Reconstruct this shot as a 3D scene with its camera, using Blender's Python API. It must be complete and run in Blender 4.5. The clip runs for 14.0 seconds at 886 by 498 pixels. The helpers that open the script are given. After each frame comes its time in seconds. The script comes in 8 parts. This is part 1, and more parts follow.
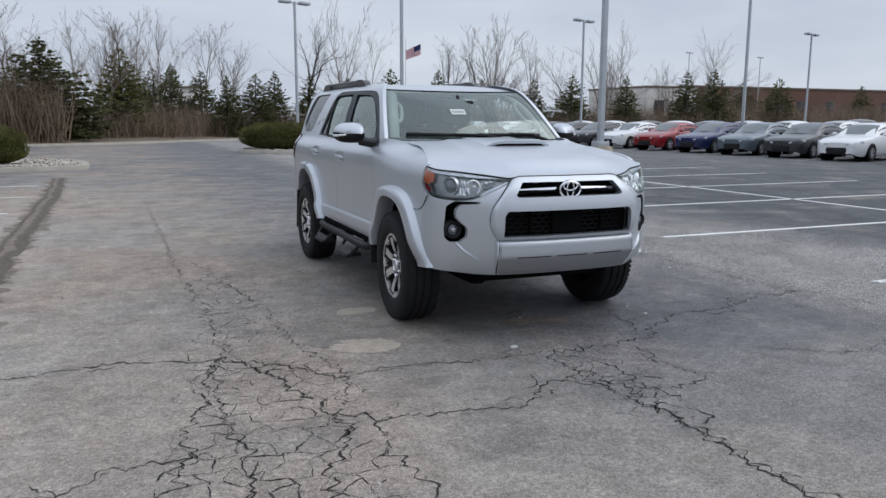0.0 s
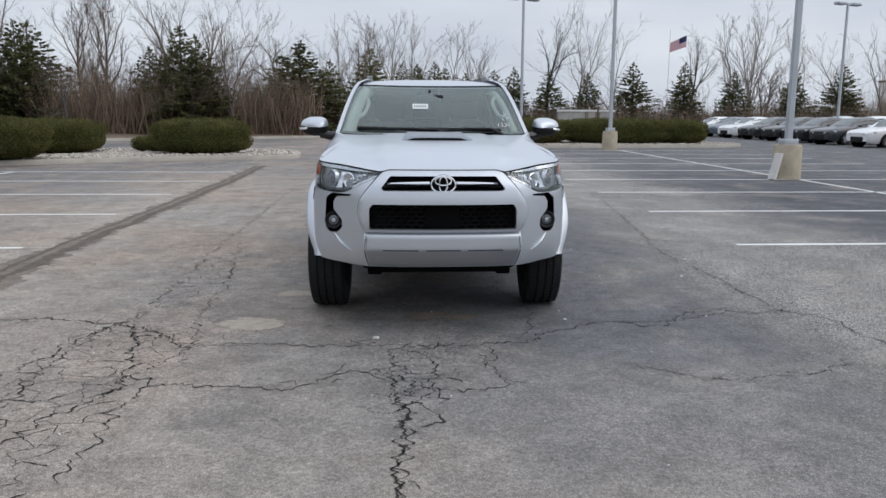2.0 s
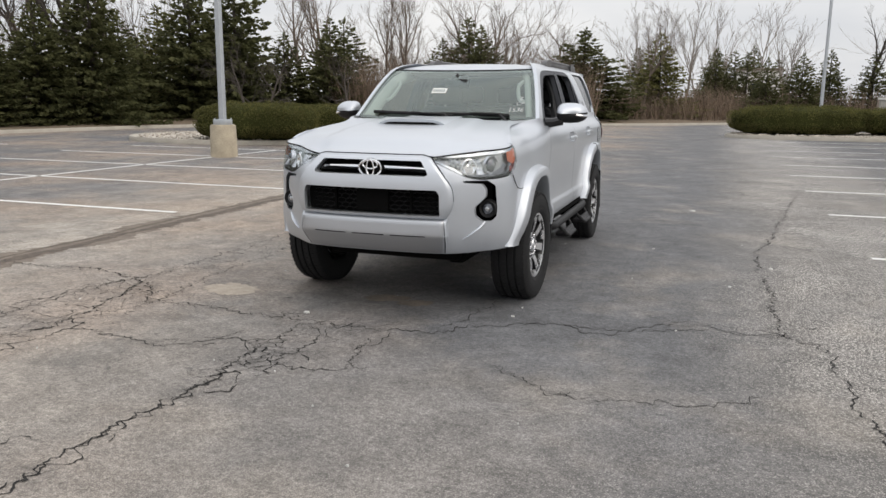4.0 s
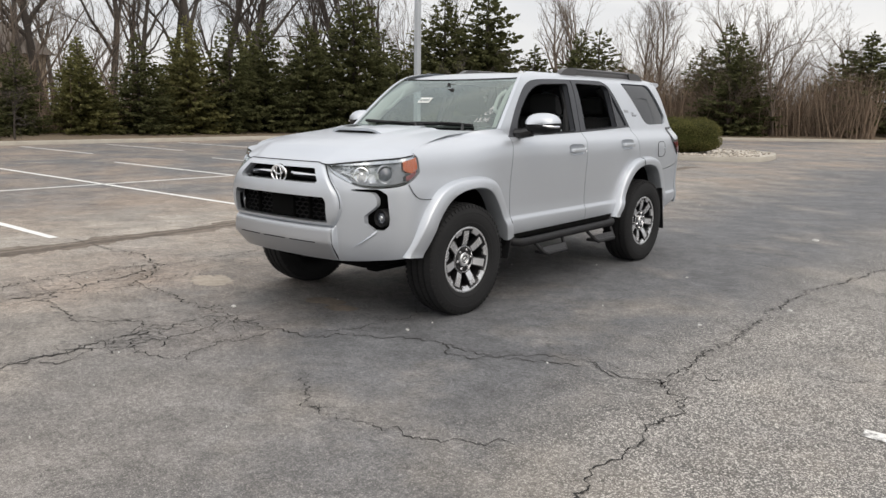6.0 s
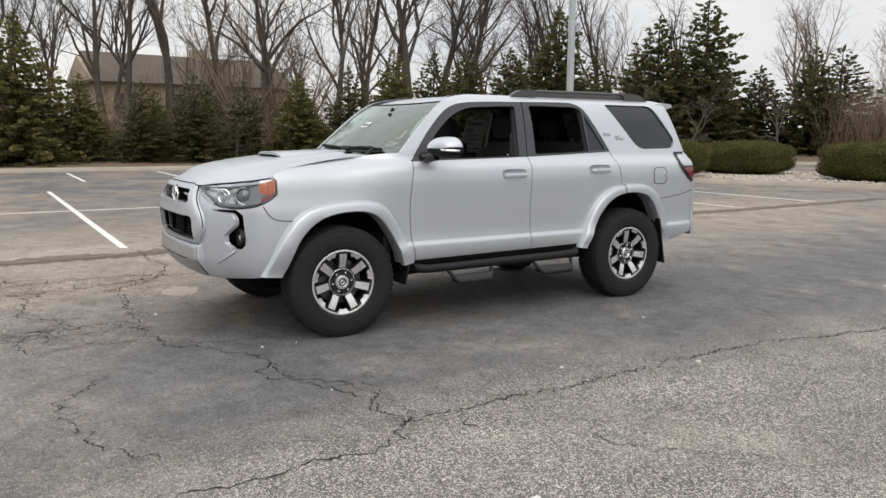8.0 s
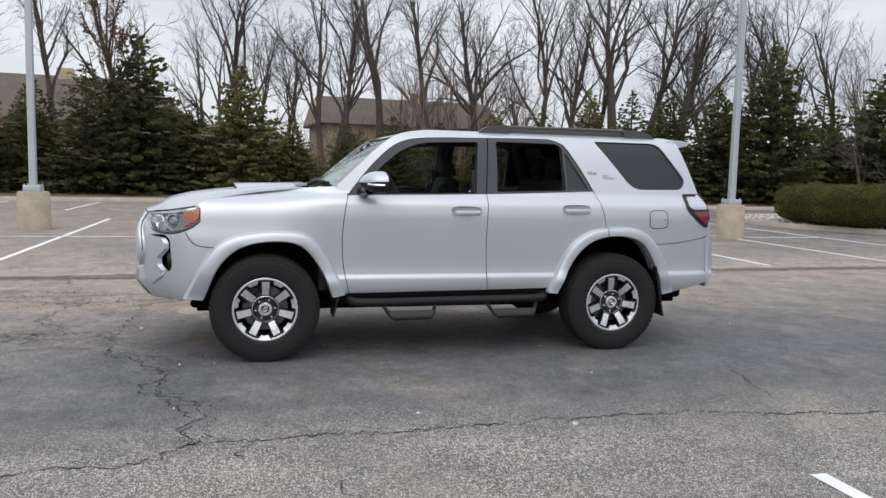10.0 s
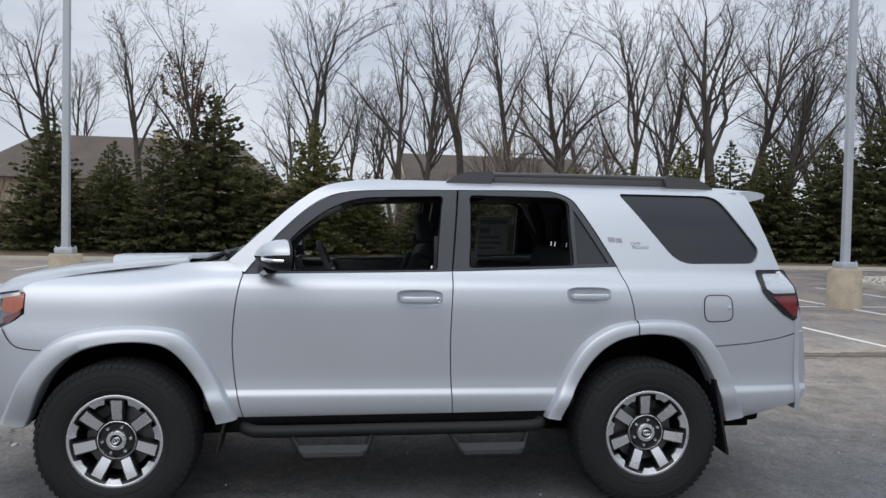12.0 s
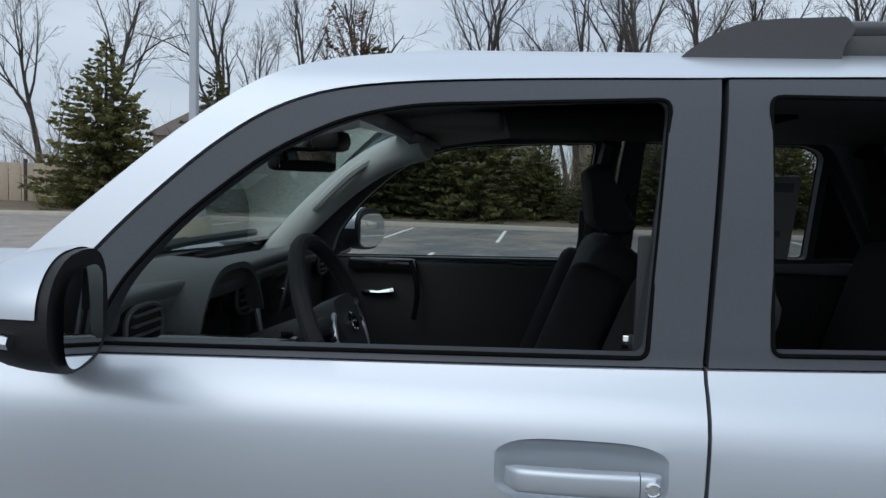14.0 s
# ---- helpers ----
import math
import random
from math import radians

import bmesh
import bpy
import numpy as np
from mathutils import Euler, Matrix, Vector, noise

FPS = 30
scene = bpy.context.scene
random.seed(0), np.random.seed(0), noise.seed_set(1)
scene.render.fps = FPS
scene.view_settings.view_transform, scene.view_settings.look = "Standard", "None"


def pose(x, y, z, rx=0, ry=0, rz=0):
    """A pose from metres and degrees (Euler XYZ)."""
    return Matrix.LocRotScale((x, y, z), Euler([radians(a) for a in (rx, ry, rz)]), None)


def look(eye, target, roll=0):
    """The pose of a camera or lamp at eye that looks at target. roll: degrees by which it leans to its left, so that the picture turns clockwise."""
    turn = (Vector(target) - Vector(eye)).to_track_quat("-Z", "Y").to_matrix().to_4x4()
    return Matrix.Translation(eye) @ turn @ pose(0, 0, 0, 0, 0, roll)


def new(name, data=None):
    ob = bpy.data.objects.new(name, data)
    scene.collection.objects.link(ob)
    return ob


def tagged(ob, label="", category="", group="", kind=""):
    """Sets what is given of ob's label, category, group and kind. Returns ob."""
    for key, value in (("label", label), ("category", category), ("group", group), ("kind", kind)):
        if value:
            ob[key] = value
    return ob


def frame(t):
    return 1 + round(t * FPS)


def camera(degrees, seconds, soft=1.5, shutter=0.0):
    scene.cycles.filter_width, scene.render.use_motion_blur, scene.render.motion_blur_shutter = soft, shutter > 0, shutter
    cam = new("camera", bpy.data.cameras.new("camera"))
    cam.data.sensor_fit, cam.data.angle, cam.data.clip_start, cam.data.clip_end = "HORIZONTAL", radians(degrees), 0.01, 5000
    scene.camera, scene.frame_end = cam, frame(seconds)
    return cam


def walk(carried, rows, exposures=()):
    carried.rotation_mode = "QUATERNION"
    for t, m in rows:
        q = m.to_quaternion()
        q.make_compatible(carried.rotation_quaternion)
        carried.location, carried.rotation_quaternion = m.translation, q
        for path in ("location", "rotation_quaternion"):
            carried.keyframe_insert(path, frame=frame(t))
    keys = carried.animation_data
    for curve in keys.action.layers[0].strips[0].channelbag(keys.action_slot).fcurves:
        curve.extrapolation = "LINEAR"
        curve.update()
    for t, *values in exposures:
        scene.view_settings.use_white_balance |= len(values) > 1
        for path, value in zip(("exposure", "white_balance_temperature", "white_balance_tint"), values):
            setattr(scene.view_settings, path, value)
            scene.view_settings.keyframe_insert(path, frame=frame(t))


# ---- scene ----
cam = camera(59.6, 14.0)
PATH = [
    (0, (-2.733, -6.677, 1.438), (-1.969, -4.857, 1.112), 0.2),
    (0.5, (-2.149, -6.951, 1.432), (-1.53, -5.077, 1.109), 0.4),
    (1, (-1.546, -7.186, 1.435), (-1.084, -5.267, 1.113), 0.4),
    (1.5, (-0.933, -7.305, 1.451), (-0.635, -5.355, 1.125), 0.4),
    (2, (-0.313, -7.325, 1.443), (-0.19, -5.358, 1.102), 0.3),
    (2.5, (0.291, -7.311, 1.446), (0.226, -5.345, 1.084), 0.0),
    (3, (0.9, -7.212, 1.434), (0.639, -5.266, 1.057), 0.0),
    (3.5, (1.517, -7.113, 1.446), (1.058, -5.204, 1.063), 0.1),
    (4, (2.115, -6.931, 1.431), (1.468, -5.076, 1.055), 0.5),
    (4.2, (2.348, -6.865, 1.414), (1.635, -5.034, 1.041), 0.8),
    (6.3, (4.51, -5.362, 1.441), (3.177, -3.914, 1.087), 0.5),
    (6.5, (4.685, -5.163, 1.423), (3.307, -3.757, 1.069), 0.3),
    (7, (5.106, -4.65, 1.44), (3.623, -3.353, 1.093), 0.3),
    (7.5, (5.536, -4.157, 1.429), (3.953, -2.979, 1.102), 0.3),
    (8, (5.873, -3.661, 1.446), (4.195, -2.614, 1.151), 0.4),
    (8.2, (5.973, -3.439, 1.451), (4.264, -2.441, 1.163), 0.5),
    (10.3, (6.682, -1.3, 1.434), (4.74, -0.863, 1.246), 1.3),
    (10.5, (6.604, -1.138, 1.433), (4.653, -0.736, 1.253), 1.2),
    (11, (6.251, -0.772, 1.46), (4.285, -0.431, 1.315), 1.2),
    (11.5, (5.642, -0.513, 1.482), (3.667, -0.216, 1.381), 1.1),
    (12, (4.944, -0.263, 1.509), (2.961, -0.013, 1.449), 1.1),
    (12.5, (4.209, -0.142, 1.525), (2.218, 0.047, 1.49), 1.2),
    (13, (3.45, -0.023, 1.541), (1.453, 0.078, 1.495), 1.0),
    (13.5, (2.695, 0.002, 1.528), (0.697, -0.023, 1.442), 1.4),
    (14, (1.962, 0.035, 1.526), (-0.02, -0.165, 1.357), 1.7),
]
walk(cam, [(t, look(eye, target, roll)) for t, eye, target, roll in PATH],
     [(0, 0.30, 6250, 10), (1.5, 0.36, 6350, 10), (2, 0.40, 6450, 10), (3, 0.57, 6950, 11), (4.2, 0.66, 7250, 11), (6.5, 0.72, 7350, 11), (8, 0.69, 7350, 11), (10.5, 0.54, 6650, 11), (12, 0.40, 6500, 10), (13, 0.33, 6300, 8), (14, 0.31, 6050, 6)])

# ---- world, sun, exposure ----
world = bpy.data.worlds.new("overcast_sky")
scene.world = world
world.use_nodes = True
wn, wl = world.node_tree.nodes, world.node_tree.links
wn.clear()
w_out = wn.new("ShaderNodeOutputWorld")
w_bg = wn.new("ShaderNodeBackground")
sky = wn.new("ShaderNodeTexSky")
sky.sky_type, sky.sun_disc = "NISHITA", False
sky.sun_elevation, sky.sun_rotation = radians(47), radians(111)
sky.air_density, sky.dust_density = 1.0, 3.0
w_sky = wn.new("ShaderNodeVectorMath")
w_sky.operation = "SCALE"
w_sky.inputs["Scale"].default_value = 0.1
wl.new(sky.outputs[0], w_sky.inputs[0])
w_co = wn.new("ShaderNodeTexCoord")
w_map = wn.new("ShaderNodeMapping")
w_map.inputs["Scale"].default_value = (1.0, 1.0, 3.2)
wl.new(w_co.outputs["Generated"], w_map.inputs["Vector"])
w_noise = wn.new("ShaderNodeTexNoise")
w_noise.inputs["Scale"].default_value = 2.3
w_noise.inputs["Detail"].default_value = 6.0
w_noise.inputs["Roughness"].default_value = 0.5
wl.new(w_map.outputs[0], w_noise.inputs["Vector"])
w_ramp = wn.new("ShaderNodeValToRGB")
w_ramp.color_ramp.elements[0].position, w_ramp.color_ramp.elements[0].color = 0.3, (0.50, 0.55, 0.64, 1)
w_ramp.color_ramp.elements[1].position, w_ramp.color_ramp.elements[1].color = 0.68, (0.74, 0.78, 0.84, 1)
wl.new(w_noise.outputs[0], w_ramp.inputs[0])
w_mix = wn.new("ShaderNodeMix")
w_mix.data_type = "RGBA"
w_mix.inputs[0].default_value = 0.9
wl.new(w_sky.outputs[0], w_mix.inputs[6])
wl.new(w_ramp.outputs[0], w_mix.inputs[7])
w_sep = wn.new("ShaderNodeSeparateXYZ")
wl.new(w_co.outputs["Generated"], w_sep.inputs[0])
w_rise = wn.new("ShaderNodeMapRange")
for slot, value in zip((1, 2, 3, 4), (0.22, 0.9, 0.88, 1.45)):
    w_rise.inputs[slot].default_value = value
wl.new(w_sep.outputs[2], w_rise.inputs[0])
w_zen = wn.new("ShaderNodeVectorMath")
w_zen.operation = "SCALE"
wl.new(w_mix.outputs[2], w_zen.inputs[0])
wl.new(w_rise.outputs[0], w_zen.inputs["Scale"])
wl.new(w_zen.outputs[0], w_bg.inputs["Color"])
w_bg.inputs["Strength"].default_value = 0.94
wl.new(w_bg.outputs[0], w_out.inputs["Surface"])

sun_data = bpy.data.lights.new("sun", "SUN")
sun_data.energy, sun_data.angle, sun_data.color = 0.6, radians(55), (1.0, 0.97, 0.93)
sun = new("sun", sun_data)
sun.matrix_world = look((13, -5, 15), (0, 0, 0))


# ---- materials ----
def material(name, color, rough=0.6, metal=0.0, var=0.15, scale=3.0, fine=60.0, bump=0.15, coat=0.0, spec=0.5, tint=None, island=0.0):
    """Base colour varied at two scales, with a fine relief."""
    m = bpy.data.materials.new(name)
    m.use_nodes = True
    n, l = m.node_tree.nodes, m.node_tree.links
    b = n["Principled BSDF"]
    b.inputs["Roughness"].default_value = rough
    b.inputs["Metallic"].default_value = metal
    b.inputs["Coat Weight"].default_value = coat
    b.inputs["Coat Roughness"].default_value = 0.06
    b.inputs["Specular IOR Level"].default_value = spec
    b.inputs["Base Color"].default_value = (*color, 1)
    if var <= 0:
        return m
    co = n.new("ShaderNodeTexCoord")
    big, small = n.new("ShaderNodeTexNoise"), n.new("ShaderNodeTexNoise")
    big.inputs["Scale"].default_value, big.inputs["Detail"].default_value = scale, 4
    small.inputs["Scale"].default_value, small.inputs["Detail"].default_value = fine, 3
    l.new(co.outputs["Object"], big.inputs["Vector"])
    l.new(co.outputs["Object"], small.inputs["Vector"])
    add = n.new("ShaderNodeMath")
    add.operation = "ADD"
    l.new(big.outputs[0], add.inputs[0])
    l.new(small.outputs[0], add.inputs[1])
    last = add
    if island:
        geo, mul = n.new("ShaderNodeNewGeometry"), n.new("ShaderNodeMath")
        mul.operation, mul.inputs[1].default_value, mul.inputs[2].default_value = "MULTIPLY_ADD", island, -island / 2
        l.new(geo.outputs["Random Per Island"], mul.inputs[0])
        last = n.new("ShaderNodeMath")
        l.new(add.outputs[0], last.inputs[0])
        l.new(mul.outputs[0], last.inputs[1])
    rng = n.new("ShaderNodeMapRange")
    rng.inputs[1].default_value, rng.inputs[2].default_value = 0.6, 1.4
    l.new(last.outputs[0], rng.inputs[0])
    mix = n.new("ShaderNodeMix")
    mix.data_type = "RGBA"
    dark = [c * (1 - var) for c in color]
    light = tint or [min(1, c * (1 + var)) for c in color]
    mix.inputs[6].default_value, mix.inputs[7].default_value = (*dark, 1), (*light, 1)
    l.new(rng.outputs[0], mix.inputs[0])
    l.new(mix.outputs[2], b.inputs["Base Color"])
    rr = n.new("ShaderNodeMapRange")
    rr.inputs[3].default_value, rr.inputs[4].default_value = max(0.02, rough - 0.08), min(1, rough + 0.08)
    l.new(big.outputs[0], rr.inputs[0])
    l.new(rr.outputs[0], b.inputs["Roughness"])
    if bump:
        bp = n.new("ShaderNodeBump")
        bp.inputs["Strength"].default_value, bp.inputs["Distance"].default_value = bump, 0.01
        l.new(small.outputs[0], bp.inputs["Height"])
        l.new(bp.outputs[0], b.inputs["Normal"])
    return m


def glass_material(name, tint, rough=0.02, clear=0.9, head_on=0.08):
    """Thin pane: part lets light straight through, part mirrors, more at a glance."""
    m = bpy.data.materials.new(name)
    m.use_nodes = True
    n, l = m.node_tree.nodes, m.node_tree.links
    n.remove(n["Principled BSDF"])
    tr, gl, mx, lw = n.new("ShaderNodeBsdfTransparent"), n.new("ShaderNodeBsdfGlossy"), n.new("ShaderNodeMixShader"), n.new("ShaderNodeLayerWeight")
    tr.inputs[0].default_value = (*[c * clear for c in tint], 1)
    gl.inputs[0].default_value = (0.90, 1.0, 0.95, 1)
    gl.inputs["Roughness"].default_value = rough
    lw.inputs[0].default_value = 0.5
    power, scale = n.new("ShaderNodeMath"), n.new("ShaderNodeMath")
    power.operation, power.inputs[1].default_value = "POWER", 4.0
    scale.operation, scale.inputs[1].default_value, scale.inputs[2].default_value = "MULTIPLY_ADD", 1 - head_on, head_on
    l.new(lw.outputs["Facing"], power.inputs[0])
    l.new(power.outputs[0], scale.inputs[0])
    l.new(scale.outputs[0], mx.inputs[0])
    l.new(tr.outputs[0], mx.inputs[1])
    l.new(gl.outputs[0], mx.inputs[2])
    l.new(mx.outputs[0], n["Material Output"].inputs[0])
    return m


def asphalt_material():
    m = bpy.data.materials.new("worn_asphalt")
    m.use_nodes = True
    n, l = m.node_tree.nodes, m.node_tree.links
    b = n["Principled BSDF"]
    geo = n.new("ShaderNodeNewGeometry")

    def noise_tex(scale, detail=4.0, rough=0.55):
        t = n.new("ShaderNodeTexNoise")
        t.inputs["Scale"].default_value, t.inputs["Detail"].default_value, t.inputs["Roughness"].default_value = scale, detail, rough
        l.new(geo.outputs["Position"], t.inputs["Vector"])
        return t.outputs[0]

    def math_node(op, a, c, e=None):
        t = n.new("ShaderNodeMath")
        t.operation = op
        for i, v in enumerate((a, c, e)):
            if v is None:
                continue
            if isinstance(v, (int, float)):
                t.inputs[i].default_value = v
            else:
                l.new(v, t.inputs[i])
        return t.outputs[0]

    def mix_col(fac, a, c, mode="MIX"):
        t = n.new("ShaderNodeMix")
        t.data_type, t.blend_type = "RGBA", mode
        for i, v in ((0, fac), (6, a), (7, c)):
            if isinstance(v, (int, float)):
                t.inputs[i].default_value = v
            elif isinstance(v, tuple):
                t.inputs[i].default_value = (*v, 1)
            else:
                l.new(v, t.inputs[i])
        return t.outputs[2]

    def span(v, a, c, lo=0.0, hi=1.0):
        t = n.new("ShaderNodeMapRange")
        for i, k in zip((1, 2, 3, 4), (a, c, lo, hi)):
            t.inputs[i].default_value = k
        l.new(v, t.inputs[0])
        return t.outputs[0]

    sep = n.new("ShaderNodeSeparateXYZ")
    l.new(geo.outputs["Position"], sep.inputs[0])
    warp = noise_tex(0.45, 5)
    x = math_node("ADD", sep.outputs[0], math_node("MULTIPLY_ADD", warp, 1.6, -0.8))
    ramp = n.new("ShaderNodeValToRGB")
    r = ramp.color_ramp
    stops = [(-14, 0.105, 0.105, 0.107), (-7.2, 0.138, 0.133, 0.130), (-5.0, 0.24, 0.218, 0.192), (-4.2, 0.29, 0.262, 0.23), (-3.5, 0.25, 0.225, 0.198),
             (-1.6, 0.195, 0.178, 0.160), (-0.6, 0.128, 0.125, 0.122), (0.4, 0.104, 0.106, 0.111), (1.9, 0.100, 0.101, 0.105), (2.8, 0.115, 0.109, 0.102), (4.4, 0.096, 0.091, 0.086), (5.6, 0.056, 0.058, 0.063), (14, 0.062, 0.065, 0.071)]
    while len(r.elements) < len(stops):
        r.elements.new(0.5)
    for e, (px, *c) in zip(r.elements, stops):
        e.position, e.color = (px + 15) / 30, (*c, 1)
    l.new(span(x, -15, 15), ramp.inputs[0])
    col = ramp.outputs[0]
    # old bare asphalt far along the lane and before the car
    far = span(math_node("ADD", sep.outputs[1], math_node("MULTIPLY", warp, 8.0)), 12, 20)
    col = mix_col(math_node("MULTIPLY", far, 0.7), col, (0.10, 0.10, 0.103))
    near = math_node("MULTIPLY", span(math_node("ADD", sep.outputs[1], math_node("MULTIPLY", warp, 3.0)), -1.0, -3.0), span(sep.outputs[0], 2.8, 0.6))
    col = mix_col(math_node("MULTIPLY", near, 0.6), col, (0.235, 0.208, 0.180))
    # broad stains and pale washes
    pale = span(noise_tex(0.8, 6, 0.62), 0.52, 0.72)
    col = mix_col(math_node("MULTIPLY", pale, 0.55), col, (0.27, 0.240, 0.205))
    brown = math_node("MULTIPLY", span(noise_tex(0.35, 5, 0.65), 0.42, 0.62), span(x, 0.6, -1.6))
    col = mix_col(math_node("MULTIPLY", brown, 0.65), col, (0.270, 0.208, 0.160))
    dark = span(noise_tex(1.7, 6, 0.65), 0.52, 0.72)
    col = mix_col(math_node("MULTIPLY", dark, 0.38), col, (0.045, 0.045, 0.047))
    spots = span(noise_tex(7.0, 2, 0.5), 0.68, 0.74)
    col = mix_col(math_node("MULTIPLY", spots, 0.5), col, (0.04, 0.04, 0.04))
    col = mix_col(1.0, col, span(noise_tex(2.3, 7, 0.7), 0.3, 0.7, 0.72, 1.28), "MULTIPLY")
    mottle = noise_tex(8.0, 7, 0.72)
    col = mix_col(1.0, col, span(mottle, 0.3, 0.7, 0.74, 1.26), "MULTIPLY")
    # aggregate
    vor = n.new("ShaderNodeTexVoronoi")
    vor.inputs["Scale"].default_value = 175.0
    l.new(geo.outputs["Position"], vor.inputs["Vector"])
    grit = span(vor.outputs["Distance"], 0.15, 0.7, 1.30, 0.62)
    col = mix_col(1.0, col, grit, "MULTIPLY")
    sepc = n.new("ShaderNodeSeparateColor")
    l.new(vor.outputs["Color"], sepc.inputs[0])
    worn = span(noise_tex(0.6, 4), 0.35, 0.65)
    side = math_node("MAXIMUM", math_node("MULTIPLY", math_node("MULTIPLY", span(x, 1.8, 3.1), span(x, 6.5, 4.8)), span(sep.outputs[1], -5.5, -2.5, 0.3, 1.0)), math_node("MULTIPLY", span(sep.outputs[1], -2.0, -3.6), 0.25))
    few = span(math_node("ADD", sepc.outputs[0], math_node("MULTIPLY", side, 0.17)), 0.88, 0.90)
    col = mix_col(math_node("MULTIPLY", math_node("MULTIPLY", few, side), math_node("MULTIPLY_ADD", worn, 0.5, 0.38)), col, (0.52, 0.49, 0.455))
    fine = noise_tex(38.0, 5, 0.7)
    col = mix_col(1.0, col, span(fine, 0.3, 0.7, 0.86, 1.98), "MULTIPLY")
    l.new(col, b.inputs["Base Color"])
    l.new(span(noise_tex(1.1, 4), 0.3, 0.7, 0.62, 0.9), b.inputs["Roughness"])
    b.inputs["Specular IOR Level"].default_value = 0.45
    bp = n.new("ShaderNodeBump")
    bp.inputs["Strength"].default_value, bp.inputs["Distance"].default_value = 0.55, 0.006
    l.new(math_node("ADD", vor.outputs["Distance"], fine), bp.inputs["Height"])
    l.new(bp.outputs[0], b.inputs["Normal"])
    return m


def let_through(m, share=0.5):
    """Thin foliage: part of the light passes through."""
    n, l = m.node_tree.nodes, m.node_tree.links
    b = n["Principled BSDF"]
    tl, mx = n.new("ShaderNodeBsdfTranslucent"), n.new("ShaderNodeMixShader")
    l.new(b.inputs["Base Color"].links[0].from_socket, tl.inputs["Color"])
    mx.inputs[0].default_value = share
    l.new(b.outputs[0], mx.inputs[1])
    l.new(tl.outputs[0], mx.inputs[2])
    l.new(mx.outputs[0], n["Material Output"].inputs[0])


def worn_paint(name="worn_white_paint", edge=0.60):
    """White line paint with the dark asphalt showing where it is rubbed away."""
    m = material(name, (0.76, 0.76, 0.74), 0.8, var=0.14, scale=5, fine=70, bump=0.4)
    n, l = m.node_tree.nodes, m.node_tree.links
    b = n["Principled BSDF"]
    paint = b.inputs["Base Color"].links[0].from_socket
    geo, tex, rng, mix = n.new("ShaderNodeNewGeometry"), n.new("ShaderNodeTexNoise"), n.new("ShaderNodeMapRange"), n.new("ShaderNodeMix")
    tex.inputs["Scale"].default_value, tex.inputs["Detail"].default_value, tex.inputs["Roughness"].default_value = 5.0, 9.0, 0.78
    rng.inputs[1].default_value, rng.inputs[2].default_value = edge, edge + 0.1
    mix.data_type = "RGBA"
    l.new(geo.outputs["Position"], tex.inputs["Vector"])
    l.new(tex.outputs[0], rng.inputs[0])
    l.new(rng.outputs[0], mix.inputs[0])
    l.new(paint, mix.inputs[6])
    mix.inputs[7].default_value = (0.17, 0.165, 0.16, 1)
    l.new(mix.outputs[2], b.inputs["Base Color"])
    return m


M = {}
M["asphalt"] = asphalt_material()
M["crack"] = material("crack_dirt", (0.017, 0.016, 0.015), 0.95, var=0.4, scale=9, fine=90, bump=0.5)
M["trench"] = material("old_sealant", (0.185, 0.154, 0.126), 0.95, var=0.5, scale=6, fine=60, bump=0.8)
M["trench_dark"] = material("broken_sealant", (0.112, 0.090, 0.073), 0.95, var=0.55, scale=9, fine=70, bump=0.9)
M["patch"] = material("pale_patch", (0.56, 0.47, 0.38), 0.95, var=0.5, scale=14, fine=170, bump=0.8, tint=(0.52, 0.46, 0.385))
M["line"] = worn_paint()
M["line_faint"] = worn_paint("faded_white_paint", 0.47)
M["scrap"] = material("pale_scraps", (0.55, 0.55, 0.53), 0.8, var=0.28, scale=5, fine=70, bump=0.4)
M["concrete"] = material("kerb_concrete", (0.40, 0.37, 0.32), 0.9, var=0.22, scale=2, fine=50, bump=0.4)
M["footing"] = material("stained_concrete_footing", (0.40, 0.345, 0.26), 0.9, var=0.3, scale=3.5, fine=45, bump=0.35)
M["stones"] = material("pale_gravel", (0.42, 0.38, 0.33), 0.9, var=0.35, scale=5, fine=40, bump=0.5, island=0.6)
M["earth"] = material("winter_grass_earth", (0.14, 0.105, 0.07), 0.95, var=0.4, scale=0.7, fine=15, bump=0.6)
M["galv"] = material("grey_painted_steel", (0.42, 0.45, 0.48), 0.45, 0.25, var=0.12, scale=2, fine=30, bump=0.05)
M["hedge"] = material("yew_leaf", (0.085, 0.090, 0.027), 0.75, var=0.5, scale=2.0, fine=25, bump=0, island=0.45, tint=(0.21, 0.20, 0.068))
# darker than the leaves: the shade inside the hedge is put into this colour
M["hedge_core"] = material("hedge_shaded_inside", (0.042, 0.046, 0.015), 0.95, spec=0.05, var=0.3, scale=5, fine=30)
M["needles"] = material("spruce_needles", (0.080, 0.090, 0.038), 0.75, var=0.4, scale=0.8, fine=9, bump=0, island=0.8, tint=(0.155, 0.158, 0.074), spec=0.2)
M["needles_warm"] = material("yellowish_needles", (0.140, 0.145, 0.058), 0.75, var=0.4, scale=0.8, fine=9, bump=0, island=0.8, tint=(0.245, 0.232, 0.098), spec=0.2)
M["bark"] = material("grey_bark", (0.062, 0.052, 0.045), 0.95, var=0.35, scale=2, fine=25, bump=0.6)
# pale bark, lightened further so the colour carries distant haze
M["bark_pale_haze"] = material("hazed_pale_bark", (0.25, 0.222, 0.195), 0.95, var=0.35, scale=2, fine=25, bump=0.5)
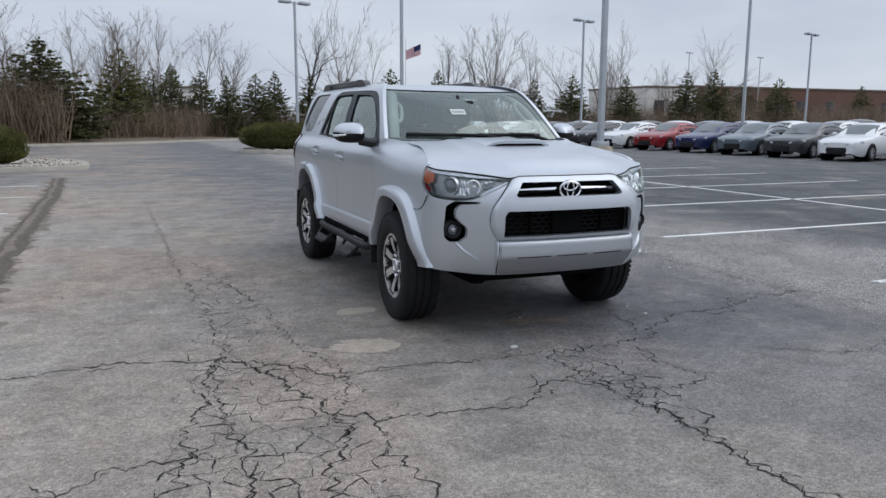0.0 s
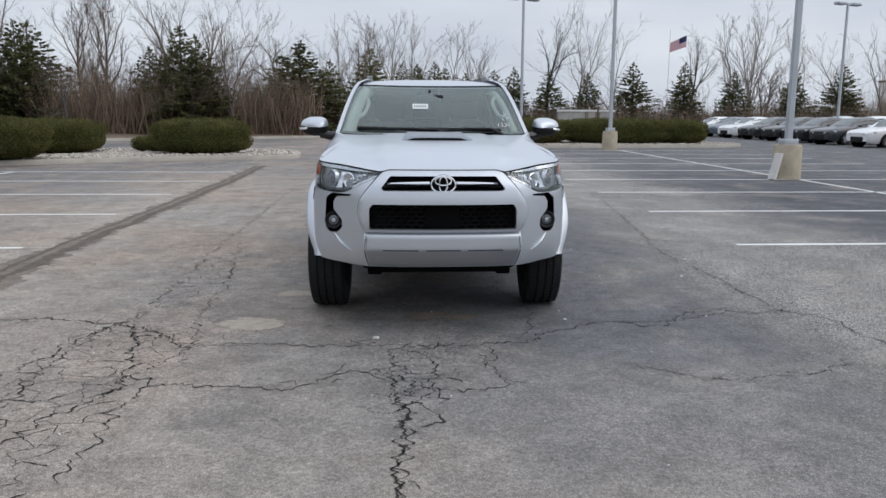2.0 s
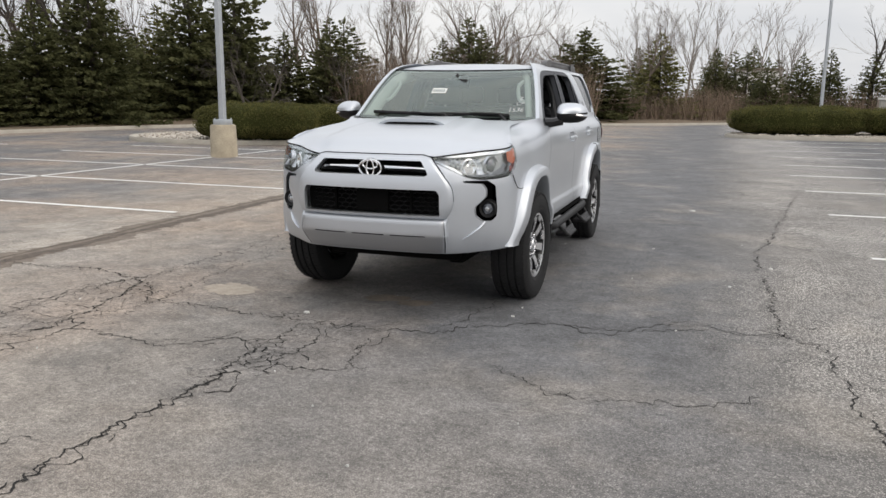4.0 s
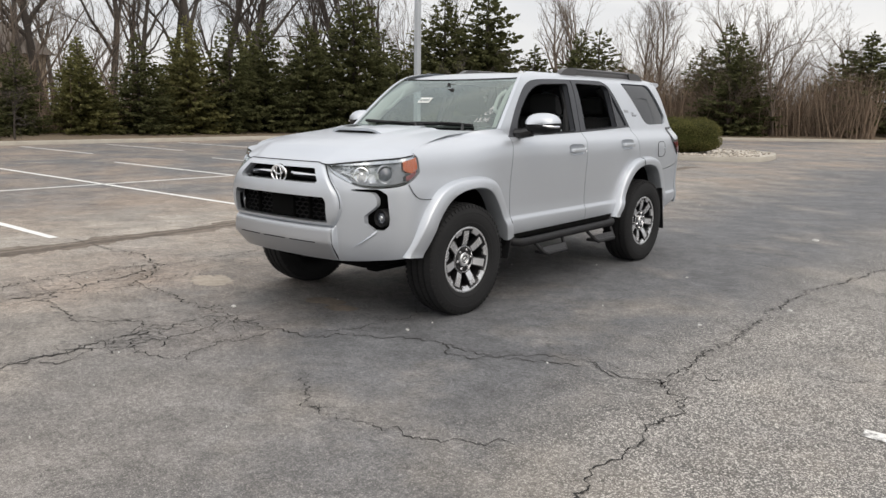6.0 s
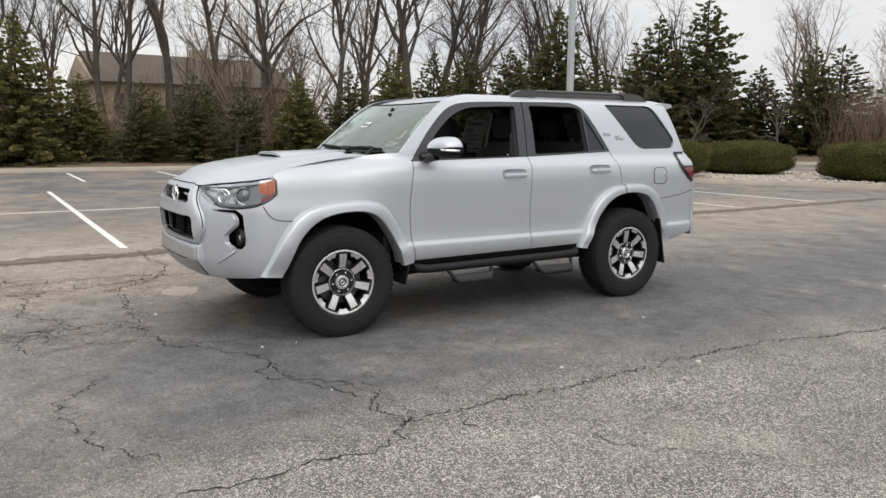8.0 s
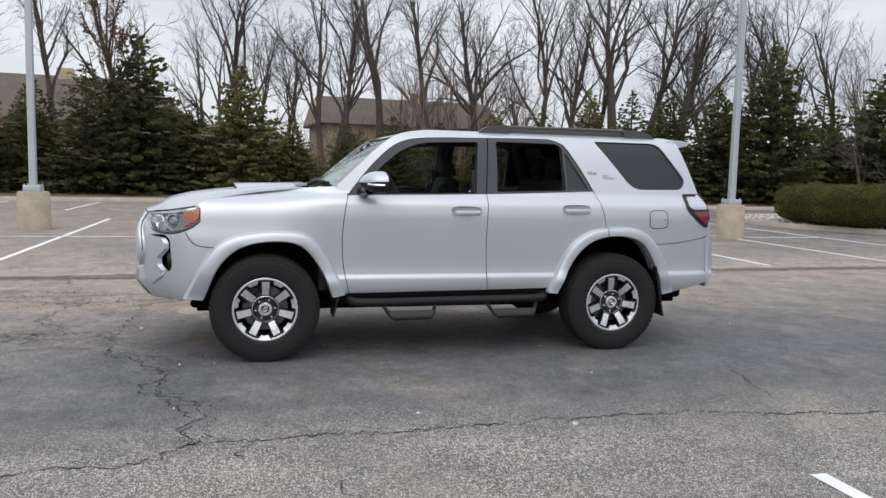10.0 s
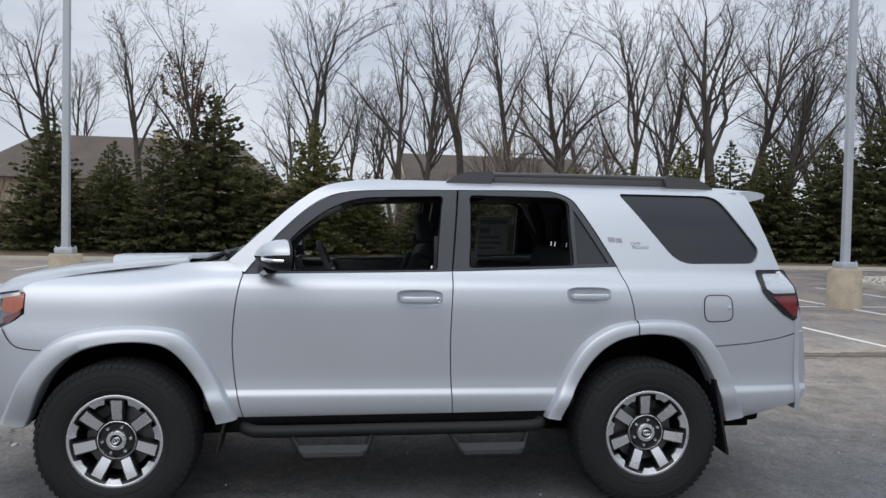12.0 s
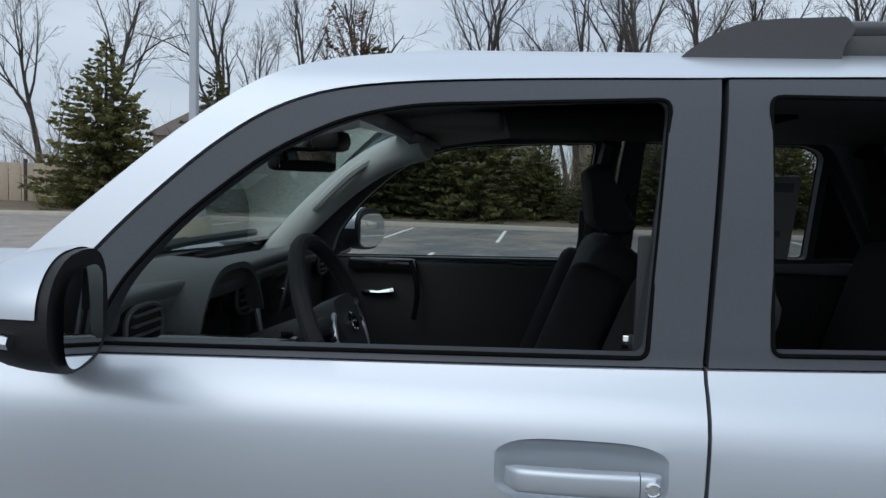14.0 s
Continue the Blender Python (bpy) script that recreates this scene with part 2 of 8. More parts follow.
M["brush"] = material("dry_brush_stems", (0.17, 0.12, 0.085), 0.95, var=0.4, scale=0.3, fine=6, bump=0, island=0.8, tint=(0.27, 0.20, 0.145))
M["leaf_dry"] = material("dry_oak_leaf", (0.13, 0.075, 0.04), 0.8, var=0.4, scale=2, fine=10, bump=0, island=0.6)
M["silver"] = material("silver_metallic_paint", (0.548, 0.580, 0.622), 0.42, 0.62, var=0.03, scale=1.5, fine=900, bump=0.0, coat=0.4)
M["silver_trim"] = material("satin_silver_trim", (0.44, 0.455, 0.48), 0.40, 0.75, var=0.05, scale=2, fine=400, bump=0.02)
M["frame_black"] = material("charcoal_window_trim", (0.057, 0.061, 0.071), 0.6, var=0.12, scale=4, fine=200, bump=0.02, spec=0.4)
M["black"] = material("black_plastic", (0.010, 0.010, 0.011), 0.55, var=0.25, scale=6, fine=250, bump=0.08, spec=0.3)
M["gloss_black"] = material("gloss_black_plastic", (0.012, 0.012, 0.013), 0.12, var=0.1, scale=4, fine=90, bump=0.0)
M["under"] = material("underbody_black", (0.004, 0.004, 0.004), 0.9, var=0.3, scale=5, fine=80, bump=0.2, spec=0.08)
M["mesh"] = material("dark_grille_mesh", (0.006, 0.006, 0.007), 0.5, spec=0.25, var=0.2, scale=20, fine=160, bump=0.0)
M["step_pad"] = material("ribbed_step_pad", (0.014, 0.014, 0.016), 0.55, var=0.3, scale=20, fine=160, bump=0.3)
M["rubber"] = material("tyre_rubber", (0.0145, 0.0147, 0.0155), 0.8, var=0.25, scale=5, fine=90, bump=0.15, spec=0.3)
M["alloy"] = material("machined_alloy", (0.80, 0.81, 0.83), 0.28, 0.9, var=0.05, scale=8, fine=300, bump=0.02)
M["alloy_dark"] = material("gloss_black_alloy", (0.006, 0.006, 0.007), 0.45, 0.0, var=0.1, scale=8, fine=200, bump=0.03)
M["disc"] = material("brake_steel", (0.13, 0.13, 0.135), 0.4, 0.9, var=0.15, scale=10, fine=200)
M["chrome"] = material("bright_chrome", (0.85, 0.86, 0.88), 0.08, 1.0, var=0.02, scale=3, fine=50, bump=0)
M["reflector"] = material("lamp_reflector", (0.50, 0.52, 0.55), 0.24, 0.9, var=0.3, scale=18, fine=90, bump=0.03)
M["amber"] = material("amber_lens", (0.46, 0.095, 0.026), 0.15, var=0.15, scale=10, fine=120, bump=0.05, coat=0.8)
M["red_lens"] = material("dark_red_lens", (0.16, 0.012, 0.018), 0.12, var=0.15, scale=10, fine=120, bump=0.03, coat=0.8)
M["clear_lens"] = material("frosted_clear_lens", (0.50, 0.53, 0.56), 0.12, 0.75, var=0.1, scale=20, fine=150, bump=0.1, coat=0.8)
M["lamp_inside"] = material("lamp_housing_grey", (0.22, 0.226, 0.24), 0.22, 0.75, var=0.35, scale=14, fine=120, bump=0.05)
M["seat"] = material("black_seat_cloth", (0.018, 0.0185, 0.020), 0.85, var=0.2, scale=6, fine=300, bump=0.25)
M["trim_in"] = material("dark_grey_cabin_trim", (0.020, 0.021, 0.023), 0.6, var=0.2, scale=5, fine=250, bump=0.12)
M["trim_pale"] = material("grey_pillar_trim", (0.50, 0.52, 0.50), 0.75, var=0.08, scale=4, fine=200, bump=0.1)
M["paper"] = material("white_paper_label", (0.72, 0.74, 0.72), 0.7, var=0.05, scale=8, fine=90, bump=0)
M["marker"] = material("white_marker_ink", (0.68, 0.70, 0.70), 0.7, var=0)
M["print"] = material("grey_print", (0.20, 0.24, 0.24), 0.7, var=0)
M["mirror"] = material("mirror_glass", (0.85, 0.87, 0.88), 0.02, 1.0, var=0)
M["glass"] = glass_material("clear_windscreen", (0.80, 0.90, 0.87), 0.015, 0.72, 0.145)
M["glass_clear"] = glass_material("clear_side_glass", (0.86, 0.93, 0.90), 0.01, 0.82, 0.06)
M["glass_dark"] = material("privacy_glass", (0.022, 0.025, 0.030), 0.06, var=0.05, scale=2, fine=40, bump=0, spec=0.45)
M["glass_tint"] = glass_material("tinted_side_glass", (0.60, 0.65, 0.65), 0.01, 0.85, 0.10)
M["rail"] = material("dark_grey_rail", (0.065, 0.064, 0.066), 0.38, var=0.1, scale=4, fine=200, bump=0.03)
M["projector"] = material("projector_lens", (0.10, 0.11, 0.13), 0.05, 0.3, var=0.1, scale=30, fine=90, bump=0, coat=1.0)
M["badge"] = material("grey_badge", (0.30, 0.31, 0.33), 0.3, 0.7, var=0.1, scale=30, fine=200, bump=0)
M["headliner"] = material("dark_headliner", (0.19, 0.19, 0.19), 0.95, var=0.1, scale=4, fine=300, bump=0.1)
M["sticker"] = material("price_sheet", (0.42, 0.43, 0.42), 0.8, var=0.06, scale=8, fine=90, bump=0)
# brown bark lightened in colour for the haze over far trees
M["bark_brown"] = material("hazed_brown_bark", (0.15, 0.118, 0.095), 0.95, var=0.35, scale=2, fine=25, bump=0)
M["roof_shingle"] = material("brown_roof_shingles", (0.115, 0.095, 0.080), 0.95, var=0.25, scale=0.8, fine=8, bump=0.6)
M["stucco"] = material("tan_stucco", (0.40, 0.33, 0.25), 0.95, var=0.15, scale=0.6, fine=12, bump=0.3)
M["brick"] = material("red_brown_brickwork", (0.13, 0.070, 0.052), 0.95, var=0.25, scale=0.3, fine=6, bump=0.4)
M["white_wall"] = material("off_white_cladding", (0.62, 0.61, 0.58), 0.8, var=0.1, scale=0.4, fine=6, bump=0.1)
for key in ("needles", "needles_warm", "hedge", "leaf_dry"):
    let_through(M[key])
M["flag_red"] = material("flag_red_cloth", (0.42, 0.03, 0.05), 0.9, var=0.1, scale=2, fine=40, bump=0)
M["enclosure"] = material("grey_beige_boards", (0.34, 0.33, 0.30), 0.9, var=0.2, scale=1.5, fine=12, bump=0.2)
M["flag_white"] = material("flag_white_cloth", (0.72, 0.70, 0.72), 0.9, var=0.1, scale=2, fine=40, bump=0)
M["flag_blue"] = material("flag_navy_cloth", (0.02, 0.025, 0.09), 0.9, var=0.1, scale=2, fine=40, bump=0)
for key, rgb, metal in (("car_white", (0.74, 0.75, 0.76), 0.0), ("car_red", (0.26, 0.009, 0.014), 0.25), ("car_blue", (0.013, 0.021, 0.09), 0.35), ("car_greyblue", (0.13, 0.16, 0.19), 0.5), ("car_graphite", (0.045, 0.047, 0.052), 0.5), ("car_black", (0.012, 0.013, 0.016), 0.3), ("car_silver", (0.46, 0.48, 0.50), 0.6), ("car_maroon", (0.10, 0.012, 0.02), 0.3)):
    M[key] = material(key.replace("car", "car_paint"), rgb, 0.3, metal, var=0.04, scale=1.5, fine=500, bump=0, coat=0.7)
M["screen_far"] = material("far_windscreen", (0.10, 0.12, 0.125), 0.08, var=0.1, scale=2, fine=20, bump=0, spec=0.8)
M["glass_lens"] = glass_material("clear_lamp_lens", (0.95, 0.96, 0.97), 0.01, 0.97, 0.05)
M["lamp_far"] = material("pale_lamp_lens", (0.55, 0.58, 0.62), 0.2, var=0.2, scale=14, fine=60, bump=0.1, coat=0.6)
# dash grey lighter than the other trim: windscreen sky light put into the colour
M["dash"] = material("skylit_dash_grey", (0.075, 0.080, 0.078), 0.6, var=0.12, scale=5, fine=250, bump=0.12)


# ---- building tools ----
def smooth_mesh(name, verts, faces, angle=35):
    me = bpy.data.meshes.new(name)
    me.from_pydata([tuple(v) for v in verts], [], [tuple(f) for f in faces])
    me.validate()
    finish_mesh(me, angle)
    return me


def finish_mesh(me, angle=35):
    me.polygons.foreach_set("use_smooth", [True] * len(me.polygons))
    me.set_sharp_from_angle(angle=radians(angle))
    me.update()


def part(name, shape, mat, parent=None, label="", angle=35):
    """Links a bmesh or a mesh as one object under a thing or a part."""
    if isinstance(shape, bmesh.types.BMesh):
        me = bpy.data.meshes.new(name)
        shape.to_mesh(me)
        shape.free()
        finish_mesh(me, angle)
    else:
        me = shape
    if not me.materials:
        me.materials.append(mat)
    ob = new(name, me)
    ob.parent = parent
    if label:
        ob["label"] = label
    return ob


def thing(name, label, category, group="", kind="", m=None):
    """An Empty at the base of a thing, that carries its parts."""
    ob = new(name)
    ob.empty_display_size = 0.2
    if m is not None:
        ob.matrix_basis = m
    return tagged(ob, label, category, group, kind)


def table(pts):
    """A smooth function through (t, value) pairs."""
    ts, vs = [p[0] for p in pts], [p[1] for p in pts]
    n = len(ts)
    slope = []
    for i in range(n):
        a, c = max(0, i - 1), min(n - 1, i + 1)
        slope.append((vs[c] - vs[a]) / (ts[c] - ts[a]))

    def f(t):
        if t <= ts[0]:
            return vs[0]
        if t >= ts[-1]:
            return vs[-1]
        i = next(k for k in range(n - 1) if t <= ts[k + 1])
        h = ts[i + 1] - ts[i]
        u = (t - ts[i]) / h
        return ((2 * u**3 - 3 * u**2 + 1) * vs[i] + (u**3 - 2 * u**2 + u) * h * slope[i]
                + (-2 * u**3 + 3 * u**2) * vs[i + 1] + (u**3 - u**2) * h * slope[i + 1])
    return f


def spline(pts, n=8, closed=False):
    """A smooth line of points through pts."""
    out, k = [], len(pts)
    for i in range(k if closed else k - 1):
        def at(j):
            return Vector(pts[j % k]) if closed else Vector(pts[max(0, min(k - 1, j))])
        p0, p1, p2, p3 = at(i - 1), at(i), at(i + 1), at(i + 2)
        for s in range(n):
            u = s / n
            out.append(0.5 * ((2 * p1) + (p2 - p0) * u + (2 * p0 - 5 * p1 + 4 * p2 - p3) * u * u + (3 * p1 - p0 - 3 * p2 + p3) * u**3))
    if not closed:
        out.append(Vector(pts[-1]))
    return out


def rounded(poly, r, n=4):
    """A closed outline with its corners rounded; r is one radius or one for each corner."""
    out, k = [], len(poly)
    for i, p in enumerate(poly):
        p = Vector(p)
        a, c = Vector(poly[i - 1]) - p, Vector(poly[(i + 1) % k]) - p
        rr = r[i] if isinstance(r, (list, tuple)) else r
        rr = min(rr, a.length * 0.45, c.length * 0.45)
        if rr <= 0:
            out.append(p)
            continue
        s, e = p + a.normalized() * rr, p + c.normalized() * rr
        for j in range(n + 1):
            u = j / n
            out.append((1 - u)**2 * s + 2 * u * (1 - u) * p + u * u * e)
    return out


def smoothstep(a, b, x):
    t = max(0.0, min(1.0, (x - a) / (b - a)))
    return t * t * (3 - 2 * t)


def sheet(f, us, vs, closed_u=False):
    """Vertices and faces of a grid of f(u, v)."""
    verts = [f(u, v) for u in us for v in vs]
    nv, nu = len(vs), len(us)
    faces = []
    for i in range(nu if closed_u else nu - 1):
        for j in range(nv - 1):
            a, b = i * nv + j, ((i + 1) % nu) * nv + j
            faces.append((a, b, b + 1, a + 1))
    return verts, faces


def steps(a, b, n):
    return [a + (b - a) * i / n for i in range(n + 1)]


def thick(verts, faces, offset):
    """Closes a sheet into a solid; offset is a vector or a function of the vertex."""
    n = len(verts)
    back = [Vector(v) + (offset(v) if callable(offset) else Vector(offset)) for v in verts]
    count = {}
    for f in faces:
        for i in range(len(f)):
            e = (f[i], f[(i + 1) % len(f)])
            count[e] = 1
    out = list(faces) + [tuple(i + n for i in reversed(f)) for f in faces]
    for a, b in count:
        if (b, a) not in count:
            out.append((b, a, a + n, b + n))
    return list(verts) + back, out


def solid_mesh(name, verts, faces, angle=35):
    me = smooth_mesh(name, verts, faces, angle)
    bm = bmesh.new()
    bm.from_mesh(me)
    bmesh.ops.recalc_face_normals(bm, faces=bm.faces)
    bm.to_mesh(me)
    bm.free()
    finish_mesh(me, angle)
    return me


def prism(poly, axis, a, b):
    """A closed prism over an outline: along x the outline is (y, z), along y (x, z), along z (x, y)."""
    def put(p, d):
        return {"x": (d, p[0], p[1]), "y": (p[0], d, p[1]), "z": (p[0], p[1], d)}[axis]
    n = len(poly)
    verts = [put(p, a) for p in poly] + [put(p, b) for p in poly]
    faces = [tuple(range(n)), tuple(range(2 * n - 1, n - 1, -1))] + [(i, i + n, (i + 1) % n + n, (i + 1) % n) for i in range(n)]
    return solid_mesh("prism", verts, faces)


def carve(me, cutter, op="DIFFERENCE", angle=35):
    """The mesh after a boolean with the cutter."""
    a, c = new("carved", me), new("cutter", cutter)
    mod = a.modifiers.new("cut", "BOOLEAN")
    mod.operation, mod.object, mod.solver = op, c, "EXACT"
    dg = bpy.context.evaluated_depsgraph_get()
    out = bpy.data.meshes.new_from_object(a.evaluated_get(dg))
    bpy.data.objects.remove(a)
    bpy.data.objects.remove(c)
    finish_mesh(out, angle)
    return out


def mirrored(me):
    """A copy of a mesh on the other side of the plane x = 0."""
    out = me.copy()
    bm = bmesh.new()
    bm.from_mesh(out)
    for v in bm.verts:
        v.co.x = -v.co.x
    bmesh.ops.reverse_faces(bm, faces=bm.faces)
    bm.to_mesh(out)
    bm.free()
    out.update()
    return out


def add_box(bm, x0, x1, y0, y1, z0, z1, bevel=0.0, seg=2, m=None):
    r = bmesh.ops.create_cube(bm, size=1.0)["verts"]
    for v in r:
        v.co = Vector(((x0 + x1) / 2 + v.co.x * (x1 - x0), (y0 + y1) / 2 + v.co.y * (y1 - y0), (z0 + z1) / 2 + v.co.z * (z1 - z0)))
    if bevel:
        edges = list({e for v in r for e in v.link_edges})
        made = bmesh.ops.bevel(bm, geom=edges, offset=bevel, segments=seg, affect="EDGES", profile=0.5)
        r = list({v for f in made["faces"] for v in f.verts} | {v for v in r if v.is_valid})
    if m is not None:
        bmesh.ops.transform(bm, matrix=m, verts=r)
    return r


def box(x0, x1, y0, y1, z0, z1, bevel=0.01, seg=2, m=None):
    bm = bmesh.new()
    add_box(bm, x0, x1, y0, y1, z0, z1, bevel, seg, m)
    return bm


def tube(points, radius, sides=8, cap=True, squash=None):
    """A tube along points; radius is one number or one for each point."""
    pts = [Vector(p) for p in points]
    n = len(pts)
    rad = radius if isinstance(radius, (list, tuple)) else [radius] * n
    verts, faces = [], []
    up = None
    for i, p in enumerate(pts):
        d = (pts[min(i + 1, n - 1)] - pts[max(i - 1, 0)]).normalized()
        if up is None:
            up = d.orthogonal().normalized() if squash is None else Vector(squash[:3])
        side = d.cross(up).normalized()
        up = side.cross(d).normalized()
        k = 1.0 if squash is None else squash[3]
        for s in range(sides):
            a = 2 * math.pi * s / sides
            verts.append(p + side * math.cos(a) * rad[i] + up * math.sin(a) * rad[i] * k)
    for i in range(n - 1):
        for s in range(sides):
            a, b = i * sides + s, i * sides + (s + 1) % sides
            faces.append((a, b, b + sides, a + sides))
    if cap:
        faces += [tuple(range(sides - 1, -1, -1)), tuple(range((n - 1) * sides, n * sides))]
    return verts, faces


def lathe(profile, seg=48, axis="x"):
    """Turns (along, radius) points round an axis through the origin."""
    verts, faces = [], []
    n = len(profile)
    for s in range(seg):
        a = 2 * math.pi * s / seg
        c, d = math.cos(a), math.sin(a)
        for h, r in profile:
            verts.append({"x": (h, r * c, r * d), "y": (r * c, h, r * d), "z": (r * c, r * d, h)}[axis])
    for s in range(seg):
        for i in range(n - 1):
            a, b = s * n + i, ((s + 1) % seg) * n + i
            faces.append((a, a + 1, b + 1, b))
    return verts, faces


def join(*shapes):
    """Several (verts, faces) as one."""
    verts, faces = [], []
    for v, f in shapes:
        k = len(verts)
        verts += [Vector(p) for p in v]
        faces += [tuple(i + k for i in q) for q in f]
    return verts, faces


def moved(shape, m):
    return [m @ Vector(v) for v in shape[0]], shape[1]


def facing(me, way):
    """Turns all faces of an open sheet so that they look along way."""
    total = Vector((0, 0, 0))
    for p in me.polygons:
        total += p.normal * p.area
    if total.dot(Vector(way)) < 0:
        me.flip_normals()
    return me


def outer_skin(me, way):
    """Keeps only the faces of a thin solid that look along way."""
    bm = bmesh.new()
    bm.from_mesh(me)
    way = Vector(way)
    bmesh.ops.delete(bm, geom=[f for f in bm.faces if f.normal.dot(way) < 0.35], context="FACES")
    bm.to_mesh(me)
    bm.free()
    me.update()
    return me


# ---- ground, lines, kerbs ----
RIGHT_LINES = [-1.82, 1.17, 4.27, 7.25, 10.25, 13.15, 16.2, 19.2, 22.2, 25.2]
LEFT_LINES = [-8.0, -4.98, -1.98, 1.2, 4.08, 6.95, 9.75, 12.5]


def flat_quad(points, z, name, mat, label, category="ground", kind="structure"):
    me = smooth_mesh(name, [(x, y, z) for x, y in points], [tuple(range(len(points)))])
    return tagged(part(name, me, mat), label, category, kind=kind)


g_verts, g_faces = sheet(lambda u, v: Vector((u, v, 0)), [-600, -60, -20, 0, 20, 60, 600], [-600, -60, -20, 0, 20, 60, 600])
ground = part("ground", smooth_mesh("ground", g_verts, g_faces), M["asphalt"])
tagged(ground, "cracked grey asphalt car park with worn aggregate", "asphalt", kind="structure")


def painted_line(a, b, width=0.10):
    a, b = Vector(a), Vector(b)
    d = (b - a)
    s = Vector((-d.y, d.x)).normalized() * width / 2
    n = max(2, int(d.length / 0.25))
    rng = random.Random(int(a.x * 31 + a.y * 77))
    verts = []
    for i in range(n + 1):
        p = a + d * i / n
        for k in (-1, 1):
            q = p + s * k * (1 + rng.uniform(-0.12, 0.08))
            verts.append((q.x, q.y, 0.004))
    return smooth_mesh("parking_line", verts, [(2 * i, 2 * i + 2, 2 * i + 3, 2 * i + 1) for i in range(n)])


def lines():
    spans = [((3.58, y), (14.4, y)) for y in RIGHT_LINES] + [((-4.35, y), (-14.9, y + 0.1)) for y in LEFT_LINES]
    spans += [((9.0, -1.82), (9.25, 25.5)), ((-9.6, -8.0), (-9.75, 12.6))]
    spans += [((-18.6, y), (-23.9, y + 0.1)) for y in (-12.7, -9.7, -6.7, -3.7, -0.6, 2.4, 5.4, 8.4, 11.4)]
    for a, b in spans:
        tagged(part("parking_line", painted_line(a, b, 0.10), M["line_faint" if a[1] == b[1] == -1.82 else "line"]), "worn white painted parking stall line on asphalt", "road marking", "parking stall lines", "structure")


lines()


def kerb_strip(points, width=0.16, height=0.15):
    """A raised kerb with a rounded top edge along points (x, y)."""
    pts = [Vector(p) for p in points]
    prof = [(0, 0), (0.01, height * 0.8), (0.03, height), (width - 0.02, height), (width, height - 0.02), (width, 0)]
    verts, n = [], len(pts)
    for i, p in enumerate(pts):
        d = (pts[min(i + 1, n - 1)] - pts[max(0, i - 1)]).normalized()
        s = Vector((-d.y, d.x))
        for o, z in prof:
            q = p + s * o
            verts.append((q.x, q.y, z))
    k = len(prof)
    return verts, [(i * k + j, (i + 1) * k + j, (i + 1) * k + j + 1, i * k + j + 1) for i in range(n - 1) for j in range(k - 1)]


def kerb(points, label):
    return tagged(part("kerb", smooth_mesh("kerb", *kerb_strip(points)), M["concrete"]), label, "kerb", kind="structure")


OUTER = spline([(-17.5, -60), (-20.5, -30), (-23.6, -16), (-24.6, -6), (-24.6, 6), (-24.4, 18), (-22.8, 27), (-17, 33.5), (-9.5, 38.5), (-3, 43), (4, 50), (13, 56), (26, 59), (60, 61), (140, 62)], 6)
kerb(OUTER, "long pale concrete kerb along the edge of the lot")
b_verts, b_faces = [], []
for i, p in enumerate(OUTER):
    d = OUTER[min(i + 1, len(OUTER) - 1)] - OUTER[max(0, i - 1)]
    s = Vector((-d.y, d.x)).normalized()
    for o, z in ((0.12, 0.147), (2.0, 0.2), (8.0, 0.5), (20, 0.6), (90, 0.6)):
        q = Vector(p) + s * o
        b_verts.append((q.x, q.y, z + 0.08 * noise.noise((q.x * 0.4, q.y * 0.4, 0)) * (o > 1)))
b_faces = [(i * 5 + j, (i + 1) * 5 + j, (i + 1) * 5 + j + 1, i * 5 + j + 1) for i in range(len(OUTER) - 1) for j in range(4)]
tagged(part("verge", smooth_mesh("verge", b_verts, b_faces), M["earth"]), "rough winter verge of dead grass and leaf litter", "verge", kind="structure")


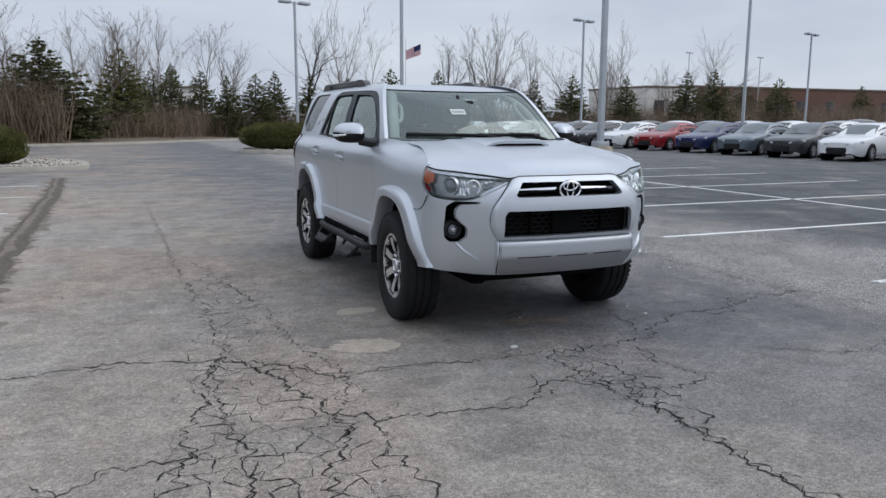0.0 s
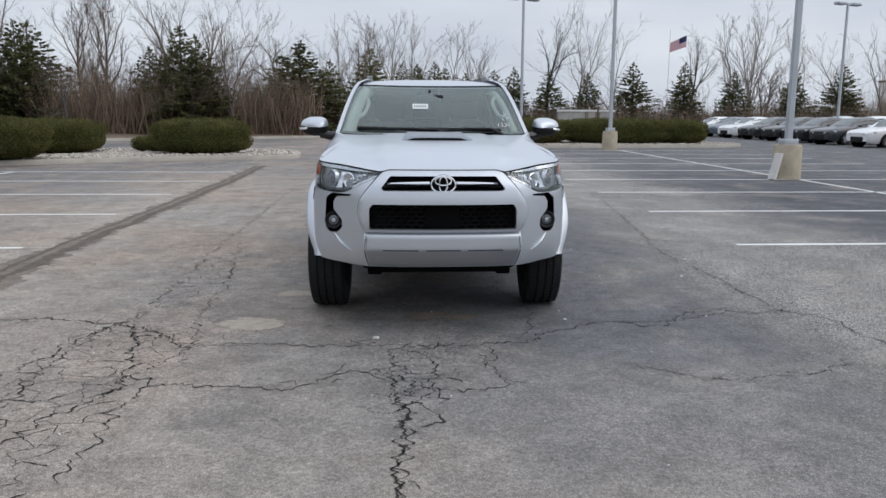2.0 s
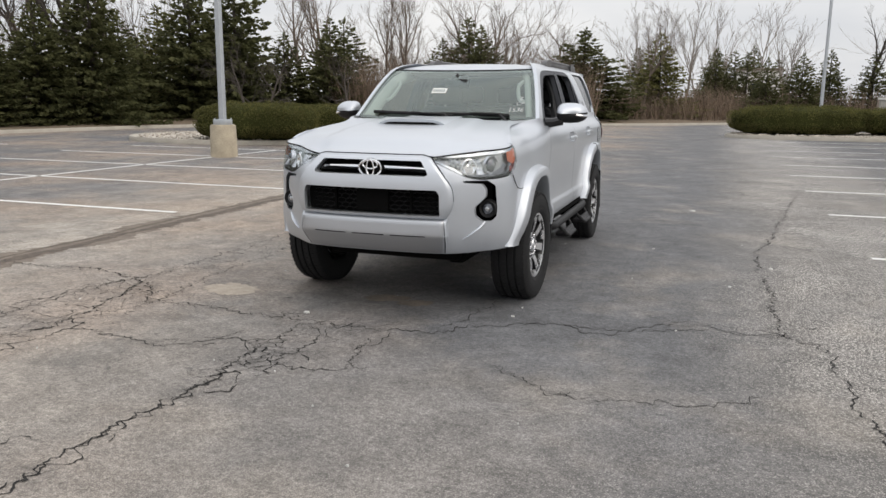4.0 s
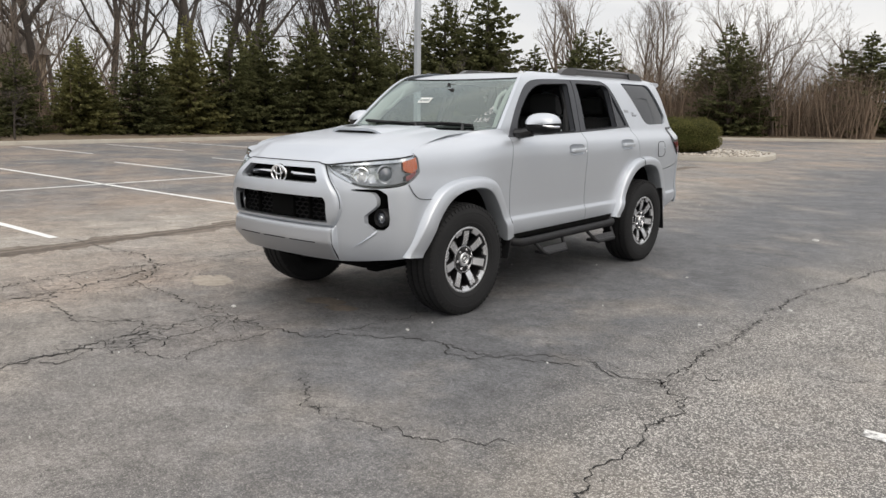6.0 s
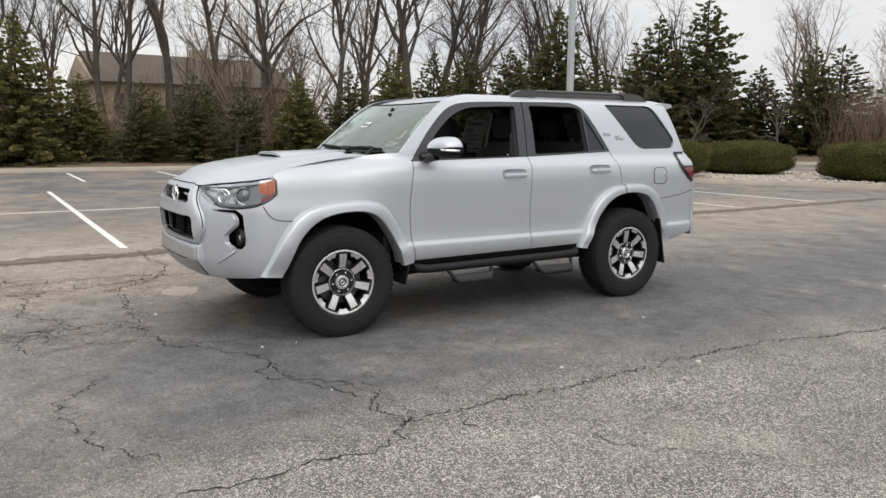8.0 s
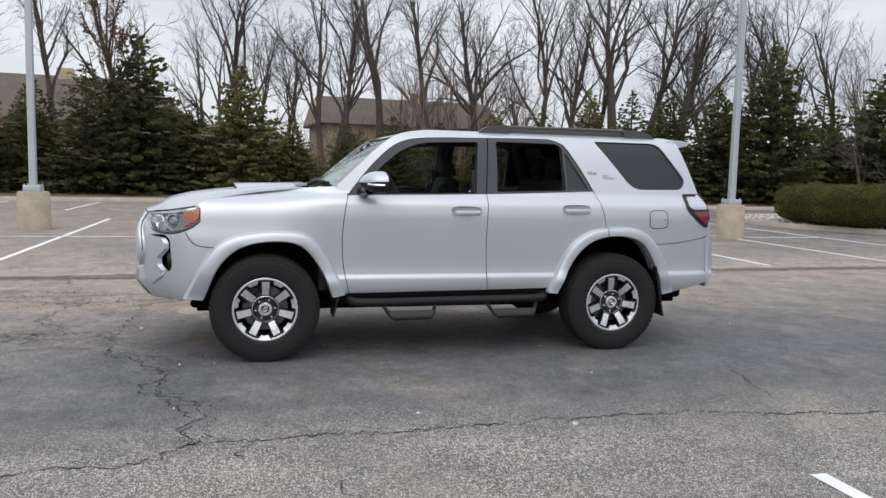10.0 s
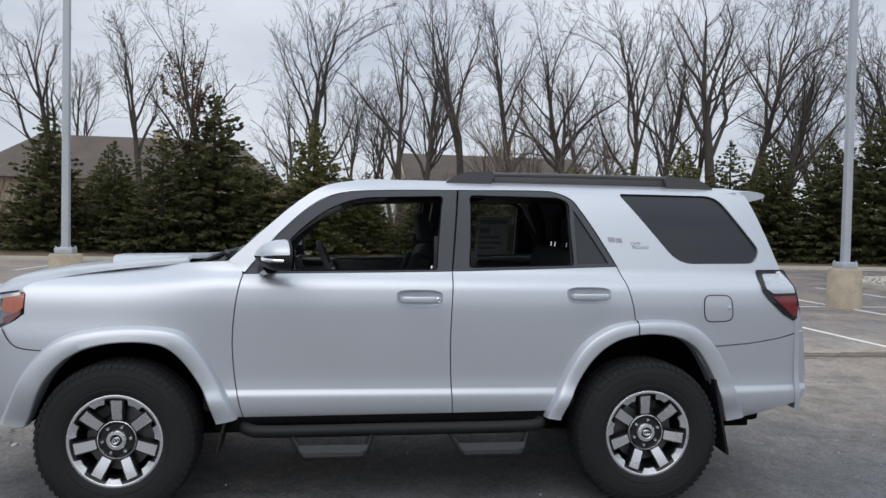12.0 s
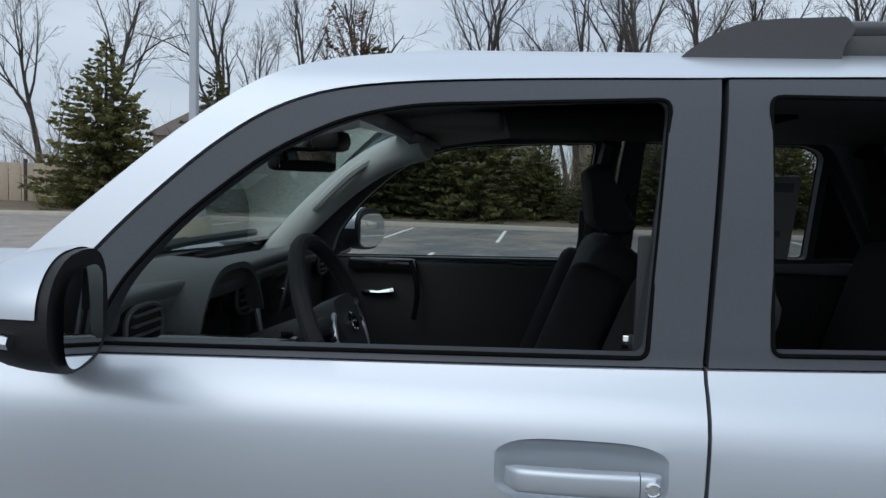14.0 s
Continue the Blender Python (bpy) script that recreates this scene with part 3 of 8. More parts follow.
def island(outline, label):
    """A raised bed with a kerb round it and a gravel top with loose stones."""
    pts = spline(outline, 6, closed=True)
    ring = pts + [pts[0], pts[1]]
    kerb(ring, "pale concrete kerb round a planted island")
    c = sum(pts, Vector((0, 0))) / len(pts)
    verts, faces = [(c.x, c.y, 0.16)], []
    rings = 6
    for r in range(1, rings + 1):
        for p in pts:
            q = c + (p - c) * (0.985 * r / rings)
            verts.append((q.x, q.y, 0.13 + 0.03 * (1 - r / rings) + 0.015 * noise.noise((q.x * 3, q.y * 3, 1))))
    n = len(pts)
    faces += [(0, 1 + i, 1 + (i + 1) % n) for i in range(n)]
    for r in range(rings - 1):
        for i in range(n):
            a, b = 1 + r * n + i, 1 + r * n + (i + 1) % n
            faces.append((a, a + n, b + n, b))
    tagged(part("gravel_bed", smooth_mesh("gravel_bed", verts, faces), M["stones"]), label, "gravel bed", kind="structure")
    rng = random.Random(len(pts) + int(c.x))
    sv, sf = [], []
    for _ in range(1500):
        i = rng.randrange(n)
        u = math.sqrt(rng.random())
        p = c + (pts[i].lerp(pts[(i + 1) % n], rng.random()) - c) * (u * 0.97)
        s = rng.uniform(0.03, 0.075)
        k = len(sv)
        z = 0.15 + s * 0.2
        sv += [(p.x + s * rng.uniform(.7, 1), p.y, z), (p.x, p.y + s * rng.uniform(.7, 1), z), (p.x - s, p.y, z), (p.x, p.y - s, z), (p.x, p.y, z + s * 0.6), (p.x, p.y, z - s)]
        sf += [(k, k + 1, k + 4), (k + 1, k + 2, k + 4), (k + 2, k + 3, k + 4), (k + 3, k, k + 4), (k + 1, k, k + 5), (k + 2, k + 1, k + 5), (k + 3, k + 2, k + 5), (k, k + 3, k + 5)]
    tagged(part("gravel", smooth_mesh("gravel", sv, sf, 20), M["stones"]), "loose pale stones on a planted island", "gravel", kind="stuff")


island([(-16.5, 14.6), (-13, 14.0), (-10.2, 15.3), (-7.3, 17.1), (-4.3, 17.9), (-3.5, 19.3), (-4.6, 22.6), (-8.5, 23.6), (-13, 22.2), (-17, 20.2), (-18.2, 17)], "pale gravel bed of a planted car park island")
island([(2.9, 28.2), (5.5, 27.2), (10, 27.6), (14.5, 28.4), (16.6, 30), (15.0, 32.6), (9.5, 33.2), (4.6, 32.6), (2.6, 30.4)], "gravel bed under a long clipped hedge")


# ---- cracks in the asphalt ----
def ribbon(points, width, rng, wander=0.06, step=0.018):
    """A ragged strip along points, thin at both ends."""
    pts = spline([Vector(p) for p in points], 6)
    line = []
    for a, b in zip(pts, pts[1:]):
        k = max(1, int((b - a).length / step))
        line += [a.lerp(b, i / k) for i in range(k)]
    line.append(pts[-1])
    n = len(line)
    seed = rng.uniform(0, 99)
    verts = []
    for i, p in enumerate(line):
        d = line[min(i + 1, n - 1)] - line[max(0, i - 1)]
        s = Vector((-d.y, d.x)).normalized() if d.length else Vector((1, 0))
        off = wander * (noise.noise((p.x * 4, p.y * 4, seed)) + 0.8 * noise.noise((p.x * 13, p.y * 13, seed)) + 0.9 * noise.noise((p.x * 30, p.y * 30, seed)))
        w = width * (0.22 + 1.2 * abs(noise.noise((p.x * 7, p.y * 7, seed + 7))) + 0.55 * rng.random()**2) * min(1, (i + 1) / 4, (n - i) / 4)
        for k in (-1, 1):
            q = p + s * (off + k * w / 2)
            verts.append((q.x, q.y, 0.003))
    return verts, [(2 * i, 2 * i + 2, 2 * i + 3, 2 * i + 1) for i in range(n - 1)]


# courses of the cracks: (width, bends along the way)
FRONT_CRACKS = [
    (0.024, [(-2.15, -1.95), (-1.65, -2.5), (-1.2, -2.55), (-0.55, -2.55), (0.15, -2.6), (0.5, -2.5), (0.8, -2.3), (1.1, -2.1), (1.5, -2.15), (2.0, -1.9), (2.55, -1.85)]),
    (0.03, [(-1.85, -3.1), (-1.55, -3.25), (-1.2, -3.3), (-0.9, -3.35), (-0.65, -3.15), (-0.35, -3.1)]),
    (0.046, [(-0.35, -3.1), (-0.3, -3.45), (-0.25, -3.8), (-0.3, -4.15), (-0.3, -4.4), (-0.3, -4.75), (-0.25, -5.5)]),
]
PASSENGER_SIDE_CRACKS = [
    (0.03, [(-4.2, -1.9), (-3.1, -1.85), (-2.75, -1.85), (-2.25, -2.0), (-2.0, -2.35), (-1.85, -2.85), (-1.8, -3.3), (-1.95, -3.6), (-2.05, -4.0), (-2.3, -4.7)]),
    (0.022, [(-2.3, 8.0), (-2.3, 5.1), (-2.25, 2.6), (-2.25, 1.5), (-2.2, -0.4), (-2.15, -1.55), (-2.2, -2.0), (-2.35, -2.35), (-2.45, -2.8), (-2.6, -3.6), (-2.9, -4.6)]),
    (0.02, [(-2.1, 1.5), (-1.8, -0.4), (-1.7, -1.8), (-1.6, -2.5), (-1.75, -3.0)]),
    (0.02, [(-2.3, -2.0), (-2.3, -2.8), (-2.3, -3.4), (-2.3, -3.85), (-2.2, -4.5)]),
    (0.02, [(-1.6, -3.2), (-1.7, -3.65), (-1.65, -3.95), (-1.7, -4.4)]),
    (0.022, [(-4.0, -3.7), (-3.05, -3.5), (-2.85, -3.35), (-2.35, -3.35)]),
    (0.016, [(-4.3, 0.3), (-3.2, 0.2), (-2.3, 0.35)]),
]
DRIVER_SIDE_CRACKS = [
    (0.03, [(3.35, 6.35), (2.8, 2.25), (2.55, 0.85), (2.6, -0.65), (2.6, -1.6), (2.6, -1.85), (2.8, -2.05), (2.85, -2.7), (2.9, -3.3), (2.95, -4.4), (2.9, -6.0)]),
    (0.02, [(2.6, -1.85), (2.3, -1.85), (2.0, -1.8), (1.6, -2.05), (1.25, -2.1)]),
    (0.014, [(2.55, -1.75), (2.2, -1.75), (1.8, -1.7)]),
    (0.016, [(1.45, 2.05), (2.15, 1.9), (2.5, 1.85)]),
    (0.016, [(1.0, -3.0), (1.5, -3.3), (2.1, -3.2), (2.5, -3.0)]),
    (0.014, [(3.1, -1.2), (3.5, -1.0), (3.8, -0.6)]),
]
MIDDLE_CRACKS = [
    (0.022, [(-0.35, -3.1), (-0.3, -2.7), (-0.25, -2.5)]),
    (0.022, [(-0.3, -2.9), (-0.1, -2.9), (-0.15, -3.4), (-0.25, -3.65)]),
    (0.022, [(0.3, -2.6), (0.25, -3.05), (0.25, -3.35), (0.0, -3.4), (-0.25, -3.3)]),
    (0.02, [(0.55, -2.4), (0.65, -1.9), (0.7, -1.65), (0.55, -0.95), (0.6, -0.5)]),
    (0.018, [(-0.6, -4.6), (-0.75, -4.9), (-0.7, -5.4)]),
    (0.016, [(-2.0, 0.6), (-0.9, 0.55), (-0.2, 0.75)]),
]
CRACKS = FRONT_CRACKS + PASSENGER_SIDE_CRACKS + DRIVER_SIDE_CRACKS + MIDDLE_CRACKS


def alligator(bands, rng):
    """Fine crazing: an uneven honeycomb of short cracks inside bands of (x0, y0, x1, y1, half width, cell)."""
    out = []
    for x0, y0, x1, y1, half, cell in bands:
        d = Vector((x1 - x0, y1 - y0))
        along, across = d.normalized(), Vector((-d.y, d.x)).normalized()
        pts = {}
        for i in range(int(d.length / (cell * .75)) + 1):
            for j in range(int(2 * half / (cell * .433)) + 1):
                u = i * cell * .75 + (cell * .25 if (i + j) % 2 else 0)
                v = j * cell * .433 - half
                jig = Vector((rng.gauss(0, .16), rng.gauss(0, .16))) * cell
                pts[i, j] = Vector((x0, y0)) + along * u + across * v + jig
        for (i, j), p in pts.items():
            rim = abs(j * cell * .433 / half - 1)
            for q in ((i, j + 1), (i + 1, j)):
                if q not in pts or (q[0] > i and not (i + j) % 2):
                    continue
                if rng.random() < 0.94 - 0.60 * rim**2:
                    mid = (p + pts[q]) / 2 + Vector((rng.uniform(-1, 1), rng.uniform(-1, 1))) * cell * 0.08
                    out.append(ribbon([p, mid, pts[q]], rng.choice((0.004, 0.005, 0.006, 0.009)), rng, 0.010, 0.018))
    return out


def cracks():
    rng = random.Random(4)
    shapes = [ribbon(p, min(w, 0.03) * 0.52, rng) for w, p in CRACKS]
    shapes += [ribbon([(x + 0.015, y) for x, y in p], 0.013, rng, 0.085) for w, p in CRACKS if w > 0.032]
    for w, p in CRACKS:
        for _ in range(int(len(p) * 0.7)):
            a = Vector(rng.choice(p)) + Vector((rng.uniform(-0.1, 0.1), rng.uniform(-0.1, 0.1)))
            v = Vector((rng.uniform(-1, 1), rng.uniform(-1, 1))) * rng.uniform(0.08, 0.3)
            shapes.append(ribbon([a, a + v * 0.5 + Vector((v.y, -v.x)) * 0.2, a + v], w * 0.3, rng, 0.04))
    shapes += alligator([(-2.45, -5.1, -1.95, -2.2, 0.55, 0.17), (-2.1, -2.3, -1.95, 0.9, 0.26, 0.24), (-0.3, -3.75, -0.1, -2.6, 0.20, 0.17)], rng)
    verts, faces = join(*shapes)
    tagged(part("asphalt_cracks", smooth_mesh("asphalt_cracks", verts, faces), M["crack"]), "branching dark cracks in old asphalt", "cracks", kind="stuff")
    course = spline([Vector(p) for p in ((-3.7, -16), (-3.75, -8), (-3.8, -3), (-3.85, -0.32), (-3.92, 1.96), (-3.92, 5.54), (-3.95, 10.3), (-4.1, 15))], 130)

    def band(width, z, seed, shift=0.0):
        verts = []
        for i, p in enumerate(course):
            d = course[min(i + 1, len(course) - 1)] - course[max(0, i - 1)]
            n = Vector((-d.y, d.x)).normalized()
            for k in (-1, 1):
                q = p + n * (shift + k * width * (.42 + .26 * noise.noise((p.x * 2, p.y * 1.3, seed + k)) + .30 * noise.noise((p.x * 9, p.y * 5, seed + k)) + .22 * noise.noise((p.x, p.y * 17, seed + k))) + .06 * noise.noise((p.y * 1.1, seed, 0)))
                verts.append((q.x, q.y, z))
        return verts, [(2 * i, 2 * i + 2, 2 * i + 3, 2 * i + 1) for i in range(len(course) - 1)]
    tagged(part("trench_seam", smooth_mesh("trench_seam", *band(.46, .0018, 3)), M["trench"]), "crumbled brown seam along the driving lane", "seam", kind="stuff")
    tagged(part("trench_core", smooth_mesh("trench_core", *join(band(.16, .0026, 8, -.08), band(.07, .0026, 15, .10))), M["trench_dark"]), "darker broken middle of the seam", "seam", kind="stuff")


cracks()


def blotch(x, y, rx, ry, turn, label, mat, seed):
    pts = []
    for i in range(150):
        a = 2 * math.pi * i / 150
        r = 1 + 0.25 * noise.noise((math.cos(a) * 1.5, math.sin(a) * 1.5, seed)) + 0.16 * noise.noise((math.cos(a) * 5, math.sin(a) * 5, seed)) + 0.14 * noise.noise((math.cos(a) * 14, math.sin(a) * 14, seed))
        v = Vector((math.cos(a) * rx * r, math.sin(a) * ry * r))
        v.rotate(Matrix.Rotation(turn, 2))
        pts.append((x + v.x, y + v.y))
    flat_quad(pts, 0.0015, "asphalt_patch", mat, label, "patch")


blotch(-1.31, -2.02, 0.23, 0.16, -0.3, "worn pale sandy patch in the asphalt", M["patch"], 1)
blotch(-1.12, -1.1, 0.17, 0.10, 0.1, "worn pale sandy patch in the asphalt", M["patch"], 5)
blotch(-0.1, -1.85, 0.16, 0.10, 0.3, "small pale patch in the asphalt", M["trench"], 9)
blotch(0.15, -1.9, 0.13, 0.08, 0.3, "small pale patch in the asphalt", M["trench"], 12)


def litter():
    """Small pale scraps and stones lying on the asphalt."""
    rng = random.Random(8)
    spots = [(-0.438, -2.413, 0.03), (1.885, 3.927, 0.045), (2.3, -0.55, 0.014), (2.65, 0.3, 0.02), (0.9, -2.0, 0.012), (1.6, 0.9, 0.012)]
    spots += [(rng.uniform(-3, 4.5), rng.uniform(-5, 4), rng.uniform(0.004, 0.008)) for _ in range(45)]
    sv, sf = [], []
    for x, y, s in spots:
        k = len(sv)
        a = rng.uniform(0, 6)
        ring = [(x + s * rng.uniform(.6, 1.3) * math.cos(a + i * 1.26), y + s * rng.uniform(.5, .9) * math.sin(a + i * 1.26)) for i in range(5)]
        sv += [(px, py, 0.001) for px, py in ring] + [(px * .8 + x * .2, py * .8 + y * .2, 0.008 + s * 0.15) for px, py in ring]
        sf += [tuple(k + 5 + i for i in range(5))] + [(k + i, k + (i + 1) % 5, k + 5 + (i + 1) % 5, k + 5 + i) for i in range(5)]
    tagged(part("litter", smooth_mesh("litter", sv, sf, 20), M["scrap"]), "small pale scraps and stones on asphalt", "litter", kind="stuff")


litter()


# ---- the silver SUV; its nose points to -y ----
CAB = table([(0.42, .80), (0.47, .850), (0.50, .867), (0.53, .876), (0.56, .8815), (0.59, .8835), (0.606, .8828), (0.616, .8803), (0.638, .8705), (0.648, .8688), (0.70, .8665), (0.80, .8715), (0.95, .8800), (1.08, .8845), (1.15, .878), (1.19, .868),
             (1.225, .842), (1.26, .808), (1.30, .795), (1.5, .735), (1.62, .692), (1.70, .652), (1.735, .618), (1.765, .555)])
NOSE = table([(0.42, .80), (0.47, .85), (0.55, .874), (0.7, .884), (0.9, .880), (1.0, .866), (1.08, .856), (1.13, .842), (1.17, .818), (1.205, .775), (1.235, .70), (1.26, .62), (1.4, .5)])
TAPER = table([(-2.5, .78), (-2.3, .86), (-2.2, .91), (-2.05, .966), (-1.9, .996), (-1.7, 1.008), (-1.4, 1.004), (-0.8, 1), (1.7, 1), (1.95, .992), (2.15, .972), (2.3, .94), (2.42, .885)])


def side_x(y, z):
    """Half width of the body."""
    k = smoothstep(-1.5, -0.88, y)
    return (NOSE(z) * (1 - k) + CAB(z) * k) * TAPER(y)


BELT = table([(-0.85, 1.232), (-0.79, 1.238), (0.31, 1.262), (1.23, 1.298), (1.6, 1.31)])
F_OPEN = [(-1.838, .465), (-1.816, .51), (-1.72, .72), (-1.57, .85), (-1.35, .895), (-1.14, .86), (-.99, .68), (-.905, .475)]
F_OUT = [(-1.980, .475), (-1.948, .54), (-1.84, .76), (-1.69, .912), (-1.46, .97), (-1.17, .97), (-1.03, .91), (-.905, .72), (-.795, .495)]
R_OPEN = [(.905, .475), (.918, .51), (1.05, .77), (1.21, .905), (1.43, .94), (1.63, .885), (1.76, .71), (1.845, .50), (1.862, .45)]
R_OUT = [(.815, .485), (.825, .51), (.98, .83), (1.13, .965), (1.30, 1.012), (1.58, 1.012), (1.74, .93), (1.87, .75), (1.965, .52), (1.985, .47)]
DOOR_F = [(-0.79, 1.238), (-0.815, 1.12), (-0.833, .95), (-0.832, .82), (-0.815, .66), (-0.777, .498)]
B_LOW = [(0.312, 1.262), (0.30, .95), (0.304, .75), (0.318, .51)]
DOOR_R = [(1.238, 1.30), (1.278, 1.19), (1.312, 1.06), (1.322, .93), (1.30, .86)]
F_FRAME = [(-0.783, 1.250), (-0.66, 1.405), (-0.57, 1.502), (-0.47, 1.593), (-0.37, 1.655), (-0.24, 1.689), (.0, 1.704), (.352, 1.711)]
R_FRAME = [(.364, 1.712), (.80, 1.719), (.91, 1.712), (1.0, 1.676), (1.05, 1.615), (1.14, 1.475), (1.238, 1.305)]
HOOD_SIDE = [(-0.878, 1.302), (-1.0, 1.296), (-1.1, 1.286), (-1.3, 1.262), (-1.6, 1.227), (-1.74, 1.204), (-1.83, 1.180), (-1.872, 1.156)]
WS_EDGE = [(-0.872, 1.304), (-0.80, 1.372), (-0.72, 1.448), (-0.64, 1.522), (-0.56, 1.594), (-0.48, 1.657), (-0.40, 1.707), (-0.30, 1.739), (-0.15, 1.762)]


def shell(y0, y1, z0, z1, ny, off=0.0, wall=0.03):
    rows = [z0 + (z1 - z0) * i / 60 for i in range(61)]
    rows = sorted([z for z in rows if not .594 < z < .66] + [z for z in steps(.596, .658, 14) if z0 < z < z1])
    v, f = sheet(lambda y, z: Vector((side_x(y, z) + off, y, z)), steps(y0, y1, ny), rows)
    v, f = thick(v, f, (-wall, 0, 0))
    return solid_mesh("shell", v, f)


def cut_panel(base, outline, holes=()):
    me = carve(base, prism(outline, "x", 0.35, 1.25), "INTERSECT", 28)
    for h in holes:
        me = carve(me, prism(h, "x", 0.2, 1.4), "DIFFERENCE", 28)
    return me


def lerp_line(line, dy=0.0, dz=0.0):
    return [Vector((p[0] + dy, p[1] + dz)) for p in line]


def inset(poly, d):
    """An outline drawn in towards its middle by d, a number or a function of the point."""
    n = len(poly)
    turn = 1 if sum(poly[i - 1].x * poly[i].y - poly[i].x * poly[i - 1].y for i in range(n)) > 0 else -1
    out = []
    for i, p in enumerate(poly):
        along = poly[(i + 1) % n] - poly[i - 1]
        nrm = Vector((-along.y, along.x)).normalized() * turn
        out.append(p + nrm * (d(p) if callable(d) else d))
    return out


def both(name, me, mat, car, label=""):
    return part(name, me, mat, car, label), part(name, mirrored(me), mat, car, label)


def flare(inner, outer, y_from=-9, y_to=9):
    """The rounded lip round a wheel opening."""
    a, b = spline(inner, 8), spline(outer, 8)
    n = 60

    def along(line, u):
        lens = [0]
        for p, q in zip(line, line[1:]):
            lens.append(lens[-1] + (q - p).length)
        t = u * lens[-1]
        for i in range(len(line) - 1):
            if t <= lens[i + 1] + 1e-9:
                return line[i].lerp(line[i + 1], (t - lens[i]) / max(1e-9, lens[i + 1] - lens[i]))
        return line[-1]
    prof = [(-0.02, -0.06), (-0.015, 0.046), (0.02, 0.054), (0.08, 0.057), (0.40, 0.056), (0.74, 0.051), (0.79, 0.048), (0.83, 0.042), (0.95, 0.004), (0.98, -0.012)]
    us = [i / n for i in range(n + 1)]
    us = [u for u in us if y_from <= along(a, u).x <= y_to]

    def f(u, k):
        r, o = prof[int(k)]
        o *= 1 - 0.55 * smoothstep(0.16, 0.0, u if inner[0][0] < 0 else 1 - u)
        p = along(a, u).lerp(along(b, u), r)
        return Vector((side_x(p.x, max(p.y, 0.5)) + o, p.x, p.y))
    v, fc = sheet(f, us, list(range(len(prof))))
    return solid_mesh("flare", *thick(v, fc, (-0.02, 0, 0)), 28)


def fascia_plan(a):
    """Plan of the nose, from the middle (a = 0) to the wheel opening (a = 1)."""
    return Vector((FX(a), FY(a)))


FX = table([(0, 0), (0.2, 0.27), (0.36, 0.48), (0.42, 0.562), (0.48, 0.635), (0.60, 0.742), (0.72, 0.812), (0.84, 0.850), (1.0, 0.872)])
FY = table([(0, -2.358), (0.2, -2.350), (0.36, -2.320), (0.42, -2.286), (0.48, -2.232), (0.60, -2.130), (0.72, -2.02), (0.84, -1.905), (1.0, -1.74)])
INSET = table([(0.40, .150), (0.44, .098), (0.50, .042), (0.545, .010), (0.565, -.003), (0.58, -.006), (0.60, -.005), (0.66, .000), (0.672, .002), (0.684, .006), (0.70, .003), (0.76, -.010), (0.87, -.012), (0.93, -.006), (1.0, .014), (1.06, .052), (1.12, .094)])


CHEEK = table([(0.40, .110), (0.445, .058), (0.50, .028), (0.56, .010), (0.62, .002), (0.70, -.004), (0.78, -.008), (0.87, -.008), (0.93, -.004), (1.0, .014), (1.06, .052), (1.12, .094)])
RIDGE = table([(0.45, .51), (0.668, .510), (0.69, .521), (0.715, .534), (0.76, .550), (0.80, .557), (0.85, .554), (0.90, .540), (0.985, .482), (1.09, .395)])


def fascia(a, z, off=0.0, flat=False):
    p = fascia_plan(a)
    d = fascia_plan(min(1, a + 0.01)) - fascia_plan(max(0, a - 0.01))
    nrm = Vector((d.y, -d.x)).normalized()
    side = smoothstep(0.55, 0.86, a)
    wing = smoothstep(RIDGE(z), RIDGE(z) + 0.012 + 0.03 * smoothstep(.92, .98, z), p.x) * (1 - side) * smoothstep(0.66, 0.74, z)
    if flat:
        return Vector((p.x, p.y, z)) + Vector((nrm.x, nrm.y, 0)) * (off - INSET(z))
    cheek = smoothstep(0.388, 0.400, a)
    wing = max(wing, max(cheek, smoothstep(0.66, 0.70, z)) * smoothstep(1.078, 1.05, z) * (1 - side))
    back = INSET(z) * (1 - cheek) + CHEEK(z) * cheek
    q = p + nrm * (off - back * (1 - (0.88 if z > 0.6 else 0.6) * side) - 0.032 * wing)
    x = q.x
    if a > 0.6:
        k = smoothstep(0.6, 0.86, a)
        x = x * (1 - k) + (side_x(q.y, z) + off) * k
    return Vector((x, q.y, z))


LAMP_LOW = table([(0.31, 1.058), (0.40, 1.008), (0.50, .947), (0.61, .936), (0.72, .950), (0.80, .974), (0.85, 1.002), (0.885, 1.038)])
LAMP_TOP = table([(0.31, 1.072), (0.41, 1.085), (0.50, 1.096), (0.61, 1.107), (0.72, 1.121), (0.84, 1.137), (0.885, 1.143)])
A_LAMP = (0.31, 0.885)


def super_ring(rx, rz, n, power=.55):
    """Points of a rounded oblong."""
    out = []
    for a in steps(0, 2 * math.pi, n)[:-1]:
        c, d = math.cos(a), math.sin(a)
        out.append((math.copysign(abs(c)**power, c) * rx, math.copysign(abs(d)**power, d) * rz))
    return out


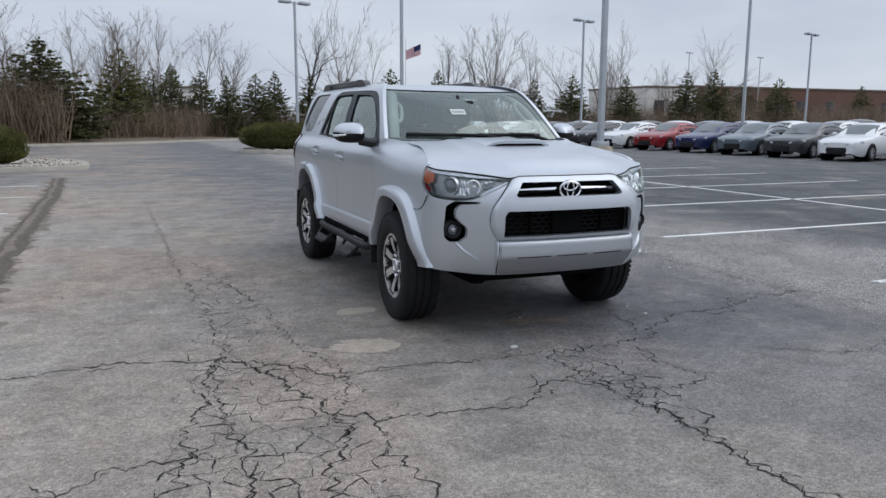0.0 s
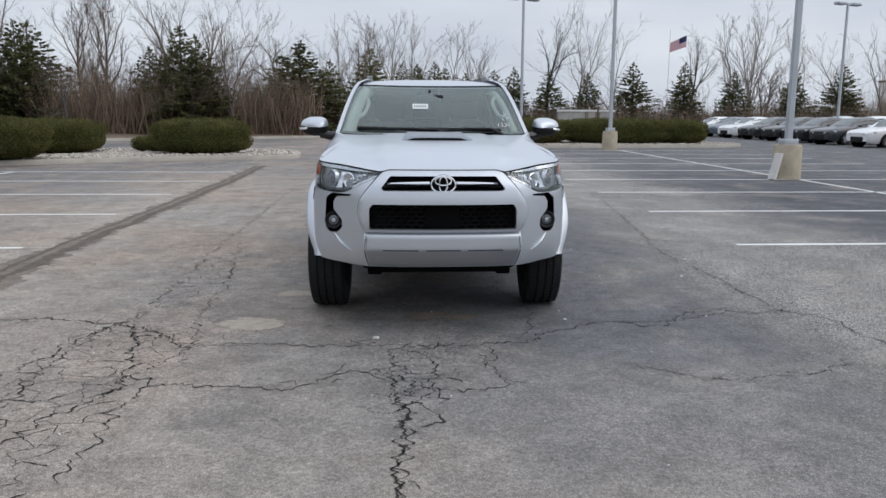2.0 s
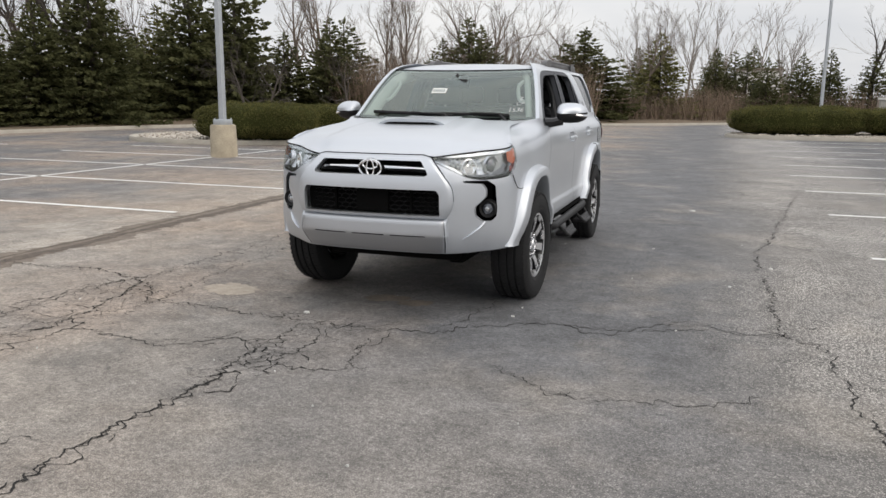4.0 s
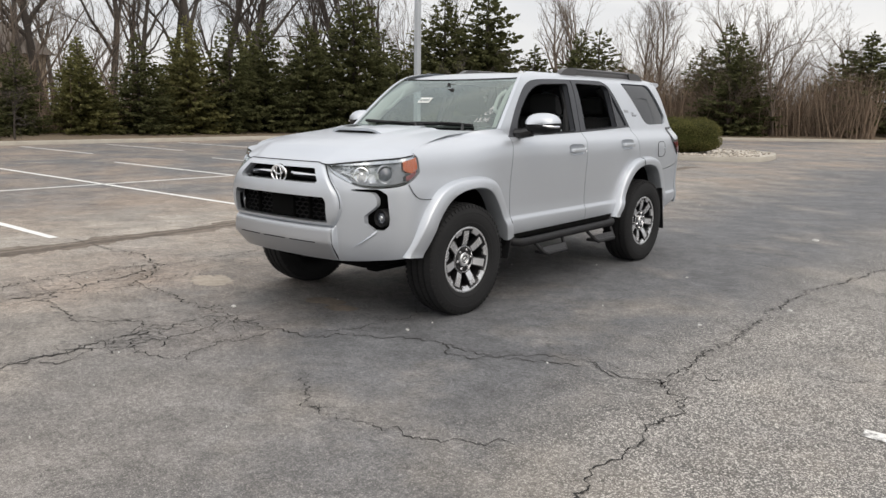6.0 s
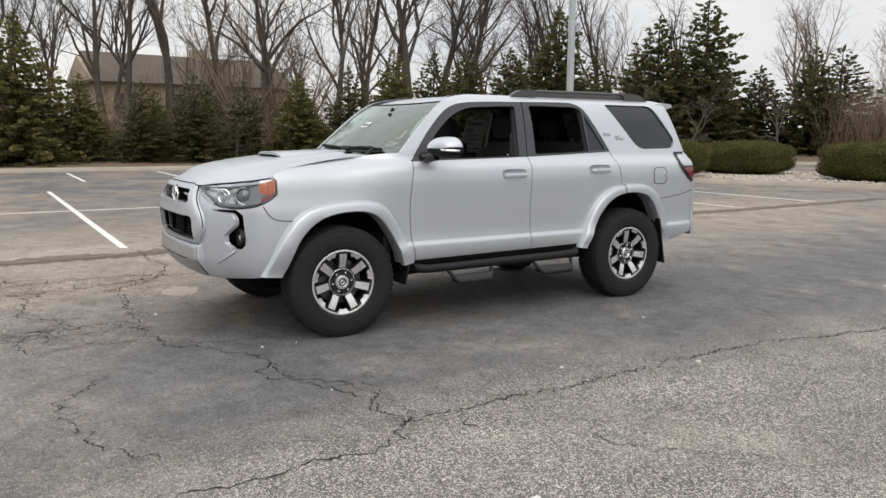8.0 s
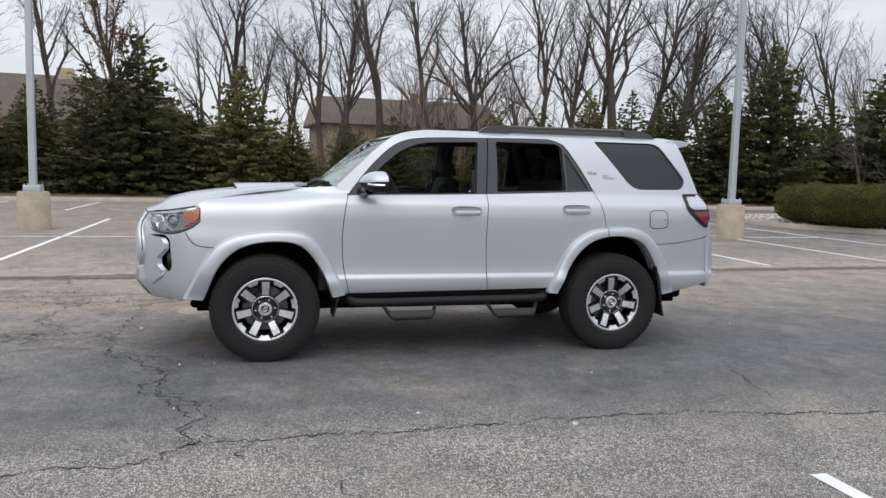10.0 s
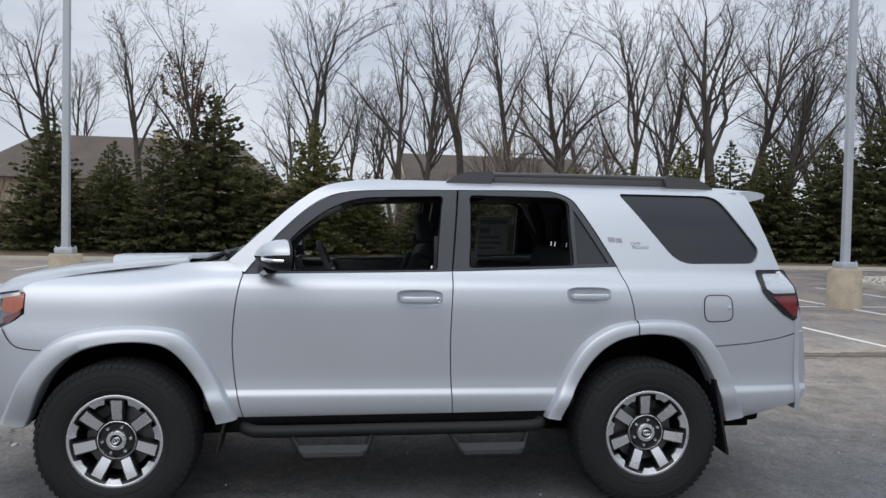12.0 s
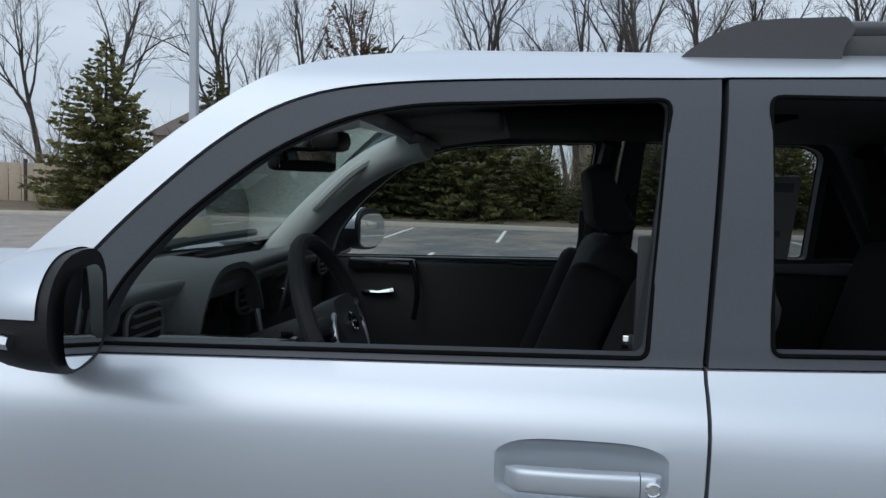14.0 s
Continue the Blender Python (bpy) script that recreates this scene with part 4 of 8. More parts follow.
def handle_hollow(y0, z0):
    """The shallow oblong dish behind a door handle."""
    ring = super_ring(.126, .046, 48)
    rows = [(1.0, .05), (1.0, .004), (.97, -.001), (.90, -.010), (.75, -.017), (.5, -.020), (.02, -.020)]
    v, f = sheet(lambda i, k: Vector((side_x(y0 + ring[int(i)][0] * rows[int(k)][0], z0 + ring[int(i)][1]) + rows[int(k)][1], y0 + ring[int(i)][0] * rows[int(k)][0], z0 + .003 + ring[int(i)][1] * rows[int(k)][0])), list(range(48)), list(range(len(rows))), True)
    n = len(rows)
    caps = [tuple(i * n for i in range(48)), tuple(i * n + n - 1 for i in range(48))]
    return solid_mesh("hollow", v, f + caps, 60)


def handle_bar(y0, z0, s, ya, yb, front):
    """A flat-faced bar with rounded ends that stands over the dish."""
    sect = super_ring(.013, .0175, 20, .5)

    def at(u, i):
        p, q = sect[int(i)]
        e = max(0.0, 1 - u / .12) if front else max(0.0, (u - .55) / .45)
        y = y0 + ya + (yb - ya) * u
        k = (1 - .75 * e * e)
        bow = .004 * math.sin(math.pi * u) if front else 0.0
        return Vector((s * (side_x(y0, z0) + .018 + bow - .016 * e * e + p * k), y, z0 - .003 + q * (1 - .45 * e * e)))
    us = [0, .02, .05, .1, .2, .4, .6, .8, .9, .95, .98, 1]
    v, f = sheet(at, us, list(range(20)))
    n = 20
    f = f + [(i * n + n - 1, i * n, i * n + n, i * n + 2 * n - 1) for i in range(len(us) - 1)]
    return solid_mesh("bar", v, f + [tuple(range(n)), tuple((len(us) - 1) * n + i for i in reversed(range(n)))], 40)


def suv():
    car = thing("suv", "silver metallic five-door SUV with black window trim parked on asphalt", "car")
    base = shell(-2.15, 2.40, 0.42, 1.765, 130)

    # doors, fenders, body side
    b_front = lerp_line(spline(B_LOW, 5), -0.003)
    door_f_edge = lerp_line(spline(DOOR_F, 5), 0.003)
    belt = [Vector((y, BELT(y))) for y in steps(-0.787, 0.309, 8)]
    front_door = belt + b_front[1:] + list(reversed(door_f_edge[1:]))
    fd = carve(cut_panel(base, front_door), handle_hollow(.131, 1.120), "DIFFERENCE", 28)
    b_rear = lerp_line(spline(B_LOW, 5), 0.003)
    belt_r = [Vector((y, BELT(y))) for y in steps(0.315, 1.234, 8)]
    arch_r = [p for p in spline(R_OPEN, 8) if .50 < p.y and p.x < 1.315]
    rear_door = belt_r + lerp_line(spline(DOOR_R, 4)[1:-4], -0.003) + list(reversed(arch_r)) + [Vector((.82, .517))] + list(reversed(b_rear[1:]))
    rd = carve(cut_panel(base, rear_door), handle_hollow(1.057, 1.142), "DIFFERENCE", 28)
    arch_f = [p for p in spline(F_OPEN, 8) if .47 < p.y]
    hood_side = HOOD_SIDE
    lamp_back = [(-1.868, 1.148), (-1.85, 1.125), (-1.85, 1.03), (-1.90, .99), (-1.95, .965)]
    seam = [(-1.93, .935), (-1.87, .89), (-1.78, .868), (-1.66, .868)]
    fender = [Vector(p) for p in spline(hood_side, 4)] + [Vector(p) for p in lamp_back + seam] + [p for p in arch_f if p.x > -1.6] + [Vector((-.86, .498))] \
        + list(reversed(lerp_line(spline(DOOR_F, 5), -0.003))) + [Vector((-0.80, 1.260)), Vector((-0.842, 1.292))]
    fe = cut_panel(base, fender)
    top = [Vector((-0.10, 1.764)), Vector((1.0, 1.764)), Vector((1.98, 1.764)), Vector((2.06, 1.75))]
    rear_edge = spline([(2.075, 1.70), (2.15, 1.50), (2.215, 1.32), (2.27, 1.18), (2.34, .99)], 4)
    arch_r2 = [p for p in spline(R_OPEN, 8) if p.x > 1.33 and p.y > 0.80]
    side = [Vector(p) for p in spline(WS_EDGE, 4)] + top + rear_edge + [Vector((2.345, .955)), Vector((2.2, .915)), Vector((2.0, .885)), Vector((1.78, .868)), Vector((1.66, .868))] \
        + list(reversed(arch_r2)) + list(reversed(lerp_line(spline(DOOR_R, 4)[:-4], 0.003))) + list(reversed(spline(R_FRAME, 4)[:-1])) \
        + list(reversed(spline(F_FRAME, 4))) + [Vector((-0.795, 1.252)), Vector((-0.838, 1.290))]
    quarter = rounded([(1.285, 1.712), (1.875, 1.712), (2.105, 1.40), (2.06, 1.325), (1.60, 1.318)], [.03, .07, .07, .08, .09])
    bs = cut_panel(base, side, [quarter])
    bumper_r = [(1.66, .862), (1.78, .862), (2.0, .879), (2.2, .909), (2.352, .945), (2.375, .80), (2.39, .72), (2.385, .60), (2.33, .545), (1.96, .455), (1.85, .43)]
    br = cut_panel(base, [Vector(p) for p in bumper_r + [(1.83, .50), (1.76, .71)]])
    both("front_door", fd, M["silver"], car)
    doors = [o for o in car.children if o.name.startswith("front_door")]
    both("rear_door", rd, M["silver"], car)
    rdoors = [o for o in car.children if o.name.startswith("rear_door")]
    both("front_fender", fe, M["silver"], car)
    both("body_side", bs, M["silver"], car)
    both("rear_bumper_corner", br, M["silver"], car)
    for s in (1, -1):
        joint = [Vector((s * (side_x(y, z) + .0015), y, z)) for y, z in spline([(-1.955, .955), (-1.925, .905), (-1.885, .868), (-1.82, .853), (-1.74, .849), (-1.66, .846)], 5)]
        part("bumper_seam", smooth_mesh("seam", *tube(joint, .0026, 5)), M["under"], car)

    # wheel arch lips
    both("wheel_arch_trim", flare(F_OPEN, F_OUT), M["silver"], car)
    both("wheel_arch_trim", flare(R_OPEN, R_OUT), M["silver"], car)
    for s in (1, -1):
        cut = [Vector((s * (side_x(1.322, z) + d), 1.322 + 0.0 * z, z)) for z, d in ((.934, .058), (.942, .063), (.97, .0605), (.99, .053), (1.004, .040), (1.012, .014))]
        part("door_seam", smooth_mesh("seam", *tube(cut, 0.0025, 5)), M["under"], car)

    # window surrounds and glass
    trim = shell(-0.85, 1.30, 1.20, 1.725, 60, -0.004, 0.05)
    bpts = [Vector((y, BELT(y) + 0.003)) for y in steps(-0.78, 0.309, 6)]
    outer = bpts + [Vector((0.350, 1.708))] + list(reversed(lerp_line(spline(F_FRAME, 4)[1:-1], 0.004, -0.004)))
    hole = rounded([(-0.645, 1.256), (-0.615, 1.345), (-0.525, 1.455), (-0.385, 1.572), (-0.26, 1.632), (-0.15, 1.655), (0.268, 1.672), (0.228, 1.274)], [.01, .05, .08, .08, .08, .1, .02, .015])
    ff = cut_panel(trim, outer, [hole])
    outer_r = [Vector((y, BELT(y) + 0.003)) for y in steps(0.318, 1.232, 5)] + list(reversed(lerp_line(spline(R_FRAME, 4)[1:-1], -0.005, -0.004))) + [Vector((0.362, 1.708))]
    hole_r = rounded([(.410, 1.287), (.424, 1.680), (.93, 1.678), (.985, 1.652), (0.99, 1.306)], [.015, .02, .05, .05, .015])
    hole_t = rounded([(1.012, 1.308), (1.010, 1.615), (1.195, 1.315)], .012)
    fr = cut_panel(trim, outer_r, [hole_r, hole_t])
    inner_trim = shell(-0.85, 1.30, 1.20, 1.725, 60, -0.034, 0.028)
    for obs, opening in ((doors, hole), (rdoors, hole_r)):
        ch = cut_panel(inner_trim, inset(opening, -.022), [inset(opening, lambda p: .004 + .020 * smoothstep(1.50, 1.64, p.y))])
        for o, me in ((obs[0], ch), (obs[1], mirrored(ch))):
            part("window_channel", me, M["under"], o, "black rubber glass channel inside the window frame")
    for o, s in zip(doors, (1, -1)):
        ring = [Vector((s * (side_x(p.x, p.y) - .004), p.x, p.y)) for p in hole]
        part("window_seal", smooth_mesh("seal", *tube(ring + ring[:2], .0038, 6, False)), M["under"], o, "black rubber window seal")
    for o, s in zip(rdoors, (1, -1)):
        ring = [Vector((s * (side_x(p.x, p.y) - .004), p.x, p.y)) for p in hole_r]
        part("window_seal", smooth_mesh("seal", *tube(ring + ring[:2], .0038, 6, False)), M["under"], o, "black rubber window seal")
    for o, me in ((doors[0], ff), (doors[1], mirrored(ff))):
        part("window_frame", me, M["frame_black"], o, "dark charcoal window frame")
    for o, me in ((rdoors[0], fr), (rdoors[1], mirrored(fr))):
        part("window_frame", me, M["frame_black"], o, "dark charcoal window frame")
    panes = shell(-0.85, 2.3, 1.20, 1.74, 90, -0.016, 0.004)
    tri = cut_panel(panes, [Vector((p[0], p[1])) for p in rounded([(1.0, 1.30), (1.0, 1.63), (1.21, 1.305)], .01)])
    part("fixed_pane", tri, M["glass_dark"], rdoors[0], "dark fixed pane")
    fixed = part("fixed_pane", outer_skin(mirrored(tri), (-1, 0, 0)), M["glass_tint"], rdoors[1], "tinted fixed pane")
    fixed.visible_shadow = False
    qg = cut_panel(panes, [Vector(p) for p in rounded([(1.28, 1.717), (1.88, 1.717), (2.112, 1.40), (2.062, 1.320), (1.597, 1.313)], [.03, .07, .07, .08, .09])])
    both("quarter_window", qg, M["glass_dark"], car, "dark tinted rear quarter window")
    pf = mirrored(cut_panel(panes, [Vector((p.x, p.y)) for p in rounded([(-0.66, 1.25), (-0.63, 1.345), (-0.53, 1.467), (-0.385, 1.588), (-0.15, 1.668), (0.278, 1.684), (0.238, 1.27)], .03)]))
    pane = part("window_pane", outer_skin(pf, (-1, 0, 0)), M["glass_clear"], doors[1], "clear side window")
    pane.visible_shadow = False
    pr = mirrored(cut_panel(panes, [Vector(p) for p in rounded([(.40, 1.27), (.414, 1.69), (.95, 1.688), (1.0, 1.65), (1.0, 1.29)], .02)]))
    rp = part("window_pane", outer_skin(pr, (-1, 0, 0)), M["glass_tint"], rdoors[1], "tinted side window")
    rp.visible_shadow = False

    # roof
    crown = table([(-.43, 1.684), (-.415, 1.694), (-.38, 1.714), (-.32, 1.732), (-.22, 1.748), (-.1, 1.758), (.2, 1.770), (.8, 1.776), (1.5, 1.772), (2.06, 1.752)])

    def roof(x, y):
        c = crown(y)
        z = c - 0.024 * (abs(x) / 0.575)**2.6 + 0.008 * smoothstep(0.06, 0, abs(abs(x) - 0.30)) * smoothstep(0.1, 0.4, y)
        return Vector((x, y, z))
    yf = lambda x: -0.421 + 0.050 * (abs(x) / 0.6)**2
    rv, rf = sheet(lambda x, t: roof(x, yf(x) + t * (2.06 - yf(x))), steps(-0.588, 0.588, 40), steps(0, 1, 40))
    part("roof", solid_mesh("roof", *thick(rv, rf, (0, 0, -0.02))), M["silver"], car)
    prof = [(1.94, 1.756), (2.02, 1.768), (2.12, 1.774), (2.20, 1.771), (2.238, 1.763), (2.248, 1.753), (2.242, 1.741), (2.20, 1.728), (2.10, 1.708), (2.0, 1.690), (1.94, 1.690)]

    def wing_at(x, k):
        y, z = prof[int(k)]
        e = (abs(x) / .62)**4
        return Vector((x, y - (y - 1.94) * .16 * e, z - .030 * (abs(x) / .62)**2.4))
    xs = steps(-.62, .62, 26)
    sp, sf = sheet(wing_at, xs, list(range(len(prof))))
    n = len(prof)
    caps = [tuple(range(n)), tuple((len(xs) - 1) * n + i for i in reversed(range(n)))]
    part("rear_spoiler", solid_mesh("spoiler", sp, sf + caps + [(i * n + n - 1, i * n, i * n + n, i * n + 2 * n - 1) for i in range(len(xs) - 1)], 40), M["silver"], car, "silver rear spoiler with a rounded lip")

    # roof rails
    for s in (1, -1):
        pts = [(s * .555, y, z) for y, z in ((.50, 1.806), (.60, 1.808), (1.1, 1.812), (1.55, 1.812), (1.66, 1.809))]
        rail = part("roof_rail", smooth_mesh("rail", *tube(spline(pts, 5), 0.0135, 12, True, (0, 0, 1, 1.0))), M["rail"], car, "dark grey roof rail")
        part("rail_web", box(s * .555 - .006, s * .555 + .006, .55, 1.63, 1.755, 1.802, 0.002), M["rail"], rail)
        for ya, yb, e in ((.30, .565, 1), (1.885, 1.60, -1)):
            foot = rounded([(ya - .02 * e, 1.735), (ya, 1.760), (ya + .045 * e, 1.792), (ya + .095 * e, 1.813), (ya + .15 * e, 1.819), (yb, 1.823), (yb + .012 * e, 1.800), (yb - .004 * e, 1.776), (yb - .01 * e, 1.735)], [.005, .02, .03, .04, .04, .008, .004, .008, .005])
            part("rail_foot", prism(foot, "x", s * .555 - .027, s * .555 + .027), M["rail"], rail)

    # hood with scoop
    zc = table([(-2.32, 1.085), (-2.29, 1.112), (-2.22, 1.146), (-2.10, 1.182), (-1.9, 1.218), (-1.6, 1.252), (-1.3, 1.281), (-1.0, 1.304)])
    hw = table([(-2.27, .40), (-2.2, .50), (-2.1, .62), (-1.95, .70), (-1.7, .735), (-1.3, .755), (-1.0, .772)])

    drop = table([(-2.2, .050), (-1.9, .058), (-1.8, .041), (-1.6, .026), (-1.0, .012)])

    def hood(x, y):
        k = abs(x) / hw(y)
        z = zc(y) - drop(y) * min(k, 1.05)**2.6
        z += 0.012 * smoothstep(0.45, 0.395, abs(x) + .05 * (y + 1.6)) * smoothstep(-2.25, -1.95, y)
        return Vector((x, y, z))

    zside = table([(y, z) for y, z in reversed(HOOD_SIDE)])

    def hood_at(u, t):
        k, s = abs(u), (1 if u >= 0 else -1)
        a = 0.31 * k / 0.42 if k < 0.42 else 0.31 + (0.868 - 0.31) * (k - 0.42) / 0.58
        low = smoothstep(0.27, 0.315, a)
        f = fascia(a, 1.094 * (1 - low) + (LAMP_TOP(max(a, 0.31)) + 0.007) * low)
        rear = Vector((k * 0.770, -1.165 + 0.165 * k**4))
        y = f.y + (rear.y - f.y) * t
        edge = side_x(y, zside(y)) - 0.004
        x = (f.x + (rear.x - f.x) * t)
        x += (edge - x) * k**6 * smoothstep(0, 0.06, t) if k > 0.5 else 0
        h = hood(x, y).z
        h += (zside(y) - h) * k**8
        z = f.z + (h - f.z) * smoothstep(-0.05, 0.17, t) if t > 0 else f.z
        return Vector((s * x, y, z))
    hv, hf = sheet(hood_at, steps(-1, 1, 60), steps(0, 1, 50))
    hood_ob = part("hood", solid_mesh("hood", *thick(hv, hf, (0, 0.012, -0.012))), M["silver"], car)
    front_gap = [hood_at(u, 0) + Vector((0, -0.001, -0.005)) for u in steps(-.99, .99, 60)]
    part("hood_gap", smooth_mesh("gap", *tube(front_gap, 0.0042, 6)), M["under"], hood_ob, "dark shut line")
    for s in (1, -1):
        side_gap = [hood_at(s, t) + Vector((s * 0.002, 0, -0.003)) for t in steps(.04, .80, 40)]
        part("hood_gap", smooth_mesh("gap", *tube(side_gap, 0.0022, 6)), M["under"], hood_ob, "dark shut line")

    def scoop(u, t):
        w = 0.262 - 0.05 * t
        x = u * w
        y = -1.63 + 0.55 * t + 0.03 * u * u
        lift = 0.036 * (1 - t)**1.25 * (1 - abs(u)**5) + 0.001
        return hood(x, y) + Vector((0, 0, lift))
    sv, sf2 = sheet(scoop, steps(-1, 1, 30), steps(0, 1, 14))
    part("hood_scoop", solid_mesh("scoop", *thick(sv, sf2, (0, 0.004, -0.019))), M["silver"], hood_ob, "low silver hood scoop")
    slot, slf = sheet(lambda u, t: hood(u * 0.205, -1.625) + Vector((0, 0.012 * t, 0.002 + 0.022 * t * (1 - abs(u)**6))), steps(-1, 1, 24), [0, 1])
    part("scoop_inlet", smooth_mesh("inlet", slot, slf), M["under"], hood_ob, "black scoop inlet")

    # cowl and windscreen
    ws_z = table(WS_EDGE)

    def screen(u, t, d=0.0):
        ye, yc = -0.866 + 0.474 * t, -0.992 + 0.572 * t
        ze = ws_z(ye) - 0.012
        zc0 = 1.276 + 0.412 * t + 0.034 * math.sin(math.pi * t)
        k = u * u
        p = Vector((u * (side_x(ye, ze) - 0.014), yc + (ye - yc) * k, zc0 + (ze - zc0) * k))
        return p + Vector((0, -0.8 * d, 0.6 * d))
    gv, gf = sheet(screen, steps(-1, 1, 30), steps(0, 1, 16))
    ws = part("windscreen", facing(smooth_mesh("windscreen", gv, gf), (0, -1, 1)), M["glass"], car, "slightly green clear windscreen")
    ws.visible_shadow = False
    edge = join(sheet(lambda u, t: screen(u, t * 0.045, -0.006), steps(-1, 1, 24), steps(0, 1, 2)), sheet(lambda u, t: screen(u, 1 - t * 0.025, -0.006), steps(-1, 1, 24), steps(0, 1, 2)),
                sheet(lambda u, t: screen(-1 + 0.045 * u, t, -0.006), steps(0, 1, 2), steps(0, 1, 12)), sheet(lambda u, t: screen(1 - 0.045 * u, t, -0.006), steps(0, 1, 2), steps(0, 1, 12)))
    part("windscreen_border", smooth_mesh("frit", *edge), M["gloss_black"], ws, "black printed border")
    seal = [screen(-1, t, 0.002) for t in steps(0, 1, 12)] + [screen(u, 1, 0.002) for u in steps(-0.95, 0.95, 14)] + [screen(1, t, 0.002) for t in steps(1, 0, 12)]
    part("windscreen_seal", smooth_mesh("seal", *tube(seal, 0.005, 6)), M["black"], ws)
    cv, cf = sheet(lambda u, t: Vector((u * 0.745, -1.215 + 0.21 * u**4 + (0.235 - 0.095 * u**4) * t, 1.256 + 0.012 * u * u + 0.024 * t)), steps(-1, 1, 30), steps(0, 1, 5))
    part("cowl", solid_mesh("cowl", *thick(cv, cf, (0, 0, -0.05))), M["black"], car, "black plastic cowl below the windscreen")
    for x0, u1, t1 in ((0.12, -0.80, 0.085), (0.58, -0.06, 0.085)):
        arm = [Vector((x0, -1.06, 1.275)), screen(x0 / 0.8 - 0.1, 0.06, 0.03), screen((x0 / 0.8 + u1) / 2, t1 * 0.9, 0.032)]
        wiper = part("wiper", smooth_mesh("wiper", *tube(arm, [0.016, 0.012, 0.010], 6)), M["black"], car, "black windscreen wiper")
        part("wiper_blade", smooth_mesh("blade", *tube([screen(x0 / 0.8 + 0.0, 0.055, 0.016), screen((x0 / 0.8 + u1) / 2, 0.075, 0.022), screen(u1, t1, 0.016)], 0.014, 6)), M["black"], wiper)
    # paper label, sensor housing and marker writing on the screen
    def on_screen(x, z, d):
        t = (z - 1.276) / 0.412
        t -= 0.034 * math.sin(math.pi * t) / 0.412
        return screen(x / (0.79 - 0.15 * t), t, d)
    lab = [on_screen(-0.162, 1.492, 0.004), on_screen(-0.032, 1.492, 0.004), on_screen(-0.032, 1.532, 0.004), on_screen(-0.162, 1.532, 0.004)]
    lab_ob = part("paper_label", smooth_mesh("label", lab, [(0, 1, 2, 3)]), M["paper"], ws, "small white paper label on the windscreen")
    for i in range(6):
        q = -0.15 + i * 0.018
        part("label_print", smooth_mesh("bar", [on_screen(q, 1.503, 0.006), on_screen(q + .011, 1.503, 0.006), on_screen(q + .011, 1.521, 0.006), on_screen(q, 1.521, 0.006)], [(0, 1, 2, 3)]), M["print"], lab_ob)
    bx = box(-0.07, 0.07, -0.50, -0.42, 1.60, 1.655, 0.02)
    part("sensor_housing", bx, M["black"], ws, "black sensor housing behind the windscreen")
    for text, x, z, size in (("B", 0.60, 1.437, .050), ("CP", 0.585, 1.400, .050), ("1536", 0.535, 1.345, .062)):
        cu = bpy.data.curves.new("writing", "FONT")
        cu.body, cu.size, cu.align_x = text, size, "LEFT"
        cu.shear, cu.offset = 0.1, -0.0009
        tmp = new("writing", cu)
        me = bpy.data.meshes.new_from_object(tmp.evaluated_get(bpy.context.evaluated_depsgraph_get()))
        bpy.data.objects.remove(tmp)
        for v in me.vertices:
            v.co = on_screen(x + v.co.x, z + v.co.y * 0.8, 0.004)
        part("marker_writing", me, M["marker"], ws, "handwritten white marker text " + text)

    # nose
    zbot = lambda a: 0.445 + 0.028 * smoothstep(0.50, 0.9, a)

    def nose(a, t):
        s = 1 if a >= 0 else -1
        k = abs(a)
        low = smoothstep(0.27, 0.315, k)
        zt = 1.088 * (1 - low) + (LAMP_TOP(0.31) + 0.001) * low
        if k > 0.306:
            zt += (LAMP_LOW(min(max(k, 0.31), 0.885)) - 0.006 - zt) * smoothstep(0.306, 0.316, k)
        if k > 0.84:
            zt = zt + (0.868 - zt) * smoothstep(0.84, 0.96, k)
        p = fascia(k, zbot(k) + (zt - zbot(k)) * t)
        return Vector((s * p.x, p.y, p.z))
    half = steps(0, .28, 14) + steps(.284, .382, 24) + steps(.385, .403, 10) + steps(.407, .46, 13) + steps(.473, 1, 40)
    nv, nf = sheet(nose, [-v for v in reversed(half[1:])] + half, steps(0, .70, 30) + steps(.707, 1, 44))
    fas = solid_mesh("fascia", *thick(nv, nf, (0, 0.035, 0)))
    up_grille = rounded([(-.345, 1.052), (.345, 1.052), (.405, .972), (.385, .958), (-.385, .958), (-.405, .972)], .012)
    low_grille = rounded([(-.462, .872), (.462, .872), (.482, .84), (.482, .705), (-.482, .705), (-.482, .84)], .012)
    fas = carve(fas, prism(up_grille, "y", -2.6, -1.9), "DIFFERENCE", 28)
    fas = carve(fas, prism(low_grille, "y", -2.6, -1.9), "DIFFERENCE", 28)
    for s in (1, -1):
        pocket = [(s * x, z) for x, z in ((.60, .928), (.735, .928), (.778, .893), (.790, .74), (.785, .688), (.757, .658), (.705, .660), (.668, .70), (.668, .755), (.702, .79), (.727, .82), (.727, .868), (.705, .905), (.61, .915))]
        fas = carve(fas, prism(rounded(pocket, .012), "y", -2.6, -1.75), "DIFFERENCE", 28)
        fas = carve(fas, prism([p for p in spline(F_OPEN, 8)], "x", s * 0.5, s * 1.3), "DIFFERENCE", 28)
    bumper = part("front_bumper", fas, M["silver"], car)

    # raised frame round both grilles
    def plan_at(x):
        lo, hi = 0.0, 1.0
        for _ in range(24):
            mid = (lo + hi) / 2
            lo, hi = (mid, hi) if FX(mid) < x else (lo, mid)
        return lo

